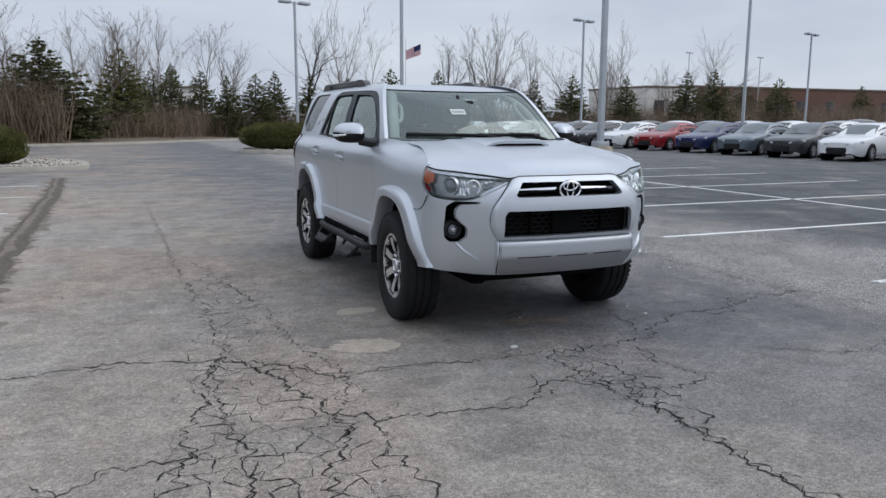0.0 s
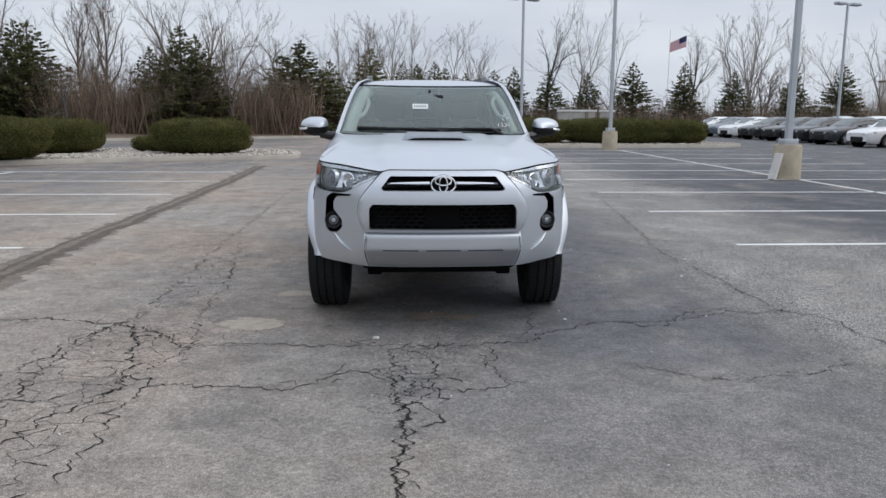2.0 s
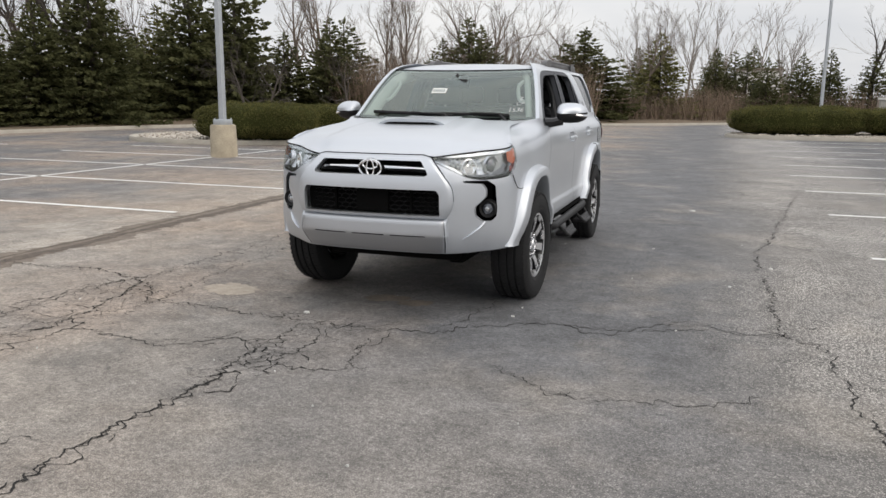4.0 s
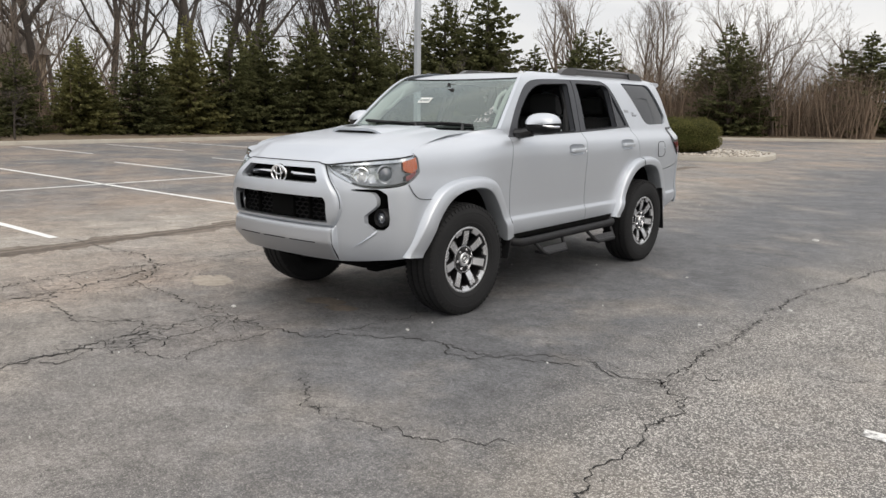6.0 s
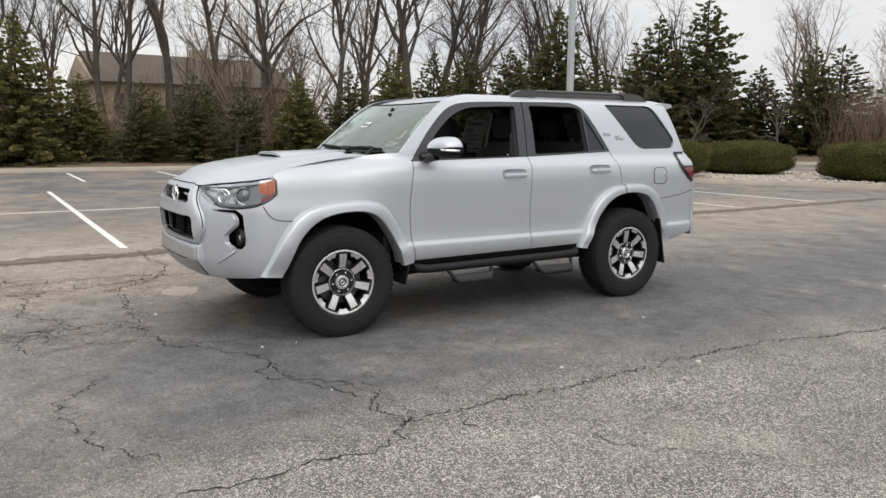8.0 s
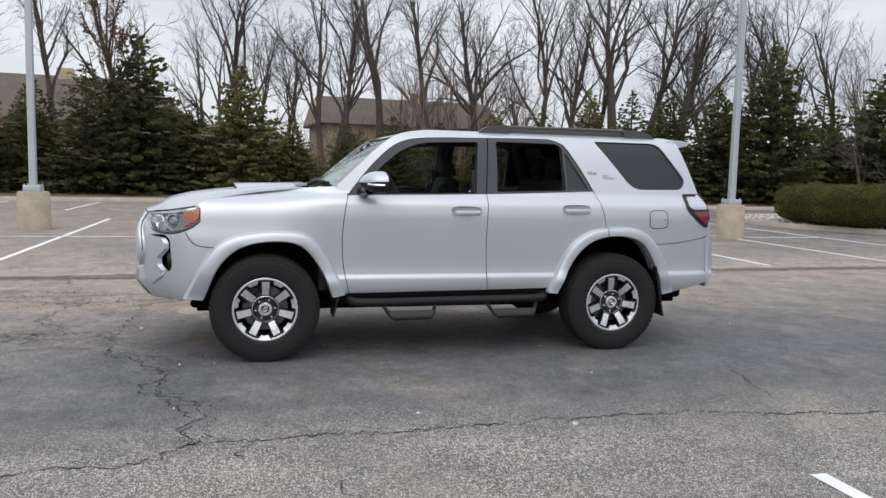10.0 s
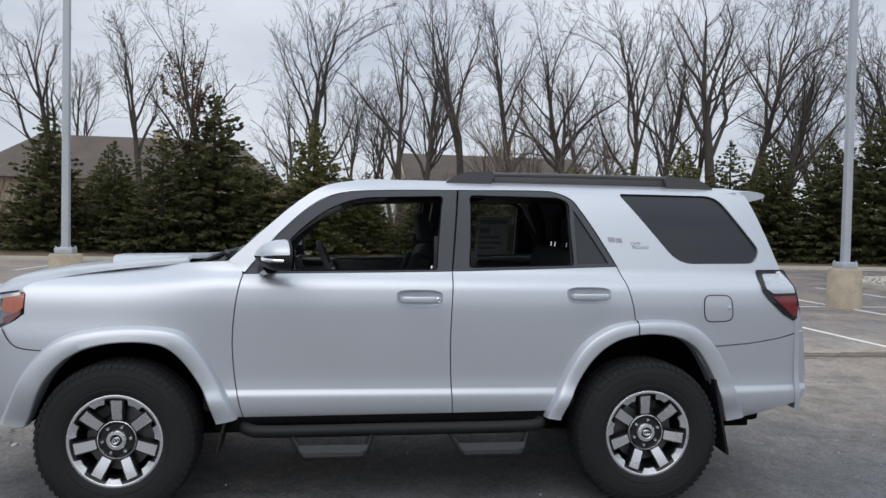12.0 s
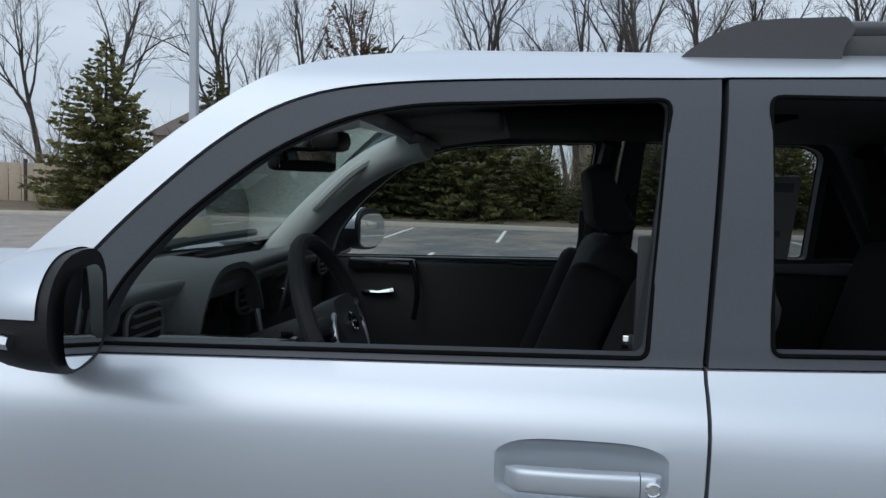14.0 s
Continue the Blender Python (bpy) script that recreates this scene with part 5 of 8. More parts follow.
    def surround(u, t):
        z = .688 + (1.080 - .688) * t
        k = abs(u)
        edge = smoothstep(.95, 1.0, k)
        low = smoothstep(.04, 0.0, t) + smoothstep(.97, 1.0, t)
        p = fascia(plan_at(k * RIDGE(z)), z, .003 - .010 * edge * edge - .006 * low, True)
        return Vector((math.copysign(p.x, u), p.y, p.z))
    us = [-1, -.985, -.965, -.94] + steps(-.9, .9, 40) + [.94, .965, .985, 1]
    sur = solid_mesh("surround", *thick(*sheet(surround, us, [0, .015, .03] + steps(.06, .96, 26) + [.975, .99, 1]), (0, .062, 0)))
    for opening in (up_grille, low_grille):
        sur = carve(sur, prism(opening, "y", -2.6, -1.9), "DIFFERENCE", 28)
    part("grille_surround", sur, M["silver"], bumper)
    for s in (1, -1):
        gap = []
        for z in steps(.80, 1.078, 14):
            p = fascia(plan_at(RIDGE(z) + .004), z, -.020, True)
            gap.append(Vector((s * p.x, p.y, p.z)))
        part("surround_gap", smooth_mesh("gap", *tube(gap, .0045, 6)), M["under"], bumper, "dark gap beside the grille frame")

    # lower valance, satin silver
    def valance(a, t):
        k, s = abs(a), (1 if a >= 0 else -1)
        p = fascia(k, 0.452 + (0.678 - 0.452) * t, 0.010 - 0.010 * (t < 0.02) - 0.03 * smoothstep(0.372, 0.394, k))
        return Vector((s * p.x, p.y, p.z))
    va = 0.378
    vv, vf = sheet(lambda u, t: valance(u * (va + 0.012 * (1 - t)), t), steps(-1, 1, 70), [0, .02, .06, .15, .3, .40, .46, .49, .515, .54, .565, .60, .7, .85, .92, .96, .985, 1])
    val = part("lower_valance", solid_mesh("valance", *thick(vv, vf, (0, 0.02, 0))), M["silver_trim"], bumper, "satin silver lower bumper panel")
    for s in (1, -1):
        line = [(lambda p: Vector((s * p.x, p.y, p.z)))(fascia(va + 0.012 * (1 - t) + .001, .455 + .222 * t, -.004)) for t in steps(0, 1, 12)]
        part("valance_seam", smooth_mesh("seam", *tube(line, 0.0050, 6)), M["under"], val)
    for x0, x1 in ((-.40, -.16), (-.115, .115), (.16, .40)):
        v2, f2 = sheet(lambda x, t: valance(x / 1.36, 0.520 + 0.026 * t) + Vector((0, -0.003, 0)), steps(x0, x1, 10), [0, 1])
        part("valance_groove", smooth_mesh("groove", v2, f2), M["under"], val)
    # grille backs, mesh, chrome bars, emblem
    bm = bmesh.new()
    add_box(bm, -.42, .42, -2.228, -2.178, .94, 1.07)
    part("grille_back", bm, M["under"], bumper)
    bm = bmesh.new()
    add_box(bm, -.50, .50, -2.243, -2.198, .69, .885)
    part("grille_back", bm, M["under"], bumper)
    hexes = []
    for r in range(6):
        for c in range(17):
            x, z = -.475 + c * 0.060 + (r % 2) * 0.030, .715 + r * 0.0285
            if abs(x) < .475:
                y = -2.276 + 0.04 * (x / .48)**2
                ring = [Vector((x + .031 * math.cos(math.pi / 6 + i * math.pi / 3), y, z + .0165 * math.sin(math.pi / 6 + i * math.pi / 3))) for i in range(6)]
                hexes.append(tube(ring + ring[:2], 0.0034, 4, False))
    part("grille_mesh", smooth_mesh("mesh", *join(*hexes)), M["mesh"], bumper, "black honeycomb grille")
    part("radar_panel", box(-.115, .115, -2.298, -2.258, .712, .865, 0.01), M["under"], bumper, "black square panel in the grille")
    for x in (-.27, .27):
        part("grille_strut", box(x - .006, x + .006, -2.293, -2.258, .71, .87, 0.003), M["under"], bumper)
    for s in (1, -1):
        v3, f3 = tube([(s * x, -2.288 + 0.10 * (x / .48)**2 * 0.5, 1.008 - 0.012 * (x / .4)**2) for x in steps(.085, .36, 8)], 0.011, 8)
        part("grille_bar", smooth_mesh("bar", v3, f3), M["chrome"], bumper, "bright chrome grille bar")
        v3, f3 = tube([(s * x, -2.275 + 0.10 * (x / .48)**2 * 0.5, 1.0 - 0.012 * (x / .4)**2) for x in steps(.0, .39, 8)], 0.020, 8)
        part("grille_shelf", smooth_mesh("bar", v3, f3), M["gloss_black"], bumper)
    ring = [(0.078 * math.cos(a), -2.322, 1.0 + 0.054 * math.sin(a)) for a in steps(0, 2 * math.pi, 40)]
    em = part("emblem_plate", smooth_mesh("emblem", *lathe_oval(0.088, 0.064, -2.316, -2.258, 1.0)), M["under"], bumper, "oval grille badge")
    part("emblem_ring", smooth_mesh("ring", *tube(ring, 0.0065, 8, False)), M["chrome"], em, "chrome oval ring")
    inner = [(0.026 * math.cos(a), -2.324, 1.0 + 0.050 * math.sin(a)) for a in steps(0, 2 * math.pi, 30)]
    part("emblem_oval", smooth_mesh("ring", *tube(inner, 0.0052, 8, False)), M["chrome"], em)
    wide = [(0.052 * math.cos(a), -2.323, 1.022 + 0.026 * math.sin(a)) for a in steps(0, 2 * math.pi, 30)]
    part("emblem_oval", smooth_mesh("ring", *tube(wide, 0.0052, 8, False)), M["chrome"], em)

    # headlights and fog lights
    for s in (1, -1):
        def lens(a, t, off=0.0):
            p = fascia(a, LAMP_LOW(a) + (LAMP_TOP(a) - LAMP_LOW(a)) * t, off)
            return Vector((s * p.x, p.y, p.z))
        hv2, hf2 = sheet(lambda a, t: lens(a, t, -0.035), steps(*A_LAMP, 40), steps(0, 1, 8))
        lamp = part("headlight", smooth_mesh("headlight", hv2, hf2), M["lamp_inside"], car, "headlight with clear lens and amber corner")
        cv2, cf2 = sheet(lambda a, t: lens(a, t, 0.004), steps(*A_LAMP, 40), steps(0, 1, 8))
        o = part("lens", facing(smooth_mesh("lens", cv2, cf2), (s * .5, -1, 0)), M["glass_lens"], lamp)
        o.visible_shadow = False
        av, af = sheet(lambda a, t: lens(a, 0.22 + 0.34 * (1 - (a - .76) / .122)**2 + (0.66 - 0.36 * (1 - (a - .76) / .122)**2) * t, -0.008 + .003 * math.sin(a * 260)), steps(.76, .882, 32), steps(0, 1, 5))
        part("turn_signal", smooth_mesh("amber", av, af), M["amber"], lamp, "amber turn signal")
        av, af = sheet(lambda a, t: lens(a, 0.05 + 0.22 * t, -0.010), steps(.78, .868, 8), steps(0, 1, 2))
        part("side_marker", smooth_mesh("marker", av, af), M["red_lens"], lamp, "dark amber side marker")
        for name, a0, a1, t0, t1, mt, dep in (("light_strip", .322, .860, .86, .985, "reflector", -.008), ("lamp_edge", .47, .80, 0.0, .085, "black", -.005), ("inner_strip", .322, .47, .0, .20, "reflector", -.008)):
            bv, bf = sheet(lambda a, t: lens(a, t0 + (t1 - t0) * t * (1 - .55 * smoothstep(.43, .47, a) * (name == "inner_strip")), dep), steps(a0, a1, 16), steps(0, 1, 4))
            part(name, smooth_mesh(name, bv, bf), M[mt], lamp)
        for a0, a1, t0, t1 in ((.405, .475, .30, .80), (.555, .605, .16, .80)):
            def facet(i, j):
                u, t = i / 5, j / 4
                return lens(a0 + (a1 - a0) * u, t0 + (t1 - t0) * t, -.026 + .013 * ((i + j) % 2) - .006 * ((i * 3 + j) % 3))
            bv, bf = sheet(facet, list(range(6)), list(range(5)))
            part("reflector", smooth_mesh("facets", bv, [q for f4 in bf for q in ((f4[0], f4[1], f4[2]), (f4[0], f4[2], f4[3]))], 2), M["reflector"], lamp, "faceted bright reflector")
        c = lens(.66, .46, -0.03)
        nrm = (lens(.66, .46, 0.1) - lens(.66, .46, 0)).normalized()
        turn = nrm.to_track_quat("Z", "Y").to_matrix().to_4x4()
        at = Matrix.Translation(c) @ turn
        c2 = Matrix.Translation(lens(.515, .46, -0.026)) @ (lens(.515, .5, 0.1) - lens(.515, .5, 0)).to_track_quat("Z", "Y").to_matrix().to_4x4()
        part("high_beam", smooth_mesh("bowl", *moved(lathe([(.004, .052), (.008, .046), (-.006, .030), (-.016, .014), (-.012, .008), (-.010, .0005)], 24, "z"), c2)), M["chrome"], lamp, "bright round reflector")
        part("projector_ring", smooth_mesh("ring", *moved(lathe([(-.02, .062), (.006, .062), (.012, .058), (.010, .052), (-.004, .046)], 32, "z"), at)), M["reflector"], lamp, "bright ring")
        part("projector", smooth_mesh("projector", *moved(lathe([(-.004, .046), (.010, .042), (.022, .026), (.028, .0005)], 28, "z"), at)), M["projector"], lamp, "round projector lens")
        # fog light in its pocket
        fc = Vector((s * .730, -2.072, .738))
        fv, ff3 = moved(lathe([(.06, .02), (.06, .058), (-.004, .060), (-.014, .055), (-.006, .040), (.0, .038), (.004, .037)], 28, "y"), Matrix.Translation(fc))
        fog = part("fog_light", smooth_mesh("fog", fv, ff3), M["black"], bumper, "round fog light in a black ring")
        lv, lf = moved(lathe([(.006, .037), (-.004, .034), (-.008, .02), (-.009, .0005)], 24, "y"), Matrix.Translation(fc))
        part("fog_lens", smooth_mesh("lens", lv, lf), M["projector"], fog, "clear lens")
        part("fog_bulb", smooth_mesh("bulb", *moved(lathe([(-.006, .020), (-.013, .015), (-.015, .0005)], 14, "y"), Matrix.Translation(fc))), M["clear_lens"], fog)
        pb, pbf = sheet(lambda a, z: (lambda p: Vector((s * p.x, p.y, z)))(fascia(a, z, -0.085)), steps(.44, .70, 8), steps(.62, .925, 8))
        part("pocket_back", smooth_mesh("pocket", pb, pbf), M["under"], bumper)
        def fin_at(u, t):
            p = fascia(.475 + .13 * u, .548 + .085 * u + .030 * t * u, .001 + .016 * math.sin(math.pi * t) * math.sin(math.pi * min(1, .15 + u * .8)))
            return Vector((s * p.x, p.y, p.z))
        fin, fnf = sheet(fin_at, steps(0, 1, 12), steps(0, 1, 6))
        part("bumper_fin", smooth_mesh("fin", fin, fnf), M["silver"], bumper)

    # rear end
    tv, tf = sheet(lambda u, t: Vector((u * (side_x(2.1, 0.5 + 1.2 * t) * .97), 2.385 - 0.05 * u * u - (0.06 * t if t < .45 else 0.027 + 0.27 * (t - .45) / .55), .50 + 1.24 * t)), steps(-1, 1, 16), steps(0, 1, 20))
    gate = part("tailgate", solid_mesh("tailgate", *thick(tv, tf, (0, -0.03, 0))), M["silver"], car)
    rw, rwf = sheet(lambda u, t: Vector((u * .56, 2.262 - 0.04 * u * u - 0.15 * t, 1.33 + .34 * t)), steps(-1, 1, 10), steps(0, 1, 5))
    part("rear_window", smooth_mesh("rear_window", rw, rwf), M["glass_dark"], gate, "dark rear window")
    rb = [(x, 2.36 - 0.09 * (x / .80)**2, .62) for x in steps(-.74, .74, 16)]
    part("rear_bumper", smooth_mesh("rear_bumper", *tube(rb, 0.075, 10)), M["silver"], car)
    for s in (1, -1):
        tl = shell(1.95, 2.36, .95, 1.32, 30, 0.012, 0.05)
        white = cut_panel(tl, [Vector(p) for p in rounded([(2.098, 1.270), (2.235, 1.272), (2.268, 1.205), (2.278, 1.165), (2.13, 1.163), (2.088, 1.192)], .014)])
        red = cut_panel(tl, [Vector(p) for p in rounded([(2.125, 1.146), (2.282, 1.150), (2.297, 1.06), (2.270, 1.026)], .012)])
        dark = cut_panel(shell(1.95, 2.36, .95, 1.32, 30, 0.006, 0.05), [Vector(p) for p in rounded([(2.062, 1.292), (2.25, 1.294), (2.29, 1.18), (2.318, 1.045), (2.275, 1.004), (2.20, 1.045), (2.105, 1.125), (2.066, 1.175)], .015)])
        fix = (lambda m: m) if s > 0 else mirrored
        tail = part("tail_light", fix(dark), M["gloss_black"], car, "tail light with clear upper and dark red lower lens")
        part("reverse_lens", fix(white), M["clear_lens"], tail, "clear lens")
        part("brake_lens", fix(red), M["red_lens"], tail, "dark red lens")

    # fuel door on the driver's side
    fo = rounded([(1.713, 1.152), (1.875, 1.152), (1.888, 1.01), (1.72, 1.003)], .045)
    ring = [Vector((side_x(p.x, p.y) + 0.001, p.x, p.y)) for p in fo]
    fuel = part("fuel_door", cut_panel(shell(1.6, 2.0, .95, 1.2, 20, 0.002, 0.01), fo), M["silver"], car)
    part("fuel_door_gap", smooth_mesh("gap", *tube(ring + ring[:2], 0.0035, 4, False)), M["under"], fuel)
    part("fuel_knob", smooth_mesh("knob", *moved(lathe([(0, .012), (.008, .010), (.010, .0005)], 14, "x"), Matrix.Translation((side_x(1.86, 1.08) + .003, 1.862, 1.083)))), M["silver"], fuel)
    # model badge behind the rear door: a plain mark and two raised words
    for s in (1, -1):
        for k, (y, w) in enumerate(((1.195, .040), (1.240, .036), (1.281, .040))):
            pts = [Vector((s * (side_x(y + a * w, 1.44 + c * .026) + 0.003), y + a * w + .006 * (1 - c), 1.436 - .004 * k + c * .026)) for a, c in ((0, 0), (1, 0), (1, 1), (0, 1))]
            part("badge_mark", solid_mesh("badge", *thick(pts, [(0, 1, 2, 3)], (-s * 0.004, 0, 0))), M["badge"], car, "grey raised badge")
        for text, y, z in (("OFF", 1.325, 1.421), ("ROAD", 1.335, 1.401)):
            cu = bpy.data.curves.new("badge_word", "FONT")
            cu.body, cu.size, cu.extrude = text, .024, .0012
            cu.align_x = "LEFT" if s > 0 else "RIGHT"
            tmp = new("badge_word", cu)
            me = bpy.data.meshes.new_from_object(tmp.evaluated_get(bpy.context.evaluated_depsgraph_get()))
            bpy.data.objects.remove(tmp)
            for v in me.vertices:
                yy, zz = y + s * v.co.x * 1.45, z + v.co.y
                v.co = Vector((s * (side_x(yy, zz) + .0015 + v.co.z), yy, zz))
            part("badge_word", me, M["badge"], car, "grey raised lettering " + text)

    # door handles
    for obs, y0, z0 in ((doors, .131, 1.120), (rdoors, 1.057, 1.142)):
        for o, s in zip(obs, (1, -1)):
            hand = part("door_handle", handle_bar(y0, z0, s, -.107, .078, True), M["silver"], o, "silver door handle over a shallow recess")
            part("handle_end", handle_bar(y0, z0, s, .0795, .112, False), M["silver"], hand)
            if y0 < 1 and s > 0:
                lock_at = Matrix.Translation((side_x(y0, z0) + .031, y0 + .096, z0 - .003))
                part("key_lock", smooth_mesh("lock", *moved(lathe([(-.004, .0115), (.003, .0115), (.004, .009), (.001, .0075), (.001, .0005)], 20, "x"), lock_at)), M["chrome"], hand, "round key lock")
            part("dish", smooth_mesh("dish", *sheet(lambda i, k: (lambda p, r: Vector((s * (side_x(y0 + p[0] * r, z0) - .019 + .017 * r**6), y0 + p[0] * r, z0 + .003 + p[1] * r)))(super_ring(.125, .045, 40)[int(i)], k), list(range(40)), [.02, .5, .75, .9, .97, 1.0], True), 60), M["silver"], o, "hollow behind the handle")

    # mirrors
    for o, s in zip(doors, (1, -1)):
        def housing(a, b, k=1.0):
            r = (1 - (1 - b)**2.6)**.5 if b < 1 else 1.0
            xx, zz = math.cos(a), math.sin(a)
            xx = math.copysign(abs(xx)**.62, xx) * (.128 if xx > 0 else .105)
            zz = math.copysign(abs(zz)**.7, zz) * (.086 if zz > 0 else .074)
            zz *= 1 - .22 * max(0.0, xx / .128)**2
            return Vector((s * (.985 + xx * (.35 + .65 * r) * k), -.697 + .149 * b + .03 * xx / .128, 1.337 + zz * r * k))
        rows_b = [0.0005, .01, .04, .1, .2, .34, .5, .68, .85, .96, 1.0]
        mv, mf = sheet(housing, steps(0, 2 * math.pi, 36)[:-1], rows_b, True)
        rim_i = [i * len(rows_b) + len(rows_b) - 1 for i in range(36)]
        mir = part("wing_mirror", solid_mesh("mirror", mv, mf + [tuple(rim_i)], 50), M["black"], o, "wing mirror with silver cap and black underside")
        cv0, cf0 = sheet(lambda a, b: housing(a, b * .93, 1.025) + Vector((0, -.003, 0)), steps(.10, math.pi * .985, 24), rows_b)
        part("mirror_cap", smooth_mesh("cap", cv0, cf0, 60), M["silver"], mir, "silver painted cap")
        sig = [Vector((s * x, y, z)) for x, y, z in ((1.045, -.668, 1.330), (1.085, -.645, 1.326), (1.110, -.60, 1.324), (1.116, -.56, 1.323))]
        part("side_signal", smooth_mesh("signal", *tube(spline(sig, 4), 0.010, 8)), M["chrome"], mir, "clear side signal strip")
        part("mirror_arm", smooth_mesh("arm", *tube([(s * .80, -.675, 1.262), (s * .86, -.665, 1.268), (s * .93, -.64, 1.285)], [.045, .038, .04], 10, True)), M["gloss_black"], mir)
        gx = [(math.copysign(abs(math.cos(a))**.6, math.cos(a)), math.copysign(abs(math.sin(a))**.7, math.sin(a))) for a in steps(0, 2 * math.pi, 40)[:-1]]
        part("mirror_glass", facing(smooth_mesh("glass", [Vector((s * (.99 + .10 * p), -.541 + .030 * p, 1.337 + .064 * q)) for p, q in gx], [tuple(range(40))]), (0, 1, 0)), M["mirror"], mir, "mirror glass")
    suv_under(car)
    suv_cabin(car, doors)
    suv_wheels(car)
    return car


def lathe_oval(rx, rz, y0, y1, zc):
    verts, faces = [], []
    rows = [(0.02, y0), (0.8, y0), (0.95, y0 + 0.004), (1.0, y0 + 0.012), (1.0, y1)]
    n = 36
    for i in range(n):
        a = 2 * math.pi * i / n
        verts += [(rx * r * math.cos(a), y, zc + rz * r * math.sin(a)) for r, y in rows]
    k = len(rows)
    faces = [(i * k + j, ((i + 1) % n) * k + j, ((i + 1) % n) * k + j + 1, i * k + j + 1) for i in range(n) for j in range(k - 1)]
    return verts, faces


def suv_under(car):
    """Floor, frame, wheel housings, side steps, mud flaps."""
    bm = bmesh.new()
    add_box(bm, -.78, .78, -.86, .88, .40, .52, 0.02)
    add_box(bm, -.55, .55, -1.90, 2.25, .36, .56, 0.03)
    add_box(bm, -.60, .60, -2.06, -1.85, .46, .90, 0.02)
    part("underbody", bm, M["under"], car, "black underbody and frame")
    for x in (-.46, .46):
        part("frame_rail", box(x - .05, x + .05, -1.9, 2.2, .32, .42, 0.01), M["under"], car)
    part("skid_plate", box(-.50, .50, -1.95, -1.62, .34, .41, 0.03), M["under"], car)
    part("rear_axle", smooth_mesh("axle", *join(tube([(-.72, 1.3945, .39), (.72, 1.3945, .39)], .05, 12), tube([(-.05, 1.3945, .38), (.15, 1.3945, .38)], .14, 14))), M["under"], car)
    part("front_axle", smooth_mesh("axle", *tube([(-.72, -1.3945, .38), (.72, -1.3945, .38)], .035, 10)), M["under"], car)
    part("exhaust", smooth_mesh("exhaust", *tube([(-.35, .3, .33), (-.38, 1.0, .34), (-.42, 1.9, .36), (-.5, 2.2, .36)], .035, 10)), M["under"], car)
    for s in (1, -1):
        for yc, op in ((-1.3945, F_OPEN), (1.3945, R_OPEN)):
            arc = spline(op, 6)
            v, f = sheet(lambda i, x: Vector((s * x, arc[int(i)].x, arc[int(i)].y + 0.004)), list(range(len(arc))), [.50, .70, .86, side_x(yc, .8) + .012])
            inner = [Vector((s * .50, p.x, p.y)) for p in arc]
            k = len(v)
            liner = part("wheel_liner", smooth_mesh("liner", v + inner, f + [tuple(range(k, k + len(inner)))]), M["under"], car, "black wheel housing")
        part("sill", box(min(s * .74, s * .865), max(s * .74, s * .865), -.86, .86, .455, .515, 0.015), M["under"], car, "black sill trim")
        part("sill_end", box(min(s * .72, s * .885), max(s * .72, s * .885), -.915, -.79, .425, .505, 0.02), M["under"], car)
        bar = [(s * .80, -.80, .455), (s * .885, -.74, .435), (s * .905, -.6, .430), (s * .905, 0, .435), (s * .905, .70, .442), (s * .86, .80, .455)]
        step = part("side_step", smooth_mesh("tube", *tube(spline(bar, 6), 0.033, 12)), M["black"], car, "black side step bar with two drop steps")
        for y0 in (-.535, .295):
            hoop = [(s * .90, y0, .425), (s * .965, y0 + .06, .335), (s * .99, y0 + .085, .318), (s * .99, y0 + .365, .320), (s * .965, y0 + .39, .338), (s * .90, y0 + .43, .43)]
            part("drop_step", smooth_mesh("hoop", *tube(hoop, .015, 8)), M["black"], step)
            face = [Vector((s * .992, y0 + .07, .322)), Vector((s * .992, y0 + .375, .322)), Vector((s * .962, y0 + .405, .372)), Vector((s * .962, y0 + .045, .372))]
            part("step_face", solid_mesh("face", *thick(face, [(0, 1, 2, 3)], (-s * .012, 0, 0))), M["step_pad"], step)
            part("step_pad", box(min(s * .875, s * .998), max(s * .875, s * .998), y0 + .07, y0 + .38, .310, .336, .006), M["step_pad"], step)
        for y in (-.5, .1, .6):
            part("step_bracket", smooth_mesh("bracket", *tube([(s * .55, y, .42), (s * .89, y, .43)], .02, 8)), M["under"], step)
        fl, flf = sheet(lambda u, t: Vector((s * (.70 + .225 * u), 1.785 + .085 * (1 - t) - .02 * u, .27 + .42 * t)), steps(0, 1, 4), steps(0, 1, 6))
        part("mud_flap", solid_mesh("flap", *thick(fl, flf, (0, .014, 0))), M["black"], car, "black mud flap")
        fl, flf = sheet(lambda u, t: Vector((s * (.72 + .20 * u), -.905 + .04 * t, .33 + .17 * t)), steps(0, 1, 4), steps(0, 1, 4))
        part("mud_flap", solid_mesh("flap", *thick(fl, flf, (0, .012, 0))), M["black"], car, "black mud flap")


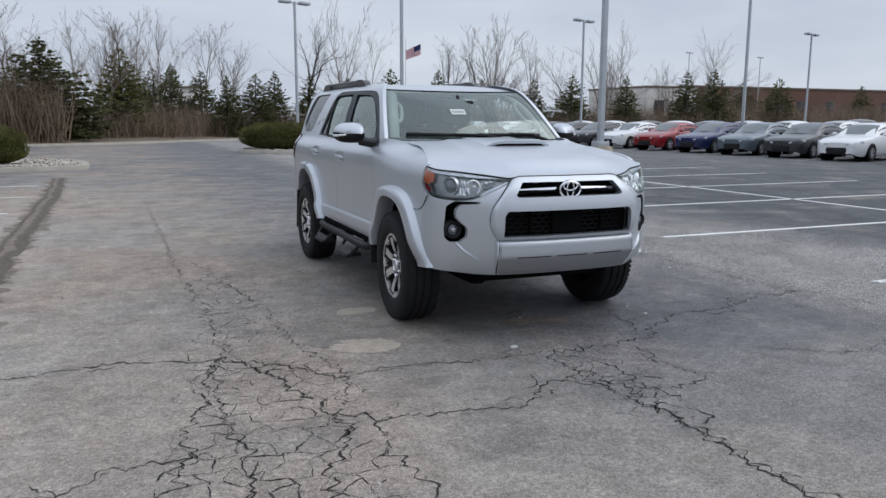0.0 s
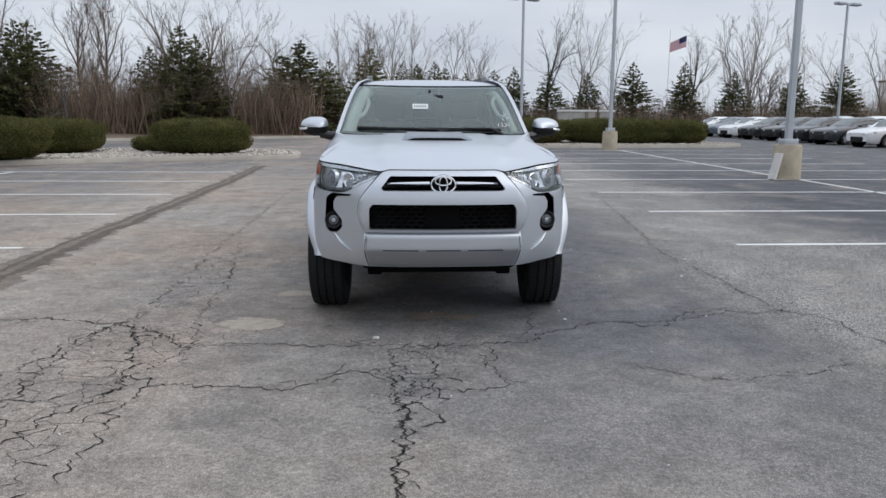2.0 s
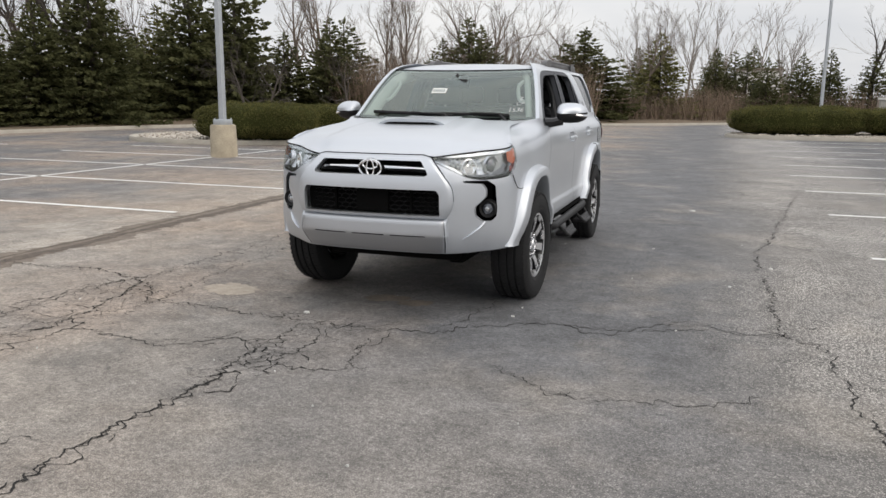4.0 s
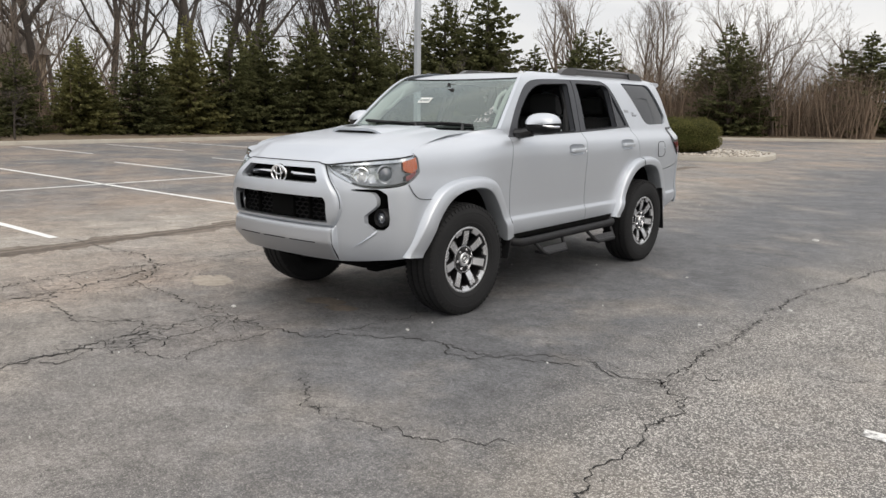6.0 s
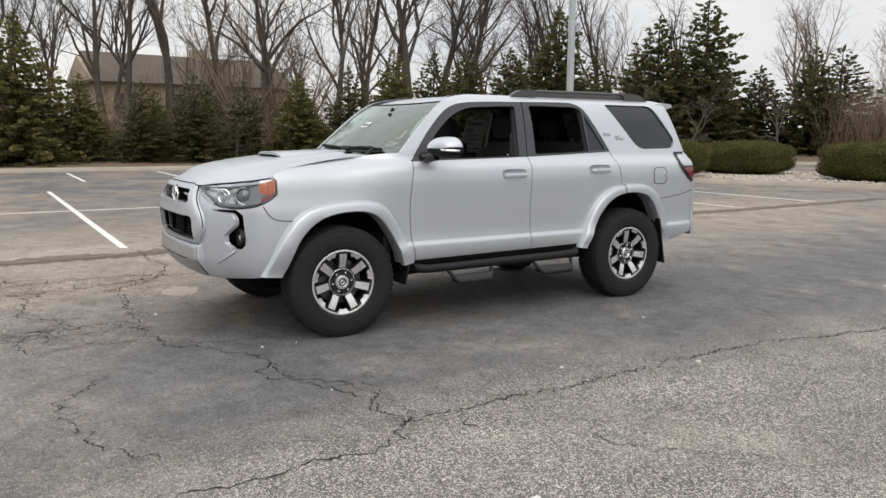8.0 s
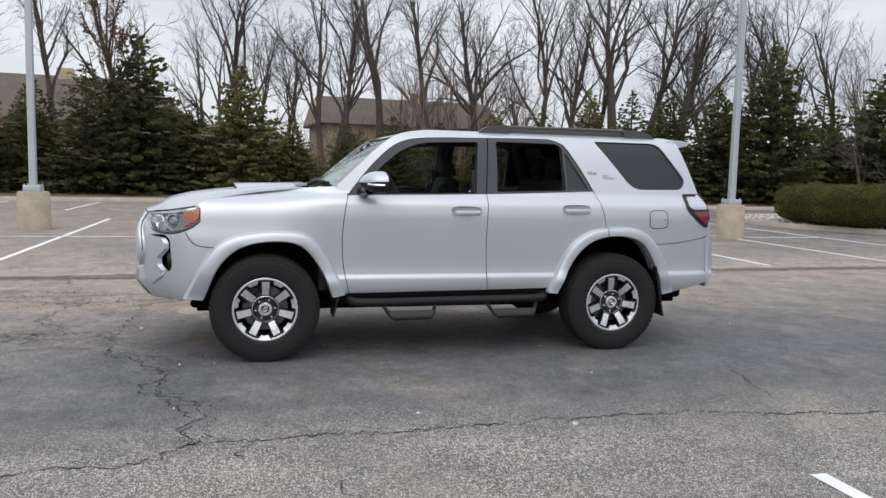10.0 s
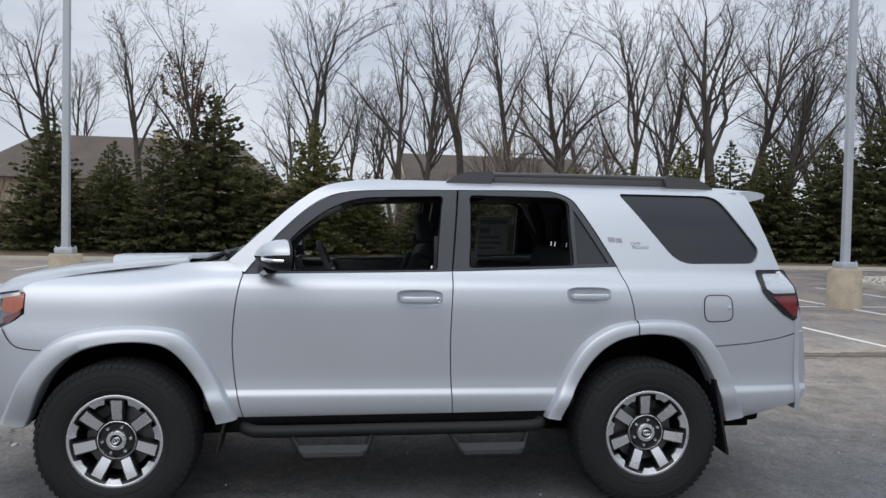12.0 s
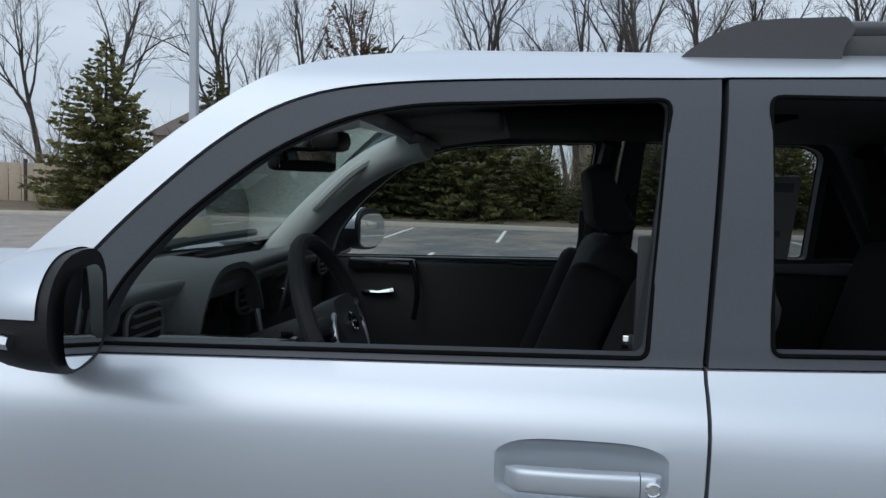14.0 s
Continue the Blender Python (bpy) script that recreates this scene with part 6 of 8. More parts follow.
def suv_wheels(car):
    prof = [(-.11, .235), (-.125, .255), (-.132, .30), (-.130, .34), (-.120, .372), (-.108, .388), (-.095, .393)]
    prof += [(-.062, .396), (-.060, .386), (-.050, .386), (-.048, .397), (-.004, .398), (-.002, .387), (.008, .387), (.010, .398), (.048, .397), (.050, .386), (.060, .386), (.062, .396)]
    prof += [(.095, .393), (.108, .388), (.120, .372), (.130, .34), (.132, .30), (.125, .255), (.11, .235), (.09, .222), (-.09, .222), (-.11, .235)]
    tyre_v, tyre_f = lathe(prof, 96, "x")
    blocks = []
    for i in range(64):
        a = 2 * math.pi * i / 64
        for x0, x1, sk in ((-.108, -.066, .02), (.066, .108, -.02), (-.044, -.006, .012), (.012, .044, -.012)):
            vv = []
            for x, da in ((x0, -.030), (x1, -.030 + sk), (x1, .030 + sk), (x0, .030)):
                edge = .004 * (abs(x) > .1) + (.006 if abs(x) > .105 else 0)
                for r in (.388, .4015 - edge):
                    vv.append((x, r * math.cos(a + da), r * math.sin(a + da)))
            blocks.append((vv, [(1, 3, 5, 7), (0, 1, 7, 6), (2, 4, 5, 3), (0, 2, 3, 1), (4, 6, 7, 5)]))
    lugs = []
    for i in range(64):
        a = 2 * math.pi * i / 64
        for sx in (1, -1):
            vv = []
            for x, r in ((.1215 * sx, .369), (.112 * sx, .390)):
                for da in (-.026, .026):
                    for o in (0, .0045):
                        vv.append(((x + o * sx), (r + o * .5) * math.cos(a + da), (r + o * .5) * math.sin(a + da)))
            lugs.append((vv, [(1, 3, 7, 5), (0, 1, 5, 4), (2, 6, 7, 3), (0, 2, 3, 1), (4, 5, 7, 6)]))
    # raised rings and unreadable raised marks on the sidewall
    for sx in (1, -1):
        for r0, xr in ((.338, .1303), (.268, .1275)):
            lugs.append(lathe([(xr * sx, r0 - .004), ((xr + .0012) * sx, r0 - .0015), ((xr + .0012) * sx, r0 + .0015), (xr * sx, r0 + .004)], 64, "x"))
        for a0, count in ((.5, 7), (3.6, 9)):
            for i in range(count):
                a = a0 + i * .085
                wide = .024 if i % 3 else .030
                vv = [((.1305 + o) * sx, r * math.cos(a + da), r * math.sin(a + da)) for r in (.290, .318) for da in (-wide, wide) for o in (0, .0012)]
                lugs.append((vv, [(1, 3, 7, 5), (0, 1, 5, 4), (2, 6, 7, 3), (0, 2, 3, 1), (4, 5, 7, 6)]))
    tyre = solid_mesh("tyre", *join((tyre_v, tyre_f), *blocks, *lugs), 30)
    rim_v, rim_f = lathe([(-.10, .215), (.055, .212), (.088, .218), (.100, .230), (.108, .232), (.110, .226), (.104, .214), (.090, .206), (.04, .195), (-.08, .190), (-.10, .215)], 72, "x")
    barrel = smooth_mesh("rim", rim_v, rim_f)
    lip = smooth_mesh("lip", *lathe([(.104, .2375), (.1105, .2368), (.1118, .2340), (.1118, .2235), (.1105, .2215), (.100, .2205)], 72, "x"))
    hub = smooth_mesh("hub", *lathe([(.03, .085), (.068, .085), (.074, .080), (.074, .0005)], 40, "x"))
    # one spoke: broad machined face, dark sides
    def spoke(face):
        wi, wo = (.0235, .0275) if face else (.028, .036)
        x0, x1 = (.0785, .1020) if face else (.075, .0985)
        r0, r1 = (.096, .205) if face else (.080, .212)
        mid = (x0 * .4 + x1 * .6 + .002, (wi + wo) / 2, (r0 + r1) / 2)
        top = [Vector(p) for p in ((x0, -wi, r0), (x0, wi, r0), (mid[0], mid[1], mid[2]), (x1, wo, r1), (x1, -wo, r1), (mid[0], -mid[1], mid[2]))]
        return thick(top, [(0, 1, 2, 5), (5, 2, 3, 4)], (-.005 if face else -.045, 0, 0))
    sp_dark, sp_face = [], []
    lip_teeth = []
    for i in range(7):
        m = Matrix.Rotation(2 * math.pi * i / 7 + .22, 4, "X")
        sp_dark.append(moved(spoke(False), m))
        sp_face.append(solid_mesh("spoke", *moved(spoke(True), m), 30))
        m2 = Matrix.Rotation(2 * math.pi * (i + .5) / 7 + .22, 4, "X")

        def tooth_at(u, t):
            r = .196 + .028 * t - .004 * abs(u) * (1 - t)
            w = (.026 + .018 * t) * u
            a = w / r
            return Vector((.1020 + .0085 * t, r * math.sin(a), r * math.cos(a)))
        lip_teeth.append(moved(thick(*sheet(tooth_at, steps(-1, 1, 6), [0, .5, 1]), (-.014, 0, 0)), m2))
    darks = solid_mesh("spoke_sides", *join(*sp_dark), 30)
    teeth = [solid_mesh("teeth", *tooth, 30) for tooth in lip_teeth]
    cap = smooth_mesh("cap", *lathe([(.070, .030), (.088, .030), (.091, .026), (.090, .0005)], 32, "x"))
    capring = smooth_mesh("capring", *lathe([(.070, .050), (.088, .0495), (.094, .045), (.095, .032), (.090, .028)], 40, "x"))
    hubring = smooth_mesh("hubring", *lathe([(.070, .099), (.0795, .0970), (.0805, .0945), (.077, .0920), (.070, .091)], 48, "x"))
    oval = smooth_mesh("oval", *join(tube([(.092, .019 * math.cos(a), .014 * math.sin(a)) for a in steps(0, 2 * math.pi, 20)], .0026, 6, False), tube([(.092, .007 * math.cos(a), .013 * math.sin(a)) for a in steps(0, 2 * math.pi, 16)], .0024, 6, False)))
    nut = smooth_mesh("nut", *lathe([(.070, .0115), (.092, .0105), (.096, .007), (.096, .0005)], 6, "x"))
    disc = smooth_mesh("disc", *lathe([(-.005, .06), (-.005, .165), (.02, .165), (.02, .09), (.03, .085), (.03, .02)], 48, "x"))
    caliper = box(-.04, .045, -.10, .06, .115, .185, .015)
    cal = bpy.data.meshes.new("caliper")
    caliper.to_mesh(cal)
    caliper.free()
    back = smooth_mesh("back", *lathe([(-.09, .195), (-.09, .02)], 40, "x"))
    rng = random.Random(2)
    for s in (1, -1):
        for y in (-1.3945, 1.3945):
            wheel = new("wheel")
            wheel.parent = car
            steer = -6 if y < 0 else 0
            spin = {(1, -1): 37.7, (1, 1): -8}.get((s, 1 if y > 0 else -1), rng.uniform(0, 50))
            wheel.matrix_basis = pose(s * .806, y, .393, 0, 0, steer * 0.35) @ (Matrix.Identity(4) if s > 0 else Matrix.Rotation(math.pi, 4, "Z")) @ pose(0, 0, 0, spin)
            wheel["label"] = "seven-spoke machined and dark alloy wheel with all-terrain tyre"
            part("tyre", tyre, M["rubber"], wheel, "black all-terrain tyre")
            part("rim", barrel, M["alloy_dark"], wheel)
            part("rim_back", back, M["under"], wheel)
            part("rim_lip", lip, M["alloy"], wheel, "machined rim edge")
            for tooth in teeth:
                part("rim_tooth", tooth, M["alloy"], wheel)
            part("hub", hub, M["alloy_dark"], wheel)
            part("spoke_sides", darks, M["alloy_dark"], wheel)
            for sf in sp_face:
                part("spoke", sf, M["alloy"], wheel)
            part("hub_cap", cap, M["gloss_black"], wheel)
            part("cap_ring", capring, M["alloy"], wheel)
            part("hub_ring", hubring, M["alloy"], wheel)
            part("cap_badge", oval, M["alloy"], wheel)
            for i in range(6):
                o = part("lug_nut", nut, M["chrome"], wheel)
                o.matrix_basis = Matrix.Rotation(2 * math.pi * i / 6, 4, "X") @ Matrix.Translation((-.006, 0, .070))
            part("brake_disc", disc, M["disc"], wheel)
            part("brake_caliper", cal, M["alloy_dark"], wheel)


def suv_cabin(car, doors):
    """What is seen of the inside through the glass and the lowered windows."""
    bm = bmesh.new()
    add_box(bm, -.74, .74, -.95, 2.15, .50, .56, 0.02)
    part("cabin_floor", bm, M["trim_in"], car)
    hv, hf = sheet(lambda x, y: Vector((x, y, 1.712 - 0.03 * (abs(x) / .6)**3 - 0.05 * smoothstep(.0, -.35, y))), steps(-.60, .60, 12), steps(-.33, 2.0, 14))
    part("headliner", solid_mesh("headliner", *thick(hv, hf, (0, 0, .015))), M["headliner"], car, "dark cloth headliner")
    part("firewall", box(-.76, .76, -1.0, -.93, .5, 1.20, .02), M["trim_in"], car)
    for s in (1, -1):
        o = doors[0] if s > 0 else doors[1]
        part("door_trim", box(min(s * .735, s * .80), max(s * .735, s * .80), -.74, .26, .55, 1.25, .02), M["trim_in"], o, "dark cabin door trim")
        part("armrest", box(min(s * .66, s * .75), max(s * .66, s * .75), -.35, .22, .86, .93, .02), M["trim_in"], o)
        part("switch_panel", box(min(s * .70, s * .745), max(s * .70, s * .745), -.57, -.33, 1.215, 1.258, .01), M["gloss_black"], o, "black door top panel")
        part("inner_handle", smooth_mesh("handle", *tube([(s * .728, -.52, 1.135), (s * .715, -.46, 1.135), (s * .728, -.41, 1.14)], [.010, .010, .018], 8)), M["chrome"], o, "chrome inner door handle")
        part("waist_strip", smooth_mesh("strip", *tube([(s * (side_x(y, 1.27) - .035), y, BELT(y) + .004) for y in steps(-.58, .20, 8)], .004, 6)), M["trim_pale"], o, "pale strip along the window sill")
        part("door_pull", smooth_mesh("pull", *tube(spline([(s * .70, -.345, 1.255), (s * .685, -.325, 1.20), (s * .682, -.318, 1.13), (s * .70, -.33, 1.05)], 4), .010, 8)), M["gloss_black"], o)
        part("rear_trim", box(min(s * .735, s * .79), max(s * .735, s * .79), .33, 2.1, .985, 1.255, .02), M["trim_in"], car)
        part("rear_trim", box(min(s * .735, s * .79), max(s * .735, s * .79), .33, .84, .55, .98, .02), M["trim_in"], car)
        pil = [(s * .715, -.85, 1.240), (s * .672, -.725, 1.375), (s * .622, -.555, 1.525), (s * .578, -.41, 1.612), (s * .53, -.28, 1.652)]
        part("pillar_trim", smooth_mesh("pillar", *tube(spline(pil, 5), .028 if s > 0 else .052, 12)), M["trim_pale"], car, "pale grey windscreen pillar trim")
        grab = [(s * .64, -.665, 1.43), (s * .575, -.645, 1.445), (s * .535, -.535, 1.545), (s * .56, -.47, 1.595)]
        part("grab_handle", smooth_mesh("grab", *tube(spline(grab, 5), .016, 8)), M["trim_pale"], car, "pale grey grab handle")
        part("center_pillar", smooth_mesh("pillar", *tube([(s * .72, .245, 1.2), (s * .66, .285, 1.5), (s * .59, .315, 1.67)], .032, 8)), M["trim_in"], car)
        part("rear_pillar", smooth_mesh("pillar", *tube([(s * .70, 1.27, 1.2), (s * .60, 1.14, 1.55), (s * .54, 1.08, 1.66)], .045, 8)), M["trim_in"], car)
        belt = part("seat_belt", box(min(s * .672, s * .680), max(s * .672, s * .680), .225, .272, .9, 1.45, .003), M["trim_in"], car)
        part("belt_buckle", box(min(s * .662, s * .676), max(s * .662, s * .676), .208, .228, 1.245, 1.285, .003), M["chrome"], belt, "bright belt tongue")
    def dash_at(x, t):
        edge = -.60 - .065 * smoothstep(.30, .66, abs(x))
        u = min(1, t / .86)
        roll = max(0, t - .86) / .14
        y = -.99 + .05 * (x / .7)**2 + (edge + .99 - .05 * (x / .7)**2) * u + .012 * math.sin(roll * 2.4)
        top = 1.334 - .030 * (abs(x) / .72)**2
        return Vector((x, y, 1.262 - .03 * (abs(x) / .75)**3 + (top - 1.262 + .03 * (abs(x) / .75)**3) * smoothstep(-.25, 1.1, u) - .030 * roll * roll))
    dv, df = sheet(dash_at, steps(-.745, .745, 48), steps(0, 1, 36))
    dash = part("dashboard", smooth_mesh("dash", *thick(dv, df, (0, 0, -.022))), M["dash"], car, "dark grey dashboard")
    part("dash_lower", box(-.74, .74, -.93, -.66, .72, 1.22, .05), M["trim_in"], dash)
    part("dash_face", box(-.735, .735, -.72, -.662, .98, 1.285, .02), M["trim_in"], dash)
    part("cluster_face", box(.23, .51, -.70, -.652, 1.08, 1.300, .02), M["gloss_black"], dash, "black instrument cluster")
    part("center_console", box(-.13, .13, -.68, .55, .55, .88, .04), M["trim_in"], dash)
    part("console_panel", box(-.17, .17, -.70, -.605, .85, 1.305, .02), M["black"], dash)
    for x in (-.172, .172):
        part("console_edge", smooth_mesh("edge", *tube([(x, -.615, 1.31), (x, -.600, 1.26), (x * .95, -.575, 1.10), (x * .85, -.55, .92)], .007, 8)), M["silver_trim"], dash, "satin silver console edge")
    part("touch_screen", box(-.13, .13, -.608, -.599, 1.17, 1.285, .004), M["gloss_black"], dash, "dark touch screen")
    for z in (1.01, 1.06, 1.11):
        for x in (-.09, -.03, .03, .09):
            part("button", box(x - .02, x + .02, -.604, -.592, z - .012, z + .012, .003), M["silver_trim"], dash)
    for x in (.635, -.635, .19, -.19):
        yb = -.640 + .03 * (abs(x) < .3)
        ring = [(x + p, 1.248 + q) for p, q in super_ring(.068, .043, 28, .7)]
        vent = part("air_vent", prism(ring, "y", yb - .035, yb), M["gloss_black"], dash, "black air vent with four slats")
        edge = [(px, yb, pz) for px, pz in ring]
        part("vent_rim", smooth_mesh("rim", *tube(edge + edge[:2], .005, 6, False)), M["dash"], vent)
        for k in range(4):
            part("vent_slat", box(x - .052, x + .052, yb, yb + .010, 1.220 + k * .018, 1.2245 + k * .018, .001), M["dash"], vent)
    hood_v, hood_f = sheet(lambda u, t: Vector((.37 + .185 * u, -.735 + .165 * t, 1.235 + .115 * (1 - abs(u)**3.2) - .006 * t)), steps(-1, 1, 24), steps(0, 1, 5))
    part("cluster_hood", solid_mesh("cluster_hood", *thick(hood_v, hood_f, (0, 0, -.014))), M["dash"], dash, "arched hood over the instruments")
    for x in (.29, .45):
        part("gauge", smooth_mesh("gauge", *moved(lathe([(0, .046), (.008, .046), (.008, .042), (.002, .040), (.002, .0005)], 28, "y"), Matrix.Translation((x, -.655, 1.245)))), M["black"], dash, "round gauge")
    for s in (1, -1):
        part("sun_visor", box(min(s * .10, s * .50), max(s * .10, s * .50), -.01, .012, -.075, .075, .01, 3, pose(0, -.30, 1.662, 72)), M["headliner"], car, "folded grey sun visor")
    part("overhead_console", box(-.12, .12, -.34, -.02, 1.66, 1.70, .015, 3), M["headliner"], car, "grey overhead console")
    part("roof_hatch_edge", box(-.42, .42, -.01, .55, 1.668, 1.676, .003), M["under"], car, "dark edge of the closed roof hatch")
    # steering wheel
    m = pose(.37, -.343, 1.221, 23.5, 0, 0)
    rim = [(.19 * math.cos(a), 0, .19 * math.sin(a)) for a in steps(0, 2 * math.pi, 40)]
    st = part("steering_wheel", smooth_mesh("wheel_rim", *moved(tube(rim, .0175, 10, False), m)), M["seat"], car, "black leather steering wheel")
    hubm = prism(rounded([(-.075, .055), (.075, .055), (.088, .01), (.055, -.085), (-.055, -.085), (-.088, .01)], .03), "y", -.03, .028)
    hubm.transform(m)
    part("wheel_hub", hubm, M["trim_in"], st)
    for a in (0.12, math.pi - 0.12, -math.pi / 2 - .35, -math.pi / 2 + .35):
        part("wheel_spoke", smooth_mesh("spoke", *moved(tube([(.06 * math.cos(a), .0, .06 * math.sin(a)), (.185 * math.cos(a), 0, .185 * math.sin(a))], [.026, .015], 12), m)), M["trim_in"], st)
    for sx in (1, -1):
        part("spoke_trim", smooth_mesh("trim", *moved(tube(spline([(sx * .075, .022, .03), (sx * .105, .022, .012), (sx * .12, .018, -.03), (sx * .075, .02, -.08)], 4), .006, 8), m)), M["silver_trim"], st, "satin silver spoke trim")
        for k in range(3):
            pad = box(sx * .118 - .011, sx * .118 + .011, .010, .022, -.004 + .016 * k - .016, .008 + .016 * k - .016, .003)
            bmesh.ops.transform(pad, matrix=m, verts=pad.verts)
            part("wheel_button", pad, M["black"], st)
    part("wheel_badge", smooth_mesh("badge", *moved(join(tube([(.026 * math.cos(a), .031, -.005 + .018 * math.sin(a)) for a in steps(0, 2 * math.pi, 24)], .0042, 6, False), tube([(.009 * math.cos(a), .031, -.005 + .016 * math.sin(a)) for a in steps(0, 2 * math.pi, 18)], .0035, 6, False), tube([(.018 * math.cos(a), .031, .004 + .008 * math.sin(a)) for a in steps(0, 2 * math.pi, 18)], .0035, 6, False)), m)), M["chrome"], st, "chrome oval badge")
    part("steering_column", smooth_mesh("column", *tube([(.37, -.68, 1.08), (.37, -.37, 1.205)], .05, 12)), M["trim_in"], st)
    part("stalk", smooth_mesh("stalk", *tube([(.40, -.44, 1.20), (.55, -.42, 1.23)], .009, 8)), M["black"], st)
    rv = part("rear_view_mirror", box(-.125, .125, -.018, .018, -.034, .034, .016, 3, pose(-.01, -.535, 1.580, 0, 0, -24)), M["black"], car, "black inside mirror")
    part("mirror_face", box(-.112, .112, .0185, .0195, -.026, .026, 0, 1, pose(-.01, -.535, 1.580, 0, 0, -24)), M["mirror"], rv, "mirror glass")
    part("mirror_stem", smooth_mesh("stem", *tube([(-.01, -.535, 1.60), (-.01, -.50, 1.655)], .012, 8)), M["black"], rv)
    # seats
    def seat(x, y, w=.25, back=.70):
        o = part("seat_base", box(x - w, x + w, y - .28, y + .22, .62, .84, .06, 3), M["seat"], car, "black cloth seat")
        m2 = Matrix.Translation((x, y + .20, .80)) @ pose(0, 0, 0, -21)
        part("seat_back", box(-w, w, -.06, .08, 0, back - .08, .055, 3, m2), M["seat"], o)
        for s in (1, -1):
            part("bolster", box(s * w - .05, s * w + .03, -.10, .06, .05, back - .16, .04, 3, m2), M["seat"], o)
            part("headrest_post", smooth_mesh("post", *moved(tube([(s * .06, .01, back - .1), (s * .06, .0, back + .06)], .007, 6), m2)), M["black"], o)
        dy = y + .12
        side = [(.205, 1.572), (.243, 1.600), (.275, 1.585), (.365, 1.420), (.345, 1.392), (.284, 1.389), (.225, 1.418)]
        ring = rounded([(p[0] + dy, p[1]) for p in side], .02)
        cy, cz = dy + .28, 1.48
        hv3, hf3 = sheet(lambda u, i: Vector((x + .135 * u, cy + (ring[int(i)].x - cy) * (1 - .22 * abs(u)**4), cz + (ring[int(i)].y - cz) * (1 - .16 * abs(u)**4))), steps(-1, 1, 12), list(range(len(ring))) + [0])
        n3 = len(ring) + 1
        part("headrest", solid_mesh("headrest", hv3, hf3 + [tuple(range(n3 - 1)), tuple(12 * n3 + i for i in reversed(range(n3 - 1)))], 50), M["seat"], o)
        return o
    seat(.37, .012)
    seat(-.37, -.12)
    bm = bmesh.new()
    add_box(bm, -.49, .49, .60, 1.08, .62, .86, .05, 3)
    bench = part("rear_bench", bm, M["seat"], car, "black cloth rear bench")
    part("bench_back", box(-.66, .66, -.07, .07, .12, .56, .05, 3, Matrix.Translation((0, 1.03, .84)) @ pose(0, 0, 0, -16)), M["seat"], bench)
    for x in (-.40, 0, .40):
        part("headrest", box(x - .12, x + .12, 1.16, 1.26, 1.41, 1.58, .04, 3), M["seat"], bench)
        for dx in (-.05, .05):
            part("headrest_post", smooth_mesh("post", *tube([(x + dx, 1.19, 1.34), (x + dx, 1.20, 1.43)], .006, 6)), M["chrome"], bench, "bright headrest post")
    bm = bmesh.new()
    add_box(bm, -.49, .49, 1.40, 2.12, .56, .97, .03)
    add_box(bm, -.70, .70, 1.40, 2.12, .96, 1.0, .01)
    part("cargo_floor", bm, M["trim_in"], car)
    # window sticker inside the far rear pane
    def sheet_on_pane(y0, y1, z0, z1, gap):
        return smooth_mesh("sheet", *sheet(lambda y, z: Vector((-side_x(y, z) + gap, y, z)), steps(y0, y1, 3), steps(z0, z1, 6)))
    sk = part("window_sticker", sheet_on_pane(.70, .94, 1.30, 1.58, .026), M["sticker"], car, "large white price sheet behind the rear window")
    for y0, y1, z0, z1 in ((.72, .84, 1.34, 1.36), (.72, .90, 1.38, 1.40), (.72, .88, 1.42, 1.44), (.72, .80, 1.46, 1.50), (.72, .92, 1.53, 1.56)):
        part("sticker_print", sheet_on_pane(y0, y1, z0, z1, .029), M["print"], sk)


suv()


# ---- lamp posts ----
def lamp_post(x, y, height, heads, turn=90, footing=True):
    group = "lamp posts of the car park"
    post = thing("lamp_post", "grey square steel lamp post on a stained concrete footing" if footing else "tall grey steel lamp post with two flat heads", "lamp post", group, m=pose(x, y, 0, 0, 0, turn))
    z0 = 0.0
    if footing:
        part("footing", smooth_mesh("footing", *lathe([(0, .335), (.76, .315), (.80, .295), (.80, .001)], 40, "z"), 40), M["footing"], post, "stained round concrete footing")
        z0 = .80
        part("base_cover", box(-.17, .17, -.17, .17, .795, .93, .015), M["galv"], post)
        for sx in (-1, 1):
            for sy in (-1, 1):
                part("bolt", smooth_mesh("bolt", *moved(lathe([(0, .018), (.03, .018), (.03, .001)], 6, "z"), Matrix.Translation((sx * .14, sy * .14, .93)))), M["galv"], post)
    r = .072
    v = [(-r, -r), (r, -r), (r, r), (-r, r)]
    col = rounded(v, .02, 3)
    n = len(col)
    verts = [(p.x, p.y, z0) for p in col] + [(p.x * .8, p.y * .8, height) for p in col]
    part("pole", smooth_mesh("pole", verts, [(i, (i + 1) % n, (i + 1) % n + n, i + n) for i in range(n)] + [tuple(range(n, 2 * n))]), M["galv"], post)
    for s in ((1, -1) if heads else ()):
        arm = part("arm", smooth_mesh("arm", *tube([(0, 0, height - .1), (s * .35, 0, height - .06)], .03, 8)), M["galv"], post)
        part("lamp_head", box(min(s * .3, s * 1.0), max(s * .3, s * 1.0), -.2, .2, height - .14, height + .04, .05, 3), M["galv"], post, "flat grey lamp head")
    return post


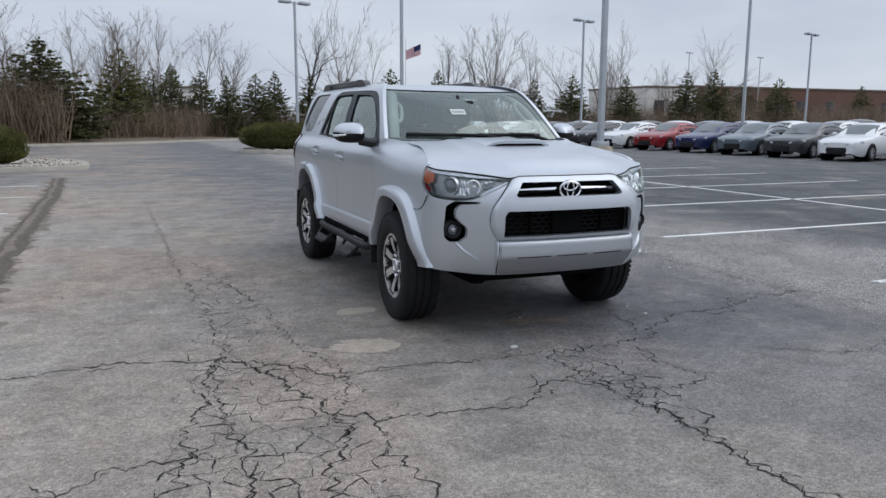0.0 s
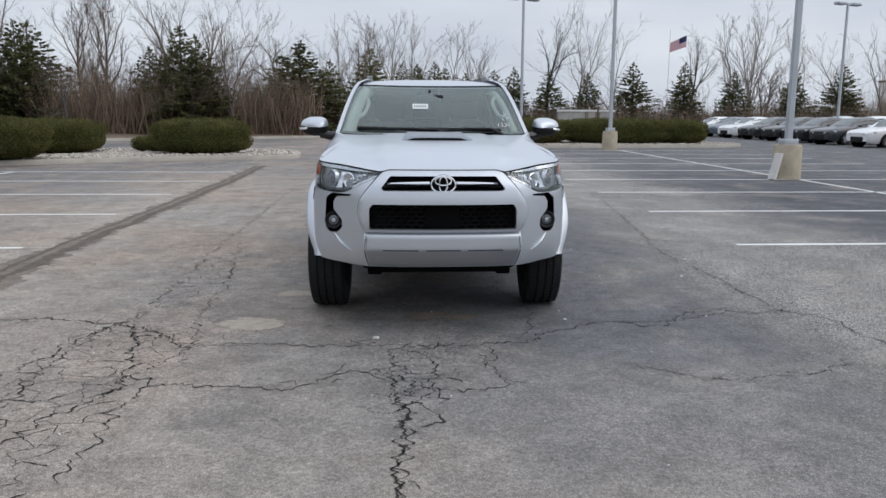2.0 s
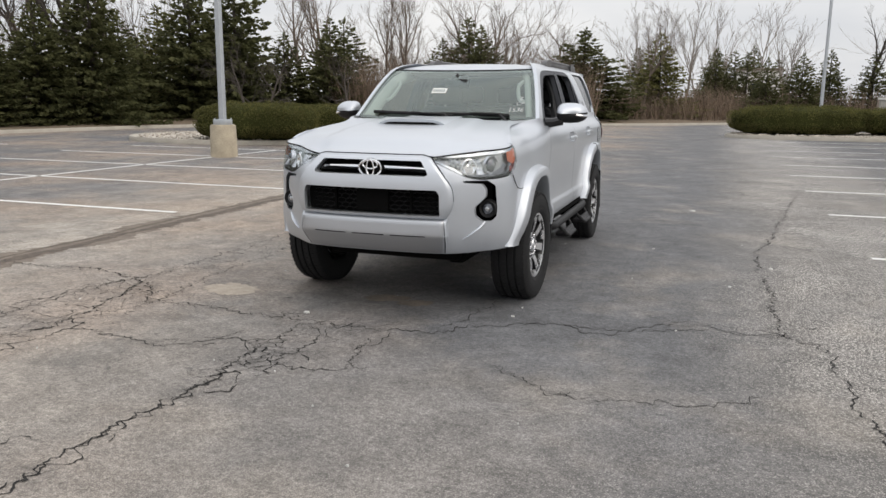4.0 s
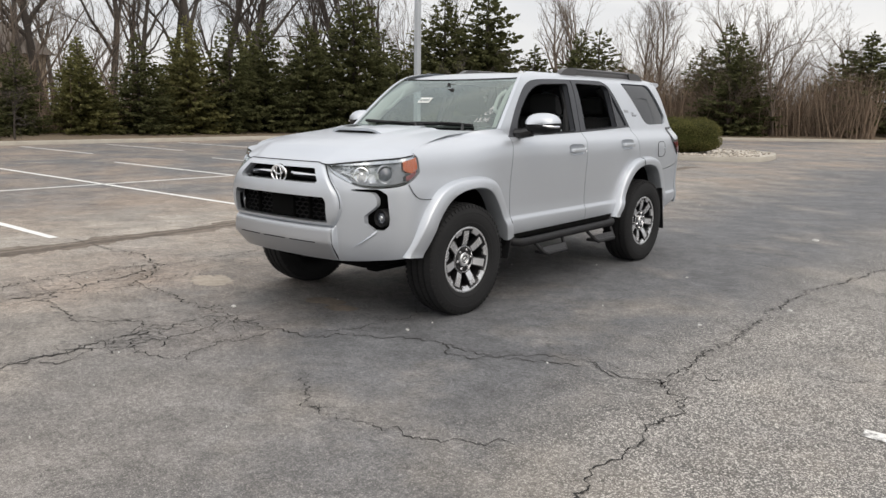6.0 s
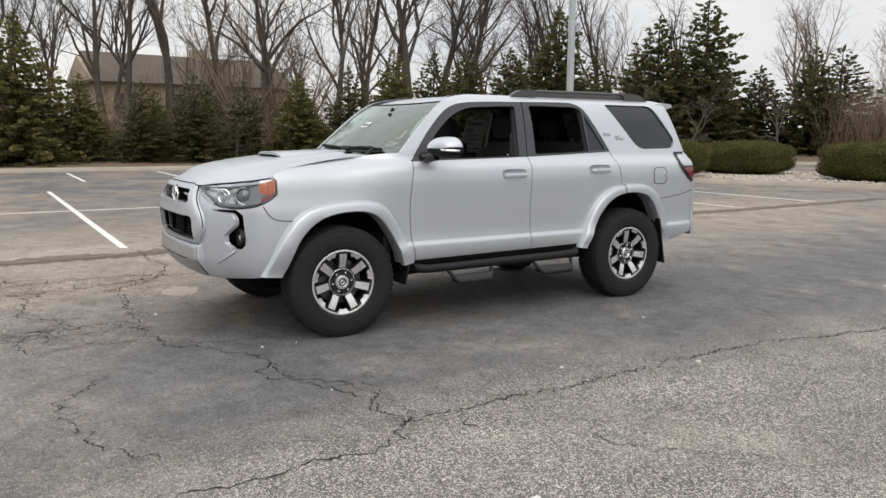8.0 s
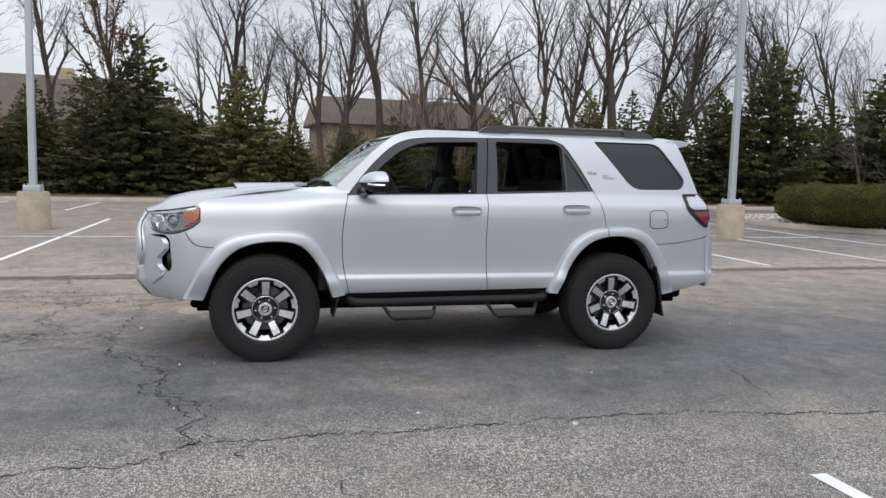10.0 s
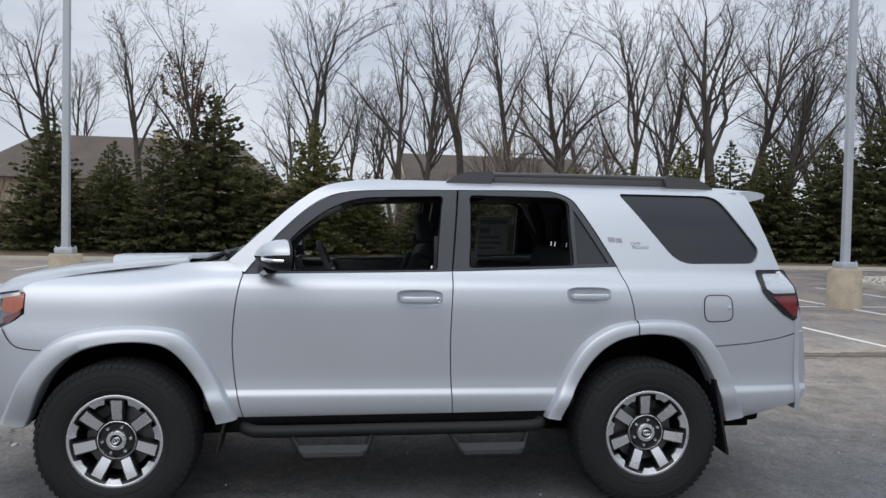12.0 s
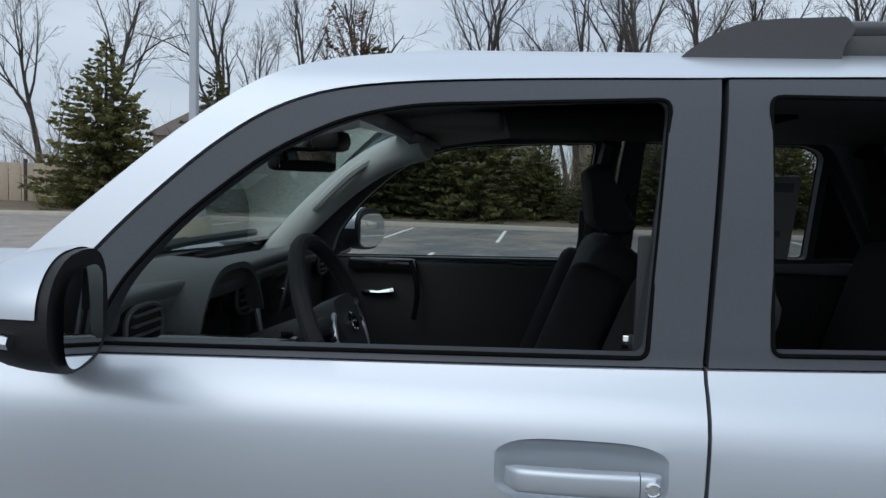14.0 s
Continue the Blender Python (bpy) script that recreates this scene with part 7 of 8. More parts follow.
for x, y in ((8.95, 10.55), (-9.6, 9.8), (-11.45, -5.85), (8.96, 25.9)):
    lamp_post(x, y, 9.2, True)
for x, y, h in ((27.5, 40.4, 8.35), (27.5, 25.0, 9.6), (48.8, 40.5, 8.4), (7.3, 39.6, 8.25)):
    lamp_post(x, y, h, True, 200, False)
for x, y, h in ((95, 110, 14.0), (110, 108, 13.5)):
    lamp_post(x, y, h, True, 200, False)


# ---- hedges ----
def hedge(cx, cy, lx, ly, h, turn, seed, label):
    ob = thing("hedge", label, "hedge", "clipped hedges on the islands", m=pose(cx, cy, 0.12, 0, 0, turn))
    rng = random.Random(seed)

    def surf(a, b, k=1.0):
        ca, sa = math.cos(a), math.sin(a)
        r = math.sin(b)**0.72
        e = 0.80
        x = math.copysign(abs(ca)**e, ca) * r
        y = math.copysign(abs(sa)**e, sa) * r
        z = math.cos(b)
        z = (math.copysign(abs(z)**.6, z) * .5 + .5)
        w = 1 + .10 * noise.noise((x * lx * .8 + seed, y * ly * .8, z * 2)) + .03 * noise.noise((x * lx * 3, y * ly * 3, z * 5 + seed))
        return Vector((x * lx / 2 * w * k, y * ly / 2 * w * k, max(0.0, z * h * (w if z > .3 else 1) * k)))
    # filled body in the dark core colour, painting shade between the leaves
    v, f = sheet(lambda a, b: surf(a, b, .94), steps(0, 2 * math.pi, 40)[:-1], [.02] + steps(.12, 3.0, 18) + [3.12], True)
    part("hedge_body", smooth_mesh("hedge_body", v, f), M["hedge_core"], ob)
    lv, lf = [], []
    count = int(13000 * (lx * ly + (lx + ly) * h) / 14)
    for _ in range(count):
        a, b = rng.uniform(0, 2 * math.pi), math.acos(rng.uniform(-.75, 1))
        p = surf(a, b, rng.uniform(.945, 1.02))
        q = surf(a, b, 1.2)
        nrm = (q - p).normalized() + Vector((rng.uniform(-.7, .7), rng.uniform(-.7, .7), rng.uniform(-.3, .9)))
        nrm.normalize()
        s = rng.uniform(.022, .050)
        t1 = nrm.orthogonal().normalized()
        t1.rotate(Matrix.Rotation(rng.uniform(0, 6.3), 3, nrm))
        t2 = nrm.cross(t1)
        k = len(lv)
        lv += [p - t1 * s * .5, p + nrm * s * .9 + t2 * s * .35, p + t1 * s * .5, p + nrm * s * .5 - t2 * s * .5]
        lf += [(k, k + 1, k + 2), (k, k + 2, k + 3)]
    part("foliage", smooth_mesh("foliage", lv, lf), M["hedge"], ob, "dense clipped yellowish green foliage")


hedge(-12.2, 15.4, 4.0, 2.7, 1.20, 8, 1, "large clipped dark green yew hedge on a gravel island")
hedge(-11.7, 19.7, 3.0, 3.2, 1.12, 5, 2, "clipped dark green yew hedge on a gravel island")
hedge(-6.8, 19.4, 3.2, 2.5, 1.15, 6, 3, "rounded clipped green hedge on a gravel island")
hedge(5.4, 29.9, 5.6, 3.2, 1.22, 4, 4, "long low clipped dark green hedge")
hedge(10.4, 30.2, 5.6, 3.0, 1.20, 2, 5, "long low clipped dark green hedge")
hedge(13.6, 30.4, 2.6, 2.6, 1.16, 4, 6, "long low clipped dark green hedge")
hedge(-8.6, 20.8, 1.8, 1.2, .55, 4, 7, "low sprawling juniper on a gravel island")


# ---- trees ----
def bare_tree(seed, height, spread=0.5, trunk=0.16, fork=0.35, depth=4, lean=0.0, stems=1, upright=0.5, twiggy=0):
    """A leafless tree: tapered trunk, limbs and twigs."""
    rng = random.Random(seed)
    shapes = ([], []), ([], [])

    def limb(p, d, length, r0, r1, level):
        n = (6, 5, 3, 1, 1)[level]
        sides = 7 if level == 0 else (5 if level == 1 else (4 if level == 2 else 3))
        pts, rad = [p.copy()], [r0]
        q, dd = p.copy(), d.copy()
        for i in range(n):
            wob = (.09 if level == 0 else .17) if upright > .9 else (.13 if level == 0 else .26)
            dd = (dd + Vector((rng.gauss(0, wob), rng.gauss(0, wob), rng.gauss(0, wob) + (.06 * upright if level else .02)))).normalized()
            q = q + dd * length / n
            pts.append(q.copy())
            rad.append(r0 + (r1 - r0) * (i + 1) / n)
        verts, faces = shapes[0 if level < 2 else 1]
        k = len(verts)
        if level == 4:
            o = d.orthogonal().normalized() * r0
            verts.extend([p + o, p - o * .5 + d.cross(o) * .86, p - o * .5 - d.cross(o) * .86, q])
            faces.extend([(k, k + 1, k + 3), (k + 1, k + 2, k + 3), (k + 2, k, k + 3)])
            return
        v, f = tube(pts, rad, sides, False)
        verts.extend(v)
        faces.extend(tuple(i + k for i in g) for g in f)
        if level >= depth:
            return
        kids = (rng.randint(9, 11), rng.randint(5, 7) + twiggy, rng.randint(4, 5) + twiggy, rng.randint(2, 3) + (level == 3 and twiggy > 1 and rng.random() < .5))[level]
        start = fork if level == 0 else .22
        for j in range(kids):
            u = start + (1 - start) * (j + rng.random()) / kids
            i = min(n - 1, int(u * n))
            base = pts[i].lerp(pts[i + 1], u * n - i)
            along = (pts[i + 1] - pts[i]).normalized()
            side = along.orthogonal().normalized()
            side.rotate(Matrix.Rotation(j * 2.4 + rng.uniform(-.6, .6), 3, along))
            ang = spread * rng.uniform(.7, 1.3)
            nd = (along * math.cos(ang) + side * math.sin(ang)).normalized()
            ln = length * ((.62, .52, .5, .5)[level]) * rng.uniform(.65, 1.15) * (1.12 - .55 * u)
            rr = (r0 + (r1 - r0) * u)
            limb(base, nd, ln, max(.0055, rr * (rng.uniform(.5, .75) if level == 0 else rng.uniform(.38, .55))), max(.004, rr * .12), level + 1)
    for s in range(stems):
        d = Vector((lean + rng.uniform(-.14, .14) * (stems > 1) * 2, rng.uniform(-.14, .14) * (stems > 1) * 2, 1)).normalized()
        limb(Vector((rng.uniform(-.15, .15) * (stems > 1), rng.uniform(-.15, .15) * (stems > 1), -.1)), d, height * .86 * rng.uniform(.85, 1.05), trunk / math.sqrt(stems), trunk * .12, 0)
    return smooth_mesh("trunk", *shapes[0], 60), smooth_mesh("crown", *shapes[1], 60)


def conifer(seed, height, width, gaps=0.15, droop=0.25, full=1.0):
    """A spruce: trunk and many sagging boughs with upturned tips, each set with short side shoots."""
    rng = random.Random(seed)
    tv, tf = tube([(0, 0, -.1), (rng.uniform(-.05, .05), 0, height * .5), (0, 0, height * .98)], [height * .016, height * .010, .01], 7, False)
    nv, nf = [], []

    def reach(t):
        return width / 2 * (1 - t)**.80 * (1 if t > .12 else .74 + 2.2 * t) + .05

    def shoot(p, d, ln, w):
        """A narrow folded leaf shape standing for one twig of needles."""
        side = d.cross(Vector((rng.gauss(0, 1.3), rng.gauss(0, 1.3), 1))).normalized() * w
        k = len(nv)
        mid = p + d * ln * .45
        nv.extend([p, mid + side, p + d * ln, mid - side + Vector((0, 0, -w * .8))])
        nf.extend([(k, k + 1, k + 2), (k, k + 2, k + 3)])

    count = int(46 * height * full)
    for i in range(count):
        t = 1 - (1 - (i + rng.random()) / count)**.62
        a = i * 2.399 + rng.uniform(-.5, .5)
        if noise.noise((math.cos(a) * 1.3 + seed, math.sin(a) * 1.3, t * 9)) < -.62 + gaps:
            continue
        ln = reach(t) * (rng.uniform(.62, 1.16) + .42 * noise.noise((math.cos(a) * 1.6, math.sin(a) * 1.6, t * 5 + seed)))
        z0 = height * (.03 + .955 * t)
        sag = droop * rng.uniform(.6, 1.4) * (1 - t)
        out = Vector((math.cos(a), math.sin(a), 0))
        rise = .35 * t
        m = max(3, int(ln / .105))
        for j in range(m):
            u = (j + rng.random()) / m
            if u < .42 and rng.random() < .6:
                continue
            p = out * (ln * u) + Vector((0, 0, max(.06, z0 + ln * (rise * u - sag * 1.6 * u + sag * 1.0 * u * u))))
            along = (out + Vector((0, 0, rise - sag * 1.6 + 2 * sag * u))).normalized()
            cross = Vector((-out.y, out.x, 0))
            for s in (1, -1, 0):
                d = (along * rng.uniform(.6, 1) + cross * s * rng.uniform(.5, 1.1) + Vector((0, 0, rng.uniform(-.75, .35)))).normalized()
                shoot(p, d, rng.uniform(.16, .32) * (1.05 - .35 * u) * (.6 + .4 * min(1, ln)), rng.uniform(.029, .056) * full**1.5)
    for k in range(14):
        a = rng.uniform(0, 6.28)
        shoot(Vector((0, 0, height * (.93 + .06 * rng.random()))), Vector((math.cos(a) * .5, math.sin(a) * .5, 1)).normalized(), .22, .03)
    return smooth_mesh("trunk", tv, tf), smooth_mesh("crown", nv, nf, 10)


CONIFERS = [conifer(s, 6.0, w, g, d, 1.15) for s, w, g, d in ((1, 3.6, .10, .35), (2, 4.2, .15, .45), (3, 3.2, .08, .3), (4, 3.9, .2, .4))]
DENSE = [conifer(s, 6.0, w, -.08, d, 1.3) for s, w, d in ((6, 3.9, .45), (7, 3.5, .4))]
BARE = [bare_tree(11, 12, .56, .25, .34, upright=1.0, twiggy=2), bare_tree(12, 12, .48, .20, .38, upright=1.0, twiggy=2), bare_tree(13, 12, .62, .28, .42, upright=1.0, twiggy=2), bare_tree(14, 12, .46, .18, .32, upright=1.1, twiggy=2), bare_tree(15, 12, .50, .29, .30, stems=2, upright=1.0, twiggy=1)]
SLIM = [bare_tree(21, 10, .30, .13, .25, upright=1.4), bare_tree(22, 10, .26, .14, .15, stems=3, upright=1.6), bare_tree(23, 10, .34, .11, .3, upright=1.2), bare_tree(24, 9, .24, .14, .10, stems=3, upright=1.7, depth=3), bare_tree(25, 10, .30, .11, .15, stems=2, upright=1.2, depth=3), bare_tree(26, 9, .34, .11, .12, stems=2, upright=1.0, depth=3)]
SMALL = [bare_tree(31, 5, .75, .09, .25, upright=-.2), bare_tree(32, 4.5, .8, .08, .22, upright=-.3)]


def plant_conifer(x, y, h, i, warm=False, fat=1.0, meshes=CONIFERS):
    trunk, crown = meshes[i % len(meshes)]
    m = pose(x, y, 0.12, 0, 0, (x * 77 + y * 31) % 360)
    ob = thing("spruce_tree", "yellowish green spruce tree at the edge of the lot" if warm else "dark green spruce tree at the edge of the lot", "conifer", "conifers round the lot", m=m)
    k = h / 6.0
    for name, me, mt in (("trunk", trunk, M["bark"]), ("crown", crown, M["needles_warm"] if warm else M["needles"])):
        o = part(name, me, mt, ob)
        o.scale = (k * fat, k * fat, k)
        if name == "crown":
            o.material_slots[0].link = "OBJECT"
            o.material_slots[0].material = mt


def plant_bare(meshes, base_h, x, y, h, i, mat="bark", label="tall leafless tree with grey bark and fine twigs", fat=1.0):
    k = h / base_h
    ob = thing("bare_tree", label, "tree", "leafless trees round the lot", m=pose(x, y, 0.1, 0, 0, (x * 53 + y * 97) % 360))
    for name, me in zip(("trunk", "crown"), meshes[i % len(meshes)]):
        o = part(name, me, M[mat], ob)
        o.scale = (k * fat, k * fat, k)
        o.material_slots[0].link = "OBJECT"
        o.material_slots[0].material = M[mat]


# along the kerb by the driver's far side
for i, (x, y, h, w) in enumerate(((-27.0, -16.2, 6.7, 1), (-27.6, -12.0, 5.6, 0), (-28, -9.6, 4.6, 0), (-27.4, -7.6, 5.4, 0), (-28.6, -5.8, 6.9, 0), (-28, -3.6, 4.0, 0), (-27.8, -1.6, 5.7, 1),
                                  (-28.4, .6, 3.6, 1), (-27.6, 2.8, 3.4, 0), (-27.6, 4.9, 3.7, 0), (-28.2, 7.2, 3.6, 0), (-28, 9.6, 4.0, 1), (-28, 12.2, 4.4, 0), (-28, 14.6, 5.3, 1), (-27.6, 16.6, 5.4, 0), (-28, 18.9, 5.6, 0), (-27.6, 21.3, 5.8, 0))):
    plant_conifer(x, y, h, i, bool(w), 1.45 if h < 5 else 1.3, DENSE if w or h > 5.5 else CONIFERS)
for i, (x, y, h, f) in enumerate(((-26.8, 23.9, 8.0, 1.2), (-28, 28.5, 4.5, 1.5), (-26.6, 31.2, 8.1, 1.4), (-25.4, 33.9, 9.4, 1.3), (-23.8, 36.8, 5.4, 1.6), (-21.4, 38.4, 6.4, 1.4), (-6.7, 47.2, 6.2, 2.1))):
    plant_conifer(x, y, h, i, False, f, DENSE)
for i, (x, y, h, w) in enumerate(((-30.5, -10.6, 4.6, 0), (-31, -4.6, 4.4, 1), (-30.6, 3.9, 3.2, 1), (-30.8, 6.2, 3.6, 0), (-31, 11, 4.2, 1), (-30.5, 15.6, 4.6, 0), (-30.6, 20, 5.2, 1), (-31, 24.6, 5.6, 0), (-30.5, 30, 6.2, 0), (-31, 34, 7.0, 1), (-31.5, 42, 7.5, 0))):
    plant_conifer(x, y, h, i + 2, bool(w), 1.45)
for i, (x, y, h) in enumerate(((1.2, 150, 11.5), (4.4, 151, 11.0), (7.6, 150, 11.8), (12.0, 152, 9.5), (-13, 150, 12), (95, 96, 8), (104, 97, 7), (125, 98, 8))):
    plant_conifer(x, y, h, i, False, 1.5)
# far end of the lot
for i, (x, y, h, w) in enumerate(((-23.2, 44, 7.0, 0), (-15.8, 44, 5.5, 0), (-13.3, 42, 6.6, 0), (-12.0, 40.5, 5.9, 0), (-2.2, 53.5, 6.4, 1), (1.7, 62, 5.7, 0), (4.1, 62, 5.4, 0), (5.3, 55, 4.6, 0), (7.8, 57, 5.0, 0), (10.2, 62, 5.5, 0),
                                  (13.3, 62, 5.3, 0), (16.8, 62, 5.1, 0), (21.2, 63, 6.1, 0), (26, 63, 6.1, 0), (31, 64, 5.4, 0), (36.9, 64, 5.6, 0), (41.5, 64, 6.1, 0), (49, 65, 6.2, 0), (58, 66, 7.0, 0), (62, 66, 7.4, 0), (72, 66, 6.6, 0))):
    plant_conifer(x, y, h, i + 1, bool(w), 1.4 if y > 48 else 1.5)
for i, (x, y, h, f) in enumerate(((-36, -15.2, 12.5, 1), (-35, -10.4, 13.5, 1), (-36.5, -7.1, 13.5, .9), (-36, -1.4, 15, 1.1), (-36, 2.8, 14, .9), (-35.5, 5.8, 15, .9), (-36, 8.5, 16, 1), (-37, 11.8, 14, .9), (-36, 15.0, 15.5, 1), (-37, 17.6, 14, .9), (-35.5, 19.9, 17, 1.1),
                                  (-36, 21.8, 17, 1.1), (-37, 24.5, 15, 1), (-37, 30, 13.5, 1), (-36, 33, 14.5, 1), (-38, 37, 14, 1), (-43, 4, 13, 1), (-42, 13, 14, 1), (-43, 20, 14, 1), (-42, 27, 13, 1), (-36, -21, 13, 1), (-38, -26, 13, 1), (-34, 43, 13, 1))):
    plant_bare(BARE, 12, x, y, h, i, fat=f)
for i, (x, y, h) in enumerate(((-18.5, 43, 11.5), (-25, 45, 12), (-11.8, 43, 9.5), (-3.2, 52, 10), (-8.5, 50, 9), (-22, 50, 12), (-15, 51, 11), (-30, 50, 13))):
    plant_bare(BARE, 12, x, y, h * .9, i + 3, "bark_brown", "leafless tree with grey-brown bark")
for i, (x, y, h) in enumerate(((-1.3, 72, 12.5), (.4, 74, 11.5), (5.6, 72, 11), (7.6, 73, 11), (17.7, 71, 13), (22.3, 72, 11.5), (34.3, 72, 13), (36.2, 72, 12.5), (41.9, 73, 11), (52.4, 74, 12.5), (55.6, 74, 12), (68.2, 74, 13.5), (70, 76, 12), (-5, 75, 11))):
    plant_bare(SLIM, 10, x, y, h * .92, i, "bark_pale_haze", "slim leafless tree with pale, haze-lightened bark and upright twigs", 1.1)
for i, (x, y, h) in enumerate(((13.2, 62, 10.2), (26, 62, 9.5), (31.5, 62, 7), (-15.5, 21, 4.6), (-12.3, 22.4, 4.2), (58, 63, 5.5), (70, 64, 5))):
    plant_bare(SMALL if h < 8 else BARE, 5 if h < 8 else 12, x, y, h, i, "bark", "small leafless ornamental tree with spreading limbs")


# a young oak that still holds some dry leaves
def leafy_oak(x, y, h):
    ob = thing("oak_tree", "young oak still holding sparse dry brown leaves", "tree", m=pose(x, y, 0.1, 0, 0, 40))
    k = h / 10.0
    for name, me in zip(("trunk", "crown"), SLIM[0]):
        o = part(name, me, M["bark"], ob)
        o.scale = (k, k, k)
        o.material_slots[0].link = "OBJECT"
        o.material_slots[0].material = M["bark"]
    rng = random.Random(8)
    pts = [v.co * k for v in SLIM[0][1].vertices]
    lv, lf = [], []
    for p in rng.sample(pts, min(1700, len(pts))):
        a = Vector((rng.gauss(0, 1), rng.gauss(0, 1), rng.gauss(0, .6) - .5)).normalized() * rng.uniform(.07, .13)
        b = a.orthogonal().normalized() * a.length * .38
        n = len(lv)
        lv += [p, p + a * .5 + b, p + a, p + a * .45 - b]
        lf += [(n, n + 1, n + 2), (n, n + 2, n + 3)]
    part("leaves", smooth_mesh("leaves", lv, lf), M["leaf_dry"], ob, "dry brown leaves")


leafy_oak(-28.9, -6.6, 8.2)
plant_bare(SMALL, 5, -25.6, 6.0, 2.6, 0, "bark", "small leafless ornamental tree with spreading limbs")
plant_bare(SMALL, 5, -13.9, 17.6, 4.4, 1, "bark", "small leafless ornamental tree with spreading limbs")


# thicket behind the spruces
def thicket():
    rng = random.Random(17)
    for k in range(17):
        y = rng.uniform(-24, 42)
        dense = 1.0 if y > 6 else 0.55
        if rng.random() < dense:
            plant_bare(SLIM[3:], 10, rng.uniform(-41, -31), y, rng.uniform(6, 10), k, "bark_brown", "thin leafless brown sapling in the thicket", 1.3)
    for k in range(17):
        plant_bare(SLIM[3:], 10, rng.uniform(-34, 6), rng.uniform(52, 66), rng.uniform(5, 9), k + 1, "bark_brown", "thin leafless brown sapling in the thicket", 1.3)
    for k in range(12):
        plant_bare(SLIM[3:], 10, rng.uniform(6, 110), rng.uniform(68, 84), rng.uniform(5, 9), k + 2, "bark_brown", "thin leafless brown sapling in the thicket", 1.4)
    for k in range(11):
        plant_bare(SLIM[3:], 10, rng.uniform(-25, -10), rng.uniform(40, 48), rng.uniform(4.5, 7.5), k, "bark_brown", "thin leafless brown sapling in the thicket", 1.4)
    for k in range(12):
        plant_bare(BARE, 12, rng.uniform(-62, -46), rng.uniform(-20, 60), rng.uniform(12, 16), k, "bark", "tall leafless tree with grey bark and fine twigs")


thicket()


# ---- undergrowth ----
def brush(name, areas, seed, label, mat):
    rng = random.Random(seed)
    v, f = [], []
    for (x0, y0, x1, y1, half, count, hmin, hmax) in areas:
        d = Vector((x1 - x0, y1 - y0))
        s = Vector((-d.y, d.x)).normalized()
        for _ in range(int(count * .72)):
            p = Vector((x0, y0)) + d * rng.random() + s * rng.uniform(-half, half)
            h = rng.uniform(hmin, hmax) * (0.55 + 0.6 * abs(noise.noise((p.x * .25, p.y * .25, seed))) + .2)
            base = Vector((p.x, p.y, .05))
            tip = base + Vector((rng.gauss(0, .22) * h, rng.gauss(0, .22) * h, h))
            mid = base.lerp(tip, .5) + Vector((rng.gauss(0, .06) * h, rng.gauss(0, .06) * h, 0))
            w = rng.uniform(.014, .034)
            a = rng.uniform(0, 3.14)
            o = Vector((math.cos(a), math.sin(a), 0)) * w
            k = len(v)
            v += [base - o, base + o, mid - o * .7, mid + o * .7, tip]
            f += [(k, k + 1, k + 3, k + 2), (k + 2, k + 3, k + 4)]
            for _ in range(3):
                q = base.lerp(tip, rng.uniform(.3, .9))
                e = q + Vector((rng.gauss(0, .25) * h, rng.gauss(0, .25) * h, rng.uniform(.0, .3) * h))
                k = len(v)
                v += [q - o * .5, q + o * .5, e]
                f += [(k, k + 1, k + 2)]
    tagged(part(name, smooth_mesh(name, v, f), M[mat]), label, "undergrowth", kind="stuff")


brush("undergrowth", [(-9, 50, 6, 60, 5, 5000, 1.2, 3.0), (6, 60, 60, 66, 4, 7000, 1.2, 3.2), (-21, 44, -8, 48, 5, 3000, 1.2, 3.5), (-21, 40, -6, 45, 3, 5000, 2.0, 5.0), (60, 66, 150, 68, 5, 5000, 2, 4.5), (50, 78, 150, 96, 6, 6000, 3, 6.0), (-2, 64, 70, 76, 4, 5000, 1.5, 4.0)], 3, "tangle of dry brown brush and saplings", "brush")
brush("undergrowth", [(-31, -25, -31, 40, 3, 9000, .8, 3.0), (-36, -25, -36, 45, 4, 6000, 1.5, 5.0)], 5, "dry brown undergrowth below the trees", "brush")


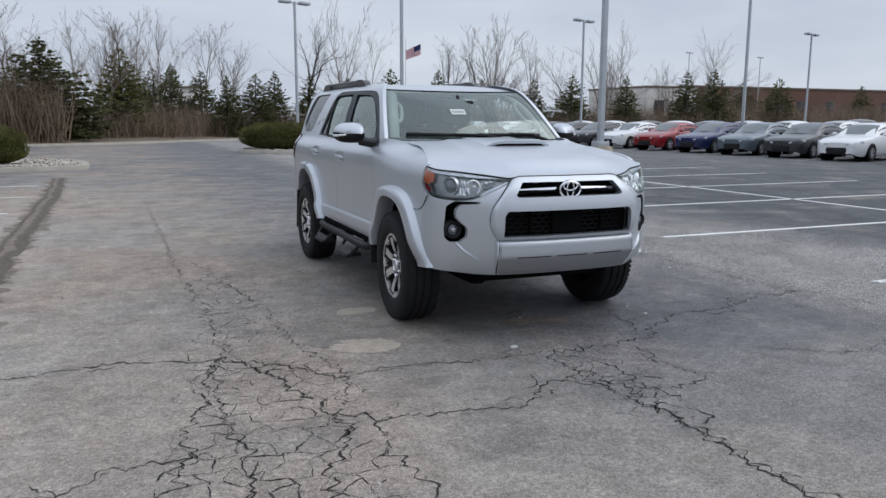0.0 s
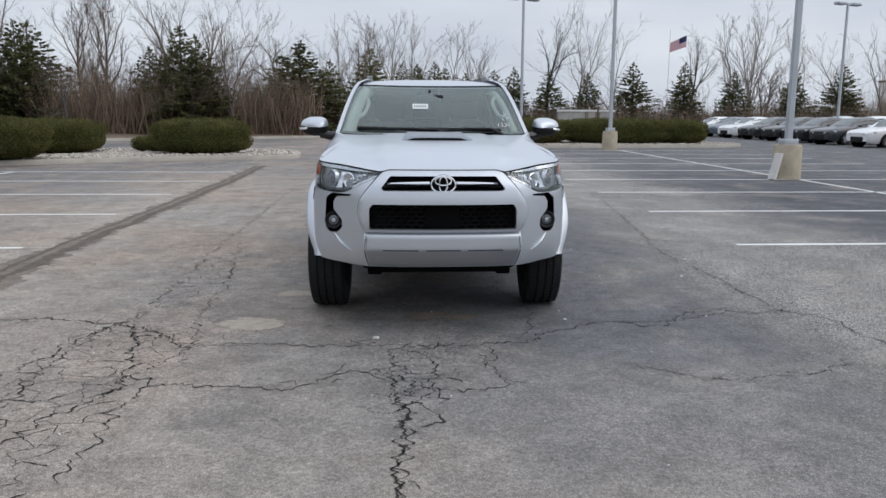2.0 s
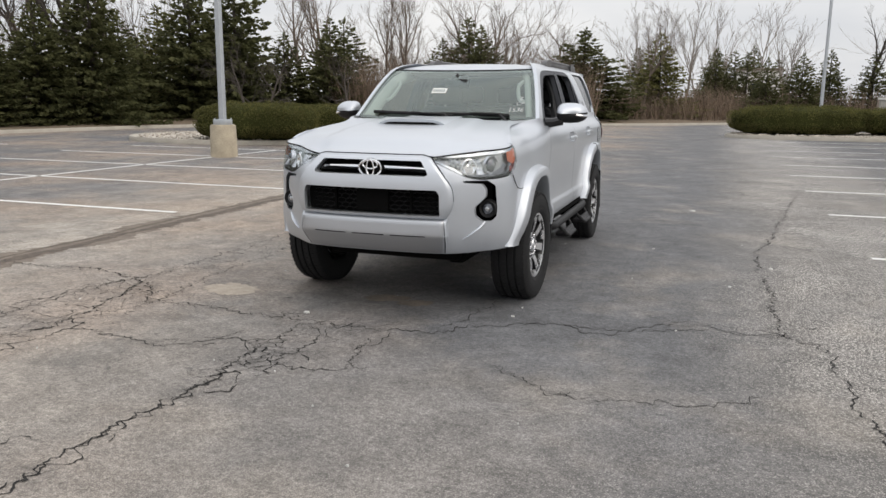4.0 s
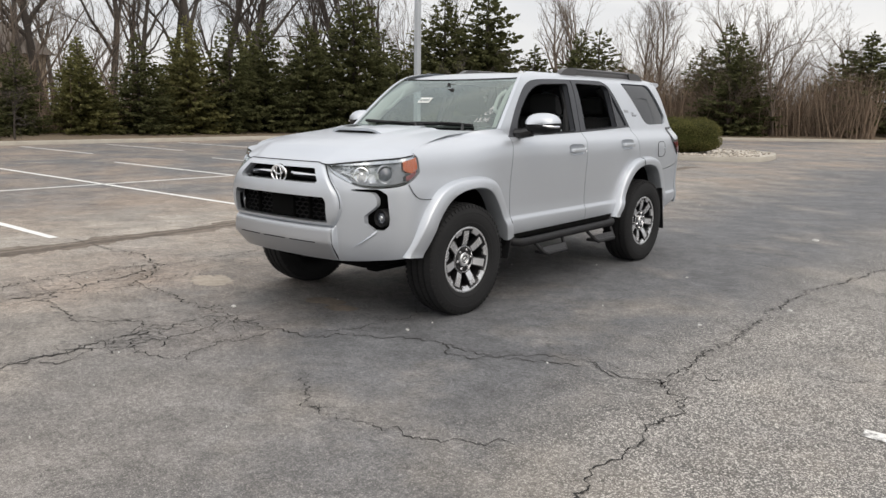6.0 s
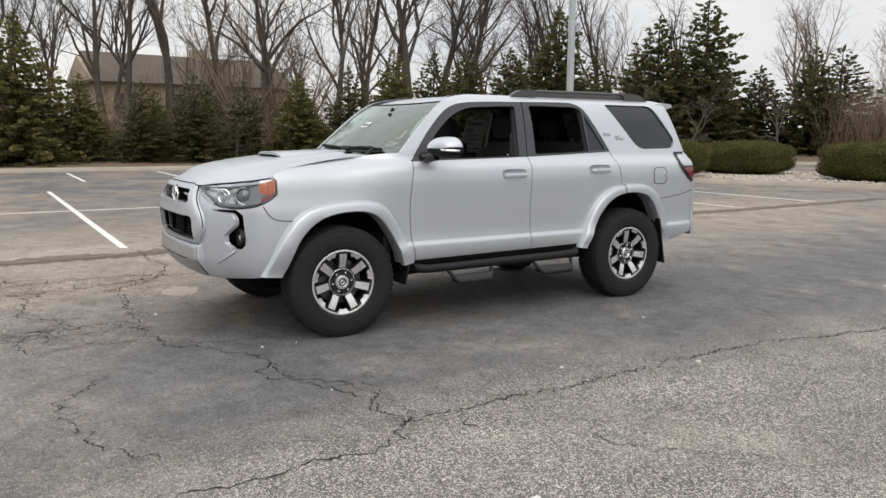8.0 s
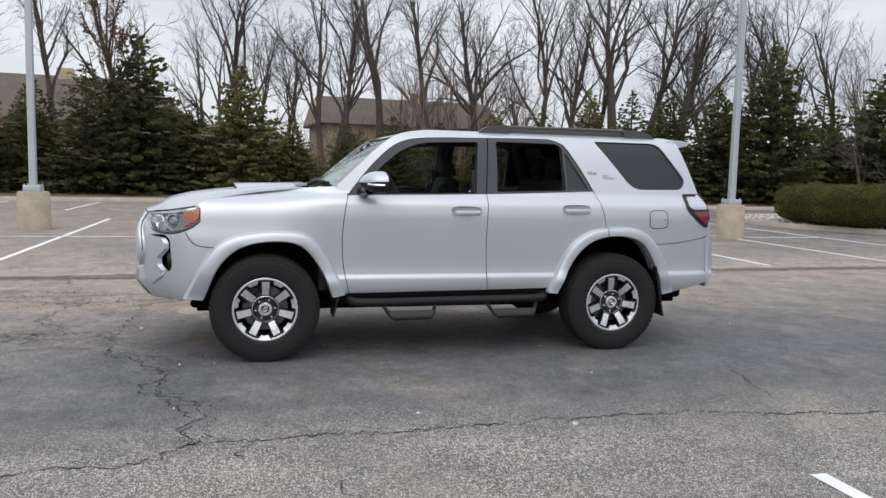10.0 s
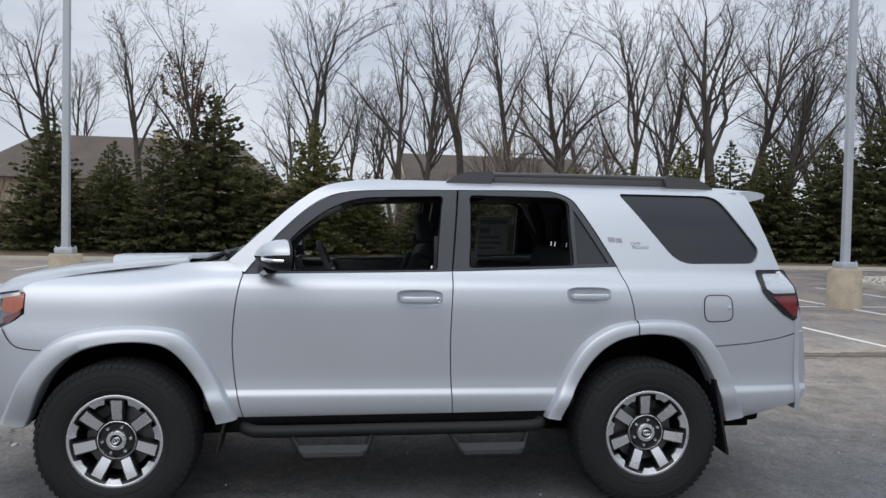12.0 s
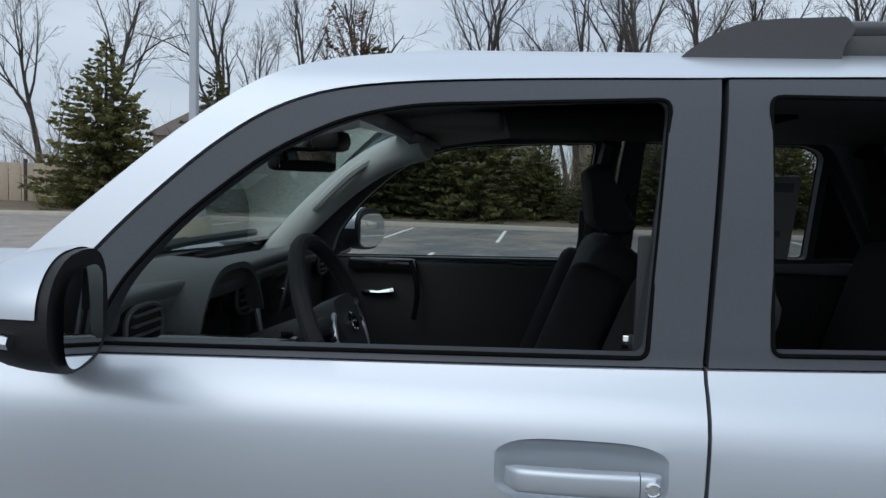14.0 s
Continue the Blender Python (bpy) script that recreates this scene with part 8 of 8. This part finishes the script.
# ---- parked cars ----
def sedan_shapes():
    """Meshes of one small saloon, nose towards -y, middle at the origin."""
    ys = [-2.30, -2.26, -2.15, -1.95, -1.6, -1.2, -0.95, -0.75, -0.5, -0.2, 0.1, 0.5, 0.9, 1.2, 1.5, 1.75, 1.95, 2.12, 2.24, 2.30]
    wid = table([(-2.30, .62), (-2.2, .76), (-2.0, .84), (-1.5, .885), (0, .895), (1.5, .885), (2.05, .83), (2.30, .70)])
    belt = table([(-2.30, .66), (-2.2, .74), (-1.9, .82), (-1.0, .93), (0, .96), (1.0, .99), (1.6, 1.02), (2.1, 1.04), (2.30, .98)])
    roof = table([(-1.0, .96), (-.75, 1.08), (-.35, 1.29), (.0, 1.40), (.35, 1.435), (.8, 1.42), (1.2, 1.33), (1.55, 1.19), (1.85, 1.08), (2.1, 1.055)])
    low = table([(-2.30, .30), (-2.1, .20), (-1.6, .19), (1.6, .20), (2.15, .26), (2.30, .36)])

    def section(y, k):
        w, b, z0 = wid(y), belt(y), low(y)
        rows = [(.90, z0), (.97, z0 + .10), (.985, z0 + .22), (1.0, .55), (.985, .70), (.965, b - .06), (.93, b - .015), (.84, b + .012), (.5, b + .035), (0, b + .045)]
        r, z = rows[k]
        z = min(z, b + .05) if k > 2 else z
        return Vector((w * r, y, z))
    v, f = sheet(lambda y, k: section(y, int(k)), ys, list(range(10)))
    v2, f2 = [Vector((-p.x, p.y, p.z)) for p in v], [tuple(reversed(q)) for q in f]
    ends = [(len(ys) - 1) * 10 + i for i in range(10)]
    nose = ([v[i] for i in range(10)] + [v2[i] for i in range(9, -1, -1)], [tuple(range(20))])
    tail = ([v[i] for i in ends] + [v2[i] for i in reversed(ends)], [tuple(range(19, -1, -1))])
    body = solid_mesh("body", *join((v, f), (v2, f2), nose, tail), 40)
    def house(y, k, o=0.0):
        w, b, t = wid(y) * .86, belt(y) + .0, max(roof(y), belt(y) + .03)
        rows = [(1.0, 0), (.93, .45), (.83, .82), (.72, .95), (.4, 1.0), (0, 1.02)]
        r, h = rows[k]
        return Vector((w * r + o, y, b + (t - b) * h + o * .5))
    gy = [-1.0, -.85, -.7, -.5, -.35, -.15, .1, .35, .6, .9, 1.2, 1.45, 1.7, 1.9, 2.05]
    g, gf = sheet(lambda y, k: house(y, int(k)), gy, list(range(6)))
    g2, gf2 = [Vector((-p.x, p.y, p.z)) for p in g], [tuple(reversed(q)) for q in gf]
    cabin = solid_mesh("roof", *join((g, gf), (g2, gf2)), 40)

    def pane(y0, y1, s):
        a, b = .10, .86
        def at(y, t):
            yy = y
            r, h = (1.0 + (.83 - 1.0) * t), .82 * t
            w, bb, tt = wid(yy) * .86, belt(yy), max(roof(yy), belt(yy) + .03)
            return Vector((s * (w * r + .012), yy, bb + (tt - bb) * h))
        return sheet(lambda y, t: at(y, a + (b - a) * t), steps(y0, y1, 8), steps(0, 1, 4))
    panes = [smooth_mesh("pane", *pane(y0, y1, s)) for s in (1, -1) for y0, y1 in ((-.52, .26), (.32, 1.02), (1.07, 1.4))]

    def screen(y0, y1):
        return sheet(lambda u, t: Vector((u * (wid(0) * .86) * (.93 - .17 * t), y0 + (y1 - y0) * t, (roof(y0 + (y1 - y0) * t)) + .016 - .06 * u * u * (1 - .5 * t))), steps(-1, 1, 10), steps(0, 1, 6))
    front = smooth_mesh("windscreen", *screen(-.93, -.18))
    back = smooth_mesh("rear_window", *screen(1.86, 1.15))
    gr, grf = sheet(lambda u, t: Vector((u * (.70 + .04 * t), -2.325 + .17 * abs(u)**2.5 - .012 * math.sin(3.1 * t), .27 + .25 * t)), steps(-1, 1, 12), steps(0, 1, 5))
    grille = solid_mesh("grille", *thick(gr, grf, (0, .05, 0)))
    lamps = []
    for s in (1, -1):
        lv, lf = sheet(lambda u, t: Vector((s * (.34 + .51 * u), -2.325 + .30 * u**1.7, .60 + .075 * u + .10 * t * (.55 + .45 * u))), steps(0, 1, 8), steps(0, 1, 3))
        lamps.append(solid_mesh("headlight", *thick(lv, lf, (0, .05, 0))))
    tyre = smooth_mesh("tyre", *lathe([(-.09, .22), (-.10, .29), (-.08, .318), (.08, .318), (.10, .29), (.09, .22)], 32, "x"))
    rimv = [lathe([(.088, .228), (.104, .222), (.104, .206), (.086, .200), (.083, .19), (.083, .001)], 32, "x")]
    rim_dark = smooth_mesh("rim", *rimv[0])
    spokes = []
    for i in range(10):
        spokes.append(moved(thick([Vector(p) for p in ((.094, -.012, .02), (.094, .012, .02), (.103, .034, .212), (.103, -.034, .212))], [(0, 1, 2, 3)], (-.008, 0, 0)), Matrix.Rotation(2 * math.pi * i / 10, 4, "X")))
    spoke = solid_mesh("spokes", *join(*spokes))
    mir = [solid_mesh("mirror", *moved(lathe([(-.09, .001), (-.08, .05), (0, .07), (.08, .06), (.10, .001)], 14, "x"), Matrix.Translation((s * .96, -.52, 1.0)))) for s in (1, -1)]
    arch = smooth_mesh("wheel_arch", *lathe([(-.2, .36), (.076, .36), (.079, .352), (.079, .001)], 24, "x"))
    return dict(arch=arch, body=body, roof=cabin, panes=panes, windscreen=front, rear_window=back, grille=grille, lamps=lamps, tyre=tyre, rim=rim_dark, spoke=spoke, mirrors=mir)


SEDAN = sedan_shapes()


def painted(name, me, key, parent):
    o = part(name, me, M[key], parent)
    o.material_slots[0].link = "OBJECT"
    o.material_slots[0].material = M[key]
    return o


def parked_car(x, y, turn, key, words, tall=1.0):
    car = thing("parked_car", words, "car", "cars parked in rows", m=pose(x, y, 0, 0, 0, turn))
    for n in ("body", "roof"):
        o = painted(n, SEDAN[n], key, car)
        o.scale = (1, 1, tall)
    for me in SEDAN["panes"]:
        part("window", me, M["glass_dark"], car).scale = (1, 1, tall)
    part("windscreen", SEDAN["windscreen"], M["screen_far"], car).scale = (1, 1, tall)
    part("rear_window", SEDAN["rear_window"], M["glass_dark"], car).scale = (1, 1, tall)
    part("grille", SEDAN["grille"], M["black"], car)
    for me in SEDAN["lamps"]:
        part("headlight", me, M["lamp_far"], car)
    for me in SEDAN["mirrors"]:
        painted("wing_mirror", me, key, car)
    for s in (1, -1):
        for yc in (-1.36, 1.34):
            wheel = new("wheel")
            wheel.parent = car
            wheel.matrix_basis = pose(s * .815, yc, .318) @ (Matrix.Identity(4) if s > 0 else Matrix.Rotation(math.pi, 4, "Z"))
            part("wheel_arch", SEDAN["arch"], M["under"], wheel)
            part("tyre", SEDAN["tyre"], M["rubber"], wheel)
            part("rim", SEDAN["rim"], M["alloy_dark"], wheel)
            part("spokes", SEDAN["spoke"], M["alloy"], wheel)


FRONT_ROW = [(15.1, "car_white", "white"), (17.8, "car_graphite", "dark graphite grey"), (20.6, "car_greyblue", "grey-blue"), (23.4, "car_blue", "deep blue"), (26.7, "car_red", "bright red"), (29.9, "car_white", "white"), (33.4, "car_graphite", "dark grey"), (36.4, "car_black", "black"),
             (12.2, "car_silver", "silver"), (39.0, "car_black", "black"), (42.2, "car_graphite", "dark grey"), (45.4, "car_white", "white"), (48.6, "car_greyblue", "grey-blue"), (51.6, "car_white", "white")]
for i, (y, key, word) in enumerate(FRONT_ROW):
    parked_car(24.3, y, -74 + (i * 37 % 5 - 2) * .6, key, word + " small saloon car parked in a row on asphalt")
BACK_ROW = [(12, "car_white", "white"), (15, "car_maroon", "dark red"), (18, "car_maroon", "maroon"), (21, "car_silver", "silver"), (24, "car_white", "white"), (27, "car_silver", "silver"), (30, "car_greyblue", "grey-blue"), (33, "car_white", "white"), (36, "car_graphite", "grey"), (40, "car_white", "white"), (44, "car_silver", "silver")]
for i, (y, key, word) in enumerate(BACK_ROW):
    parked_car(30.4, y, 90 + (i * 29 % 5 - 2) * .6, key, word + " saloon car parked behind the front row", 1.06)
for i, (y, key, word) in enumerate(((14, "car_silver", "silver"), (18, "car_maroon", "dark red"), (22, "car_maroon", "maroon"), (26.5, "car_white", "white"), (31, "car_graphite", "grey"))):
    parked_car(43.0, y, -90, key, word + " tall car parked in a far row", 1.16)


# ---- houses, far buildings ----
def house(x, y, depth, length, eaves, ridge, hip, turn, label):
    ob = thing("house", label, "house", "houses behind the trees", m=pose(x, y, 0.3, 0, 0, turn))
    d, l = depth / 2, length / 2
    part("wall", box(-d, d, -l, l, -.3, eaves, 0.0), M["stucco"], ob, "tan stucco walls")
    e = .45
    v = [(-d - e, -l - e, eaves - .15), (d + e, -l - e, eaves - .15), (d + e, l + e, eaves - .15), (-d - e, l + e, eaves - .15), (0, -l - e + hip, ridge), (0, l + e - hip, ridge)]
    part("roof", solid_mesh("roof", [Vector(p) for p in v], [(0, 1, 4), (1, 2, 5, 4), (2, 3, 5), (3, 0, 4, 5), (3, 2, 1, 0)], 20), M["roof_shingle"], ob, "brown shingle roof")
    if hip < 1:
        for ye, s in ((-l, -1), (l, 1)):
            gable = [(-d, eaves - .02), (d, eaves - .02), (0, ridge - .32)]
            part("gable_wall", prism([Vector(p) for p in gable], "y", ye, ye + s * .48), M["stucco"], ob)
    part("chimney", box(-.4, .4, l * .1, l * .1 + 1.0, ridge - 1.4, ridge + .5, .02), M["stucco"], ob)
    for k in range(int(length // 3)):
        yy = -l + 1.5 + k * 3
        win = part("window", box(d - .05, d + .04, yy - .6, yy + .6, 1.2, eaves - .8, .01), M["glass_dark"], ob)
        part("window_frame", box(d + .02, d + .06, yy - .68, yy + .68, 1.1, 1.2, .01), M["white_wall"], win)
    return ob


house(-51, -14.5, 9, 19, 3.9, 6.9, 3.5, 3, "large tan house with a brown hipped roof behind trees")
house(-50.5, 10.0, 8, 12.6, 4.3, 6.3, .3, 4, "tan house with a brown gabled roof behind trees")
house(-50, -3.0, 7, 9, 2.6, 4.0, 1.5, 2, "low tan house with a brown roof behind trees")


def hall(x0, x1, y, depth, h, mat, label, windows=0):
    ob = thing("far_building", label, "building", m=pose((x0 + x1) / 2, y, 0))
    w = (x1 - x0) / 2
    part("wall", box(-w, w, 0, depth, 0, h, .05), M[mat], ob)
    part("roof_edge", box(-w - .2, w + .2, -.2, depth + .2, h, h + .35, .03), M["trench"], ob)
    for k in range(windows):
        xx = -w + (k + .5) * 2 * w / windows
        part("window", box(xx - 1.2, xx + 1.2, -.08, .05, h * .35, h * .7, .02), M["glass_dark"], ob)


hall(92, 104, 118, 20, 8.0, "white_wall", "far off-white and brick commercial building", 2)
hall(104, 190, 120, 20, 8.4, "brick", "long far red-brown brick commercial building", 10)
hall(4.5, 10.5, 118, 10, 6.2, "white_wall", "small far white building between trees", 1)
for x0, x1 in ((12.1, 14.3), (14.42, 15.1), (15.35, 16.5)):
    sh = thing("enclosure", "low grey-beige slatted enclosure at the edge of the lot", "enclosure", "enclosures at the far edge", m=pose((x0 + x1) / 2, 52, 0))
    w = (x1 - x0) / 2
    part("panel", box(-w, w, .03, .08, .15, 1.75, .01), M["enclosure"], sh)
    part("rail", box(-w - .05, w + .05, -.04, .12, 1.75, 1.9, .01), M["white_wall"], sh)
    for k in range(int(w * 6)):
        xx = -w + (k + .5) * 2 * w / int(w * 6)
        part("slat", box(xx - .05, xx + .05, 0, .03, .15, 1.75, .004), M["enclosure"], sh)
    for xx in (-w, w):
        part("post", box(xx - .06, xx + .06, -.03, .11, 0, 1.95, .01), M["trench"], sh)
fence = thing("fence", "pale board fence at the far corner of the lot", "fence", m=pose(-27.2, -21, 0.1, 0, 0, 8))
for k in range(14):
    part("board", box(-.02, .02, -3.5 + k * .5, -3.03 + k * .5, 0, 1.75, .004), M["stucco"], fence)
for k in range(4):
    part("post", box(-.06, .06, -3.56 + k * 2.33, -3.44 + k * 2.33, 0, 1.9, .01), M["bark"], fence)


def flag(x, y, z):
    ob = thing("flag", "striped red and white flag with navy corner on a pole", "flag", m=pose(x, y, 0, 0, 0, -20))
    part("pole", smooth_mesh("pole", *tube([(-.08, 0, 0), (-.08, 0, z + 6)], [.09, .05], 8)), M["galv"], ob)

    def cloth(u, t):
        return Vector((4.2 * u, .35 * math.sin(u * 6 + t) * u, z + 1.9 * u + 2.5 * t - .5 * u * (1 - t)))
    for k in range(13):
        t0, t1 = k / 13, (k + 1) / 13
        part("stripe", smooth_mesh("stripe", *sheet(lambda u, t: cloth(u if t1 <= 6 / 13 else u, t0 + (t1 - t0) * t), steps(0, 1, 10), [0, 1])), M["flag_red" if k % 2 == 0 else "flag_white"], ob)
    part("canton", smooth_mesh("canton", *sheet(lambda u, t: cloth(.55 + u * .45, 6 / 13 + 7 / 13 * t) + Vector((0, -.03, 0)), steps(0, 1, 6), [0, .5, 1])), M["flag_blue"], ob)


flag(74.5, 205, 18.6)
bd = thing("leaning_board", "short pale board leaning on a concrete footing", "board", m=pose(8.42, 10.15, 0, 0, 0, 10))
part("board", box(-.03, .03, -.12, .12, 0, .62, .006, 1, pose(0, 0, 0.01, 0, 14, 0)), M["white_wall"], bd)
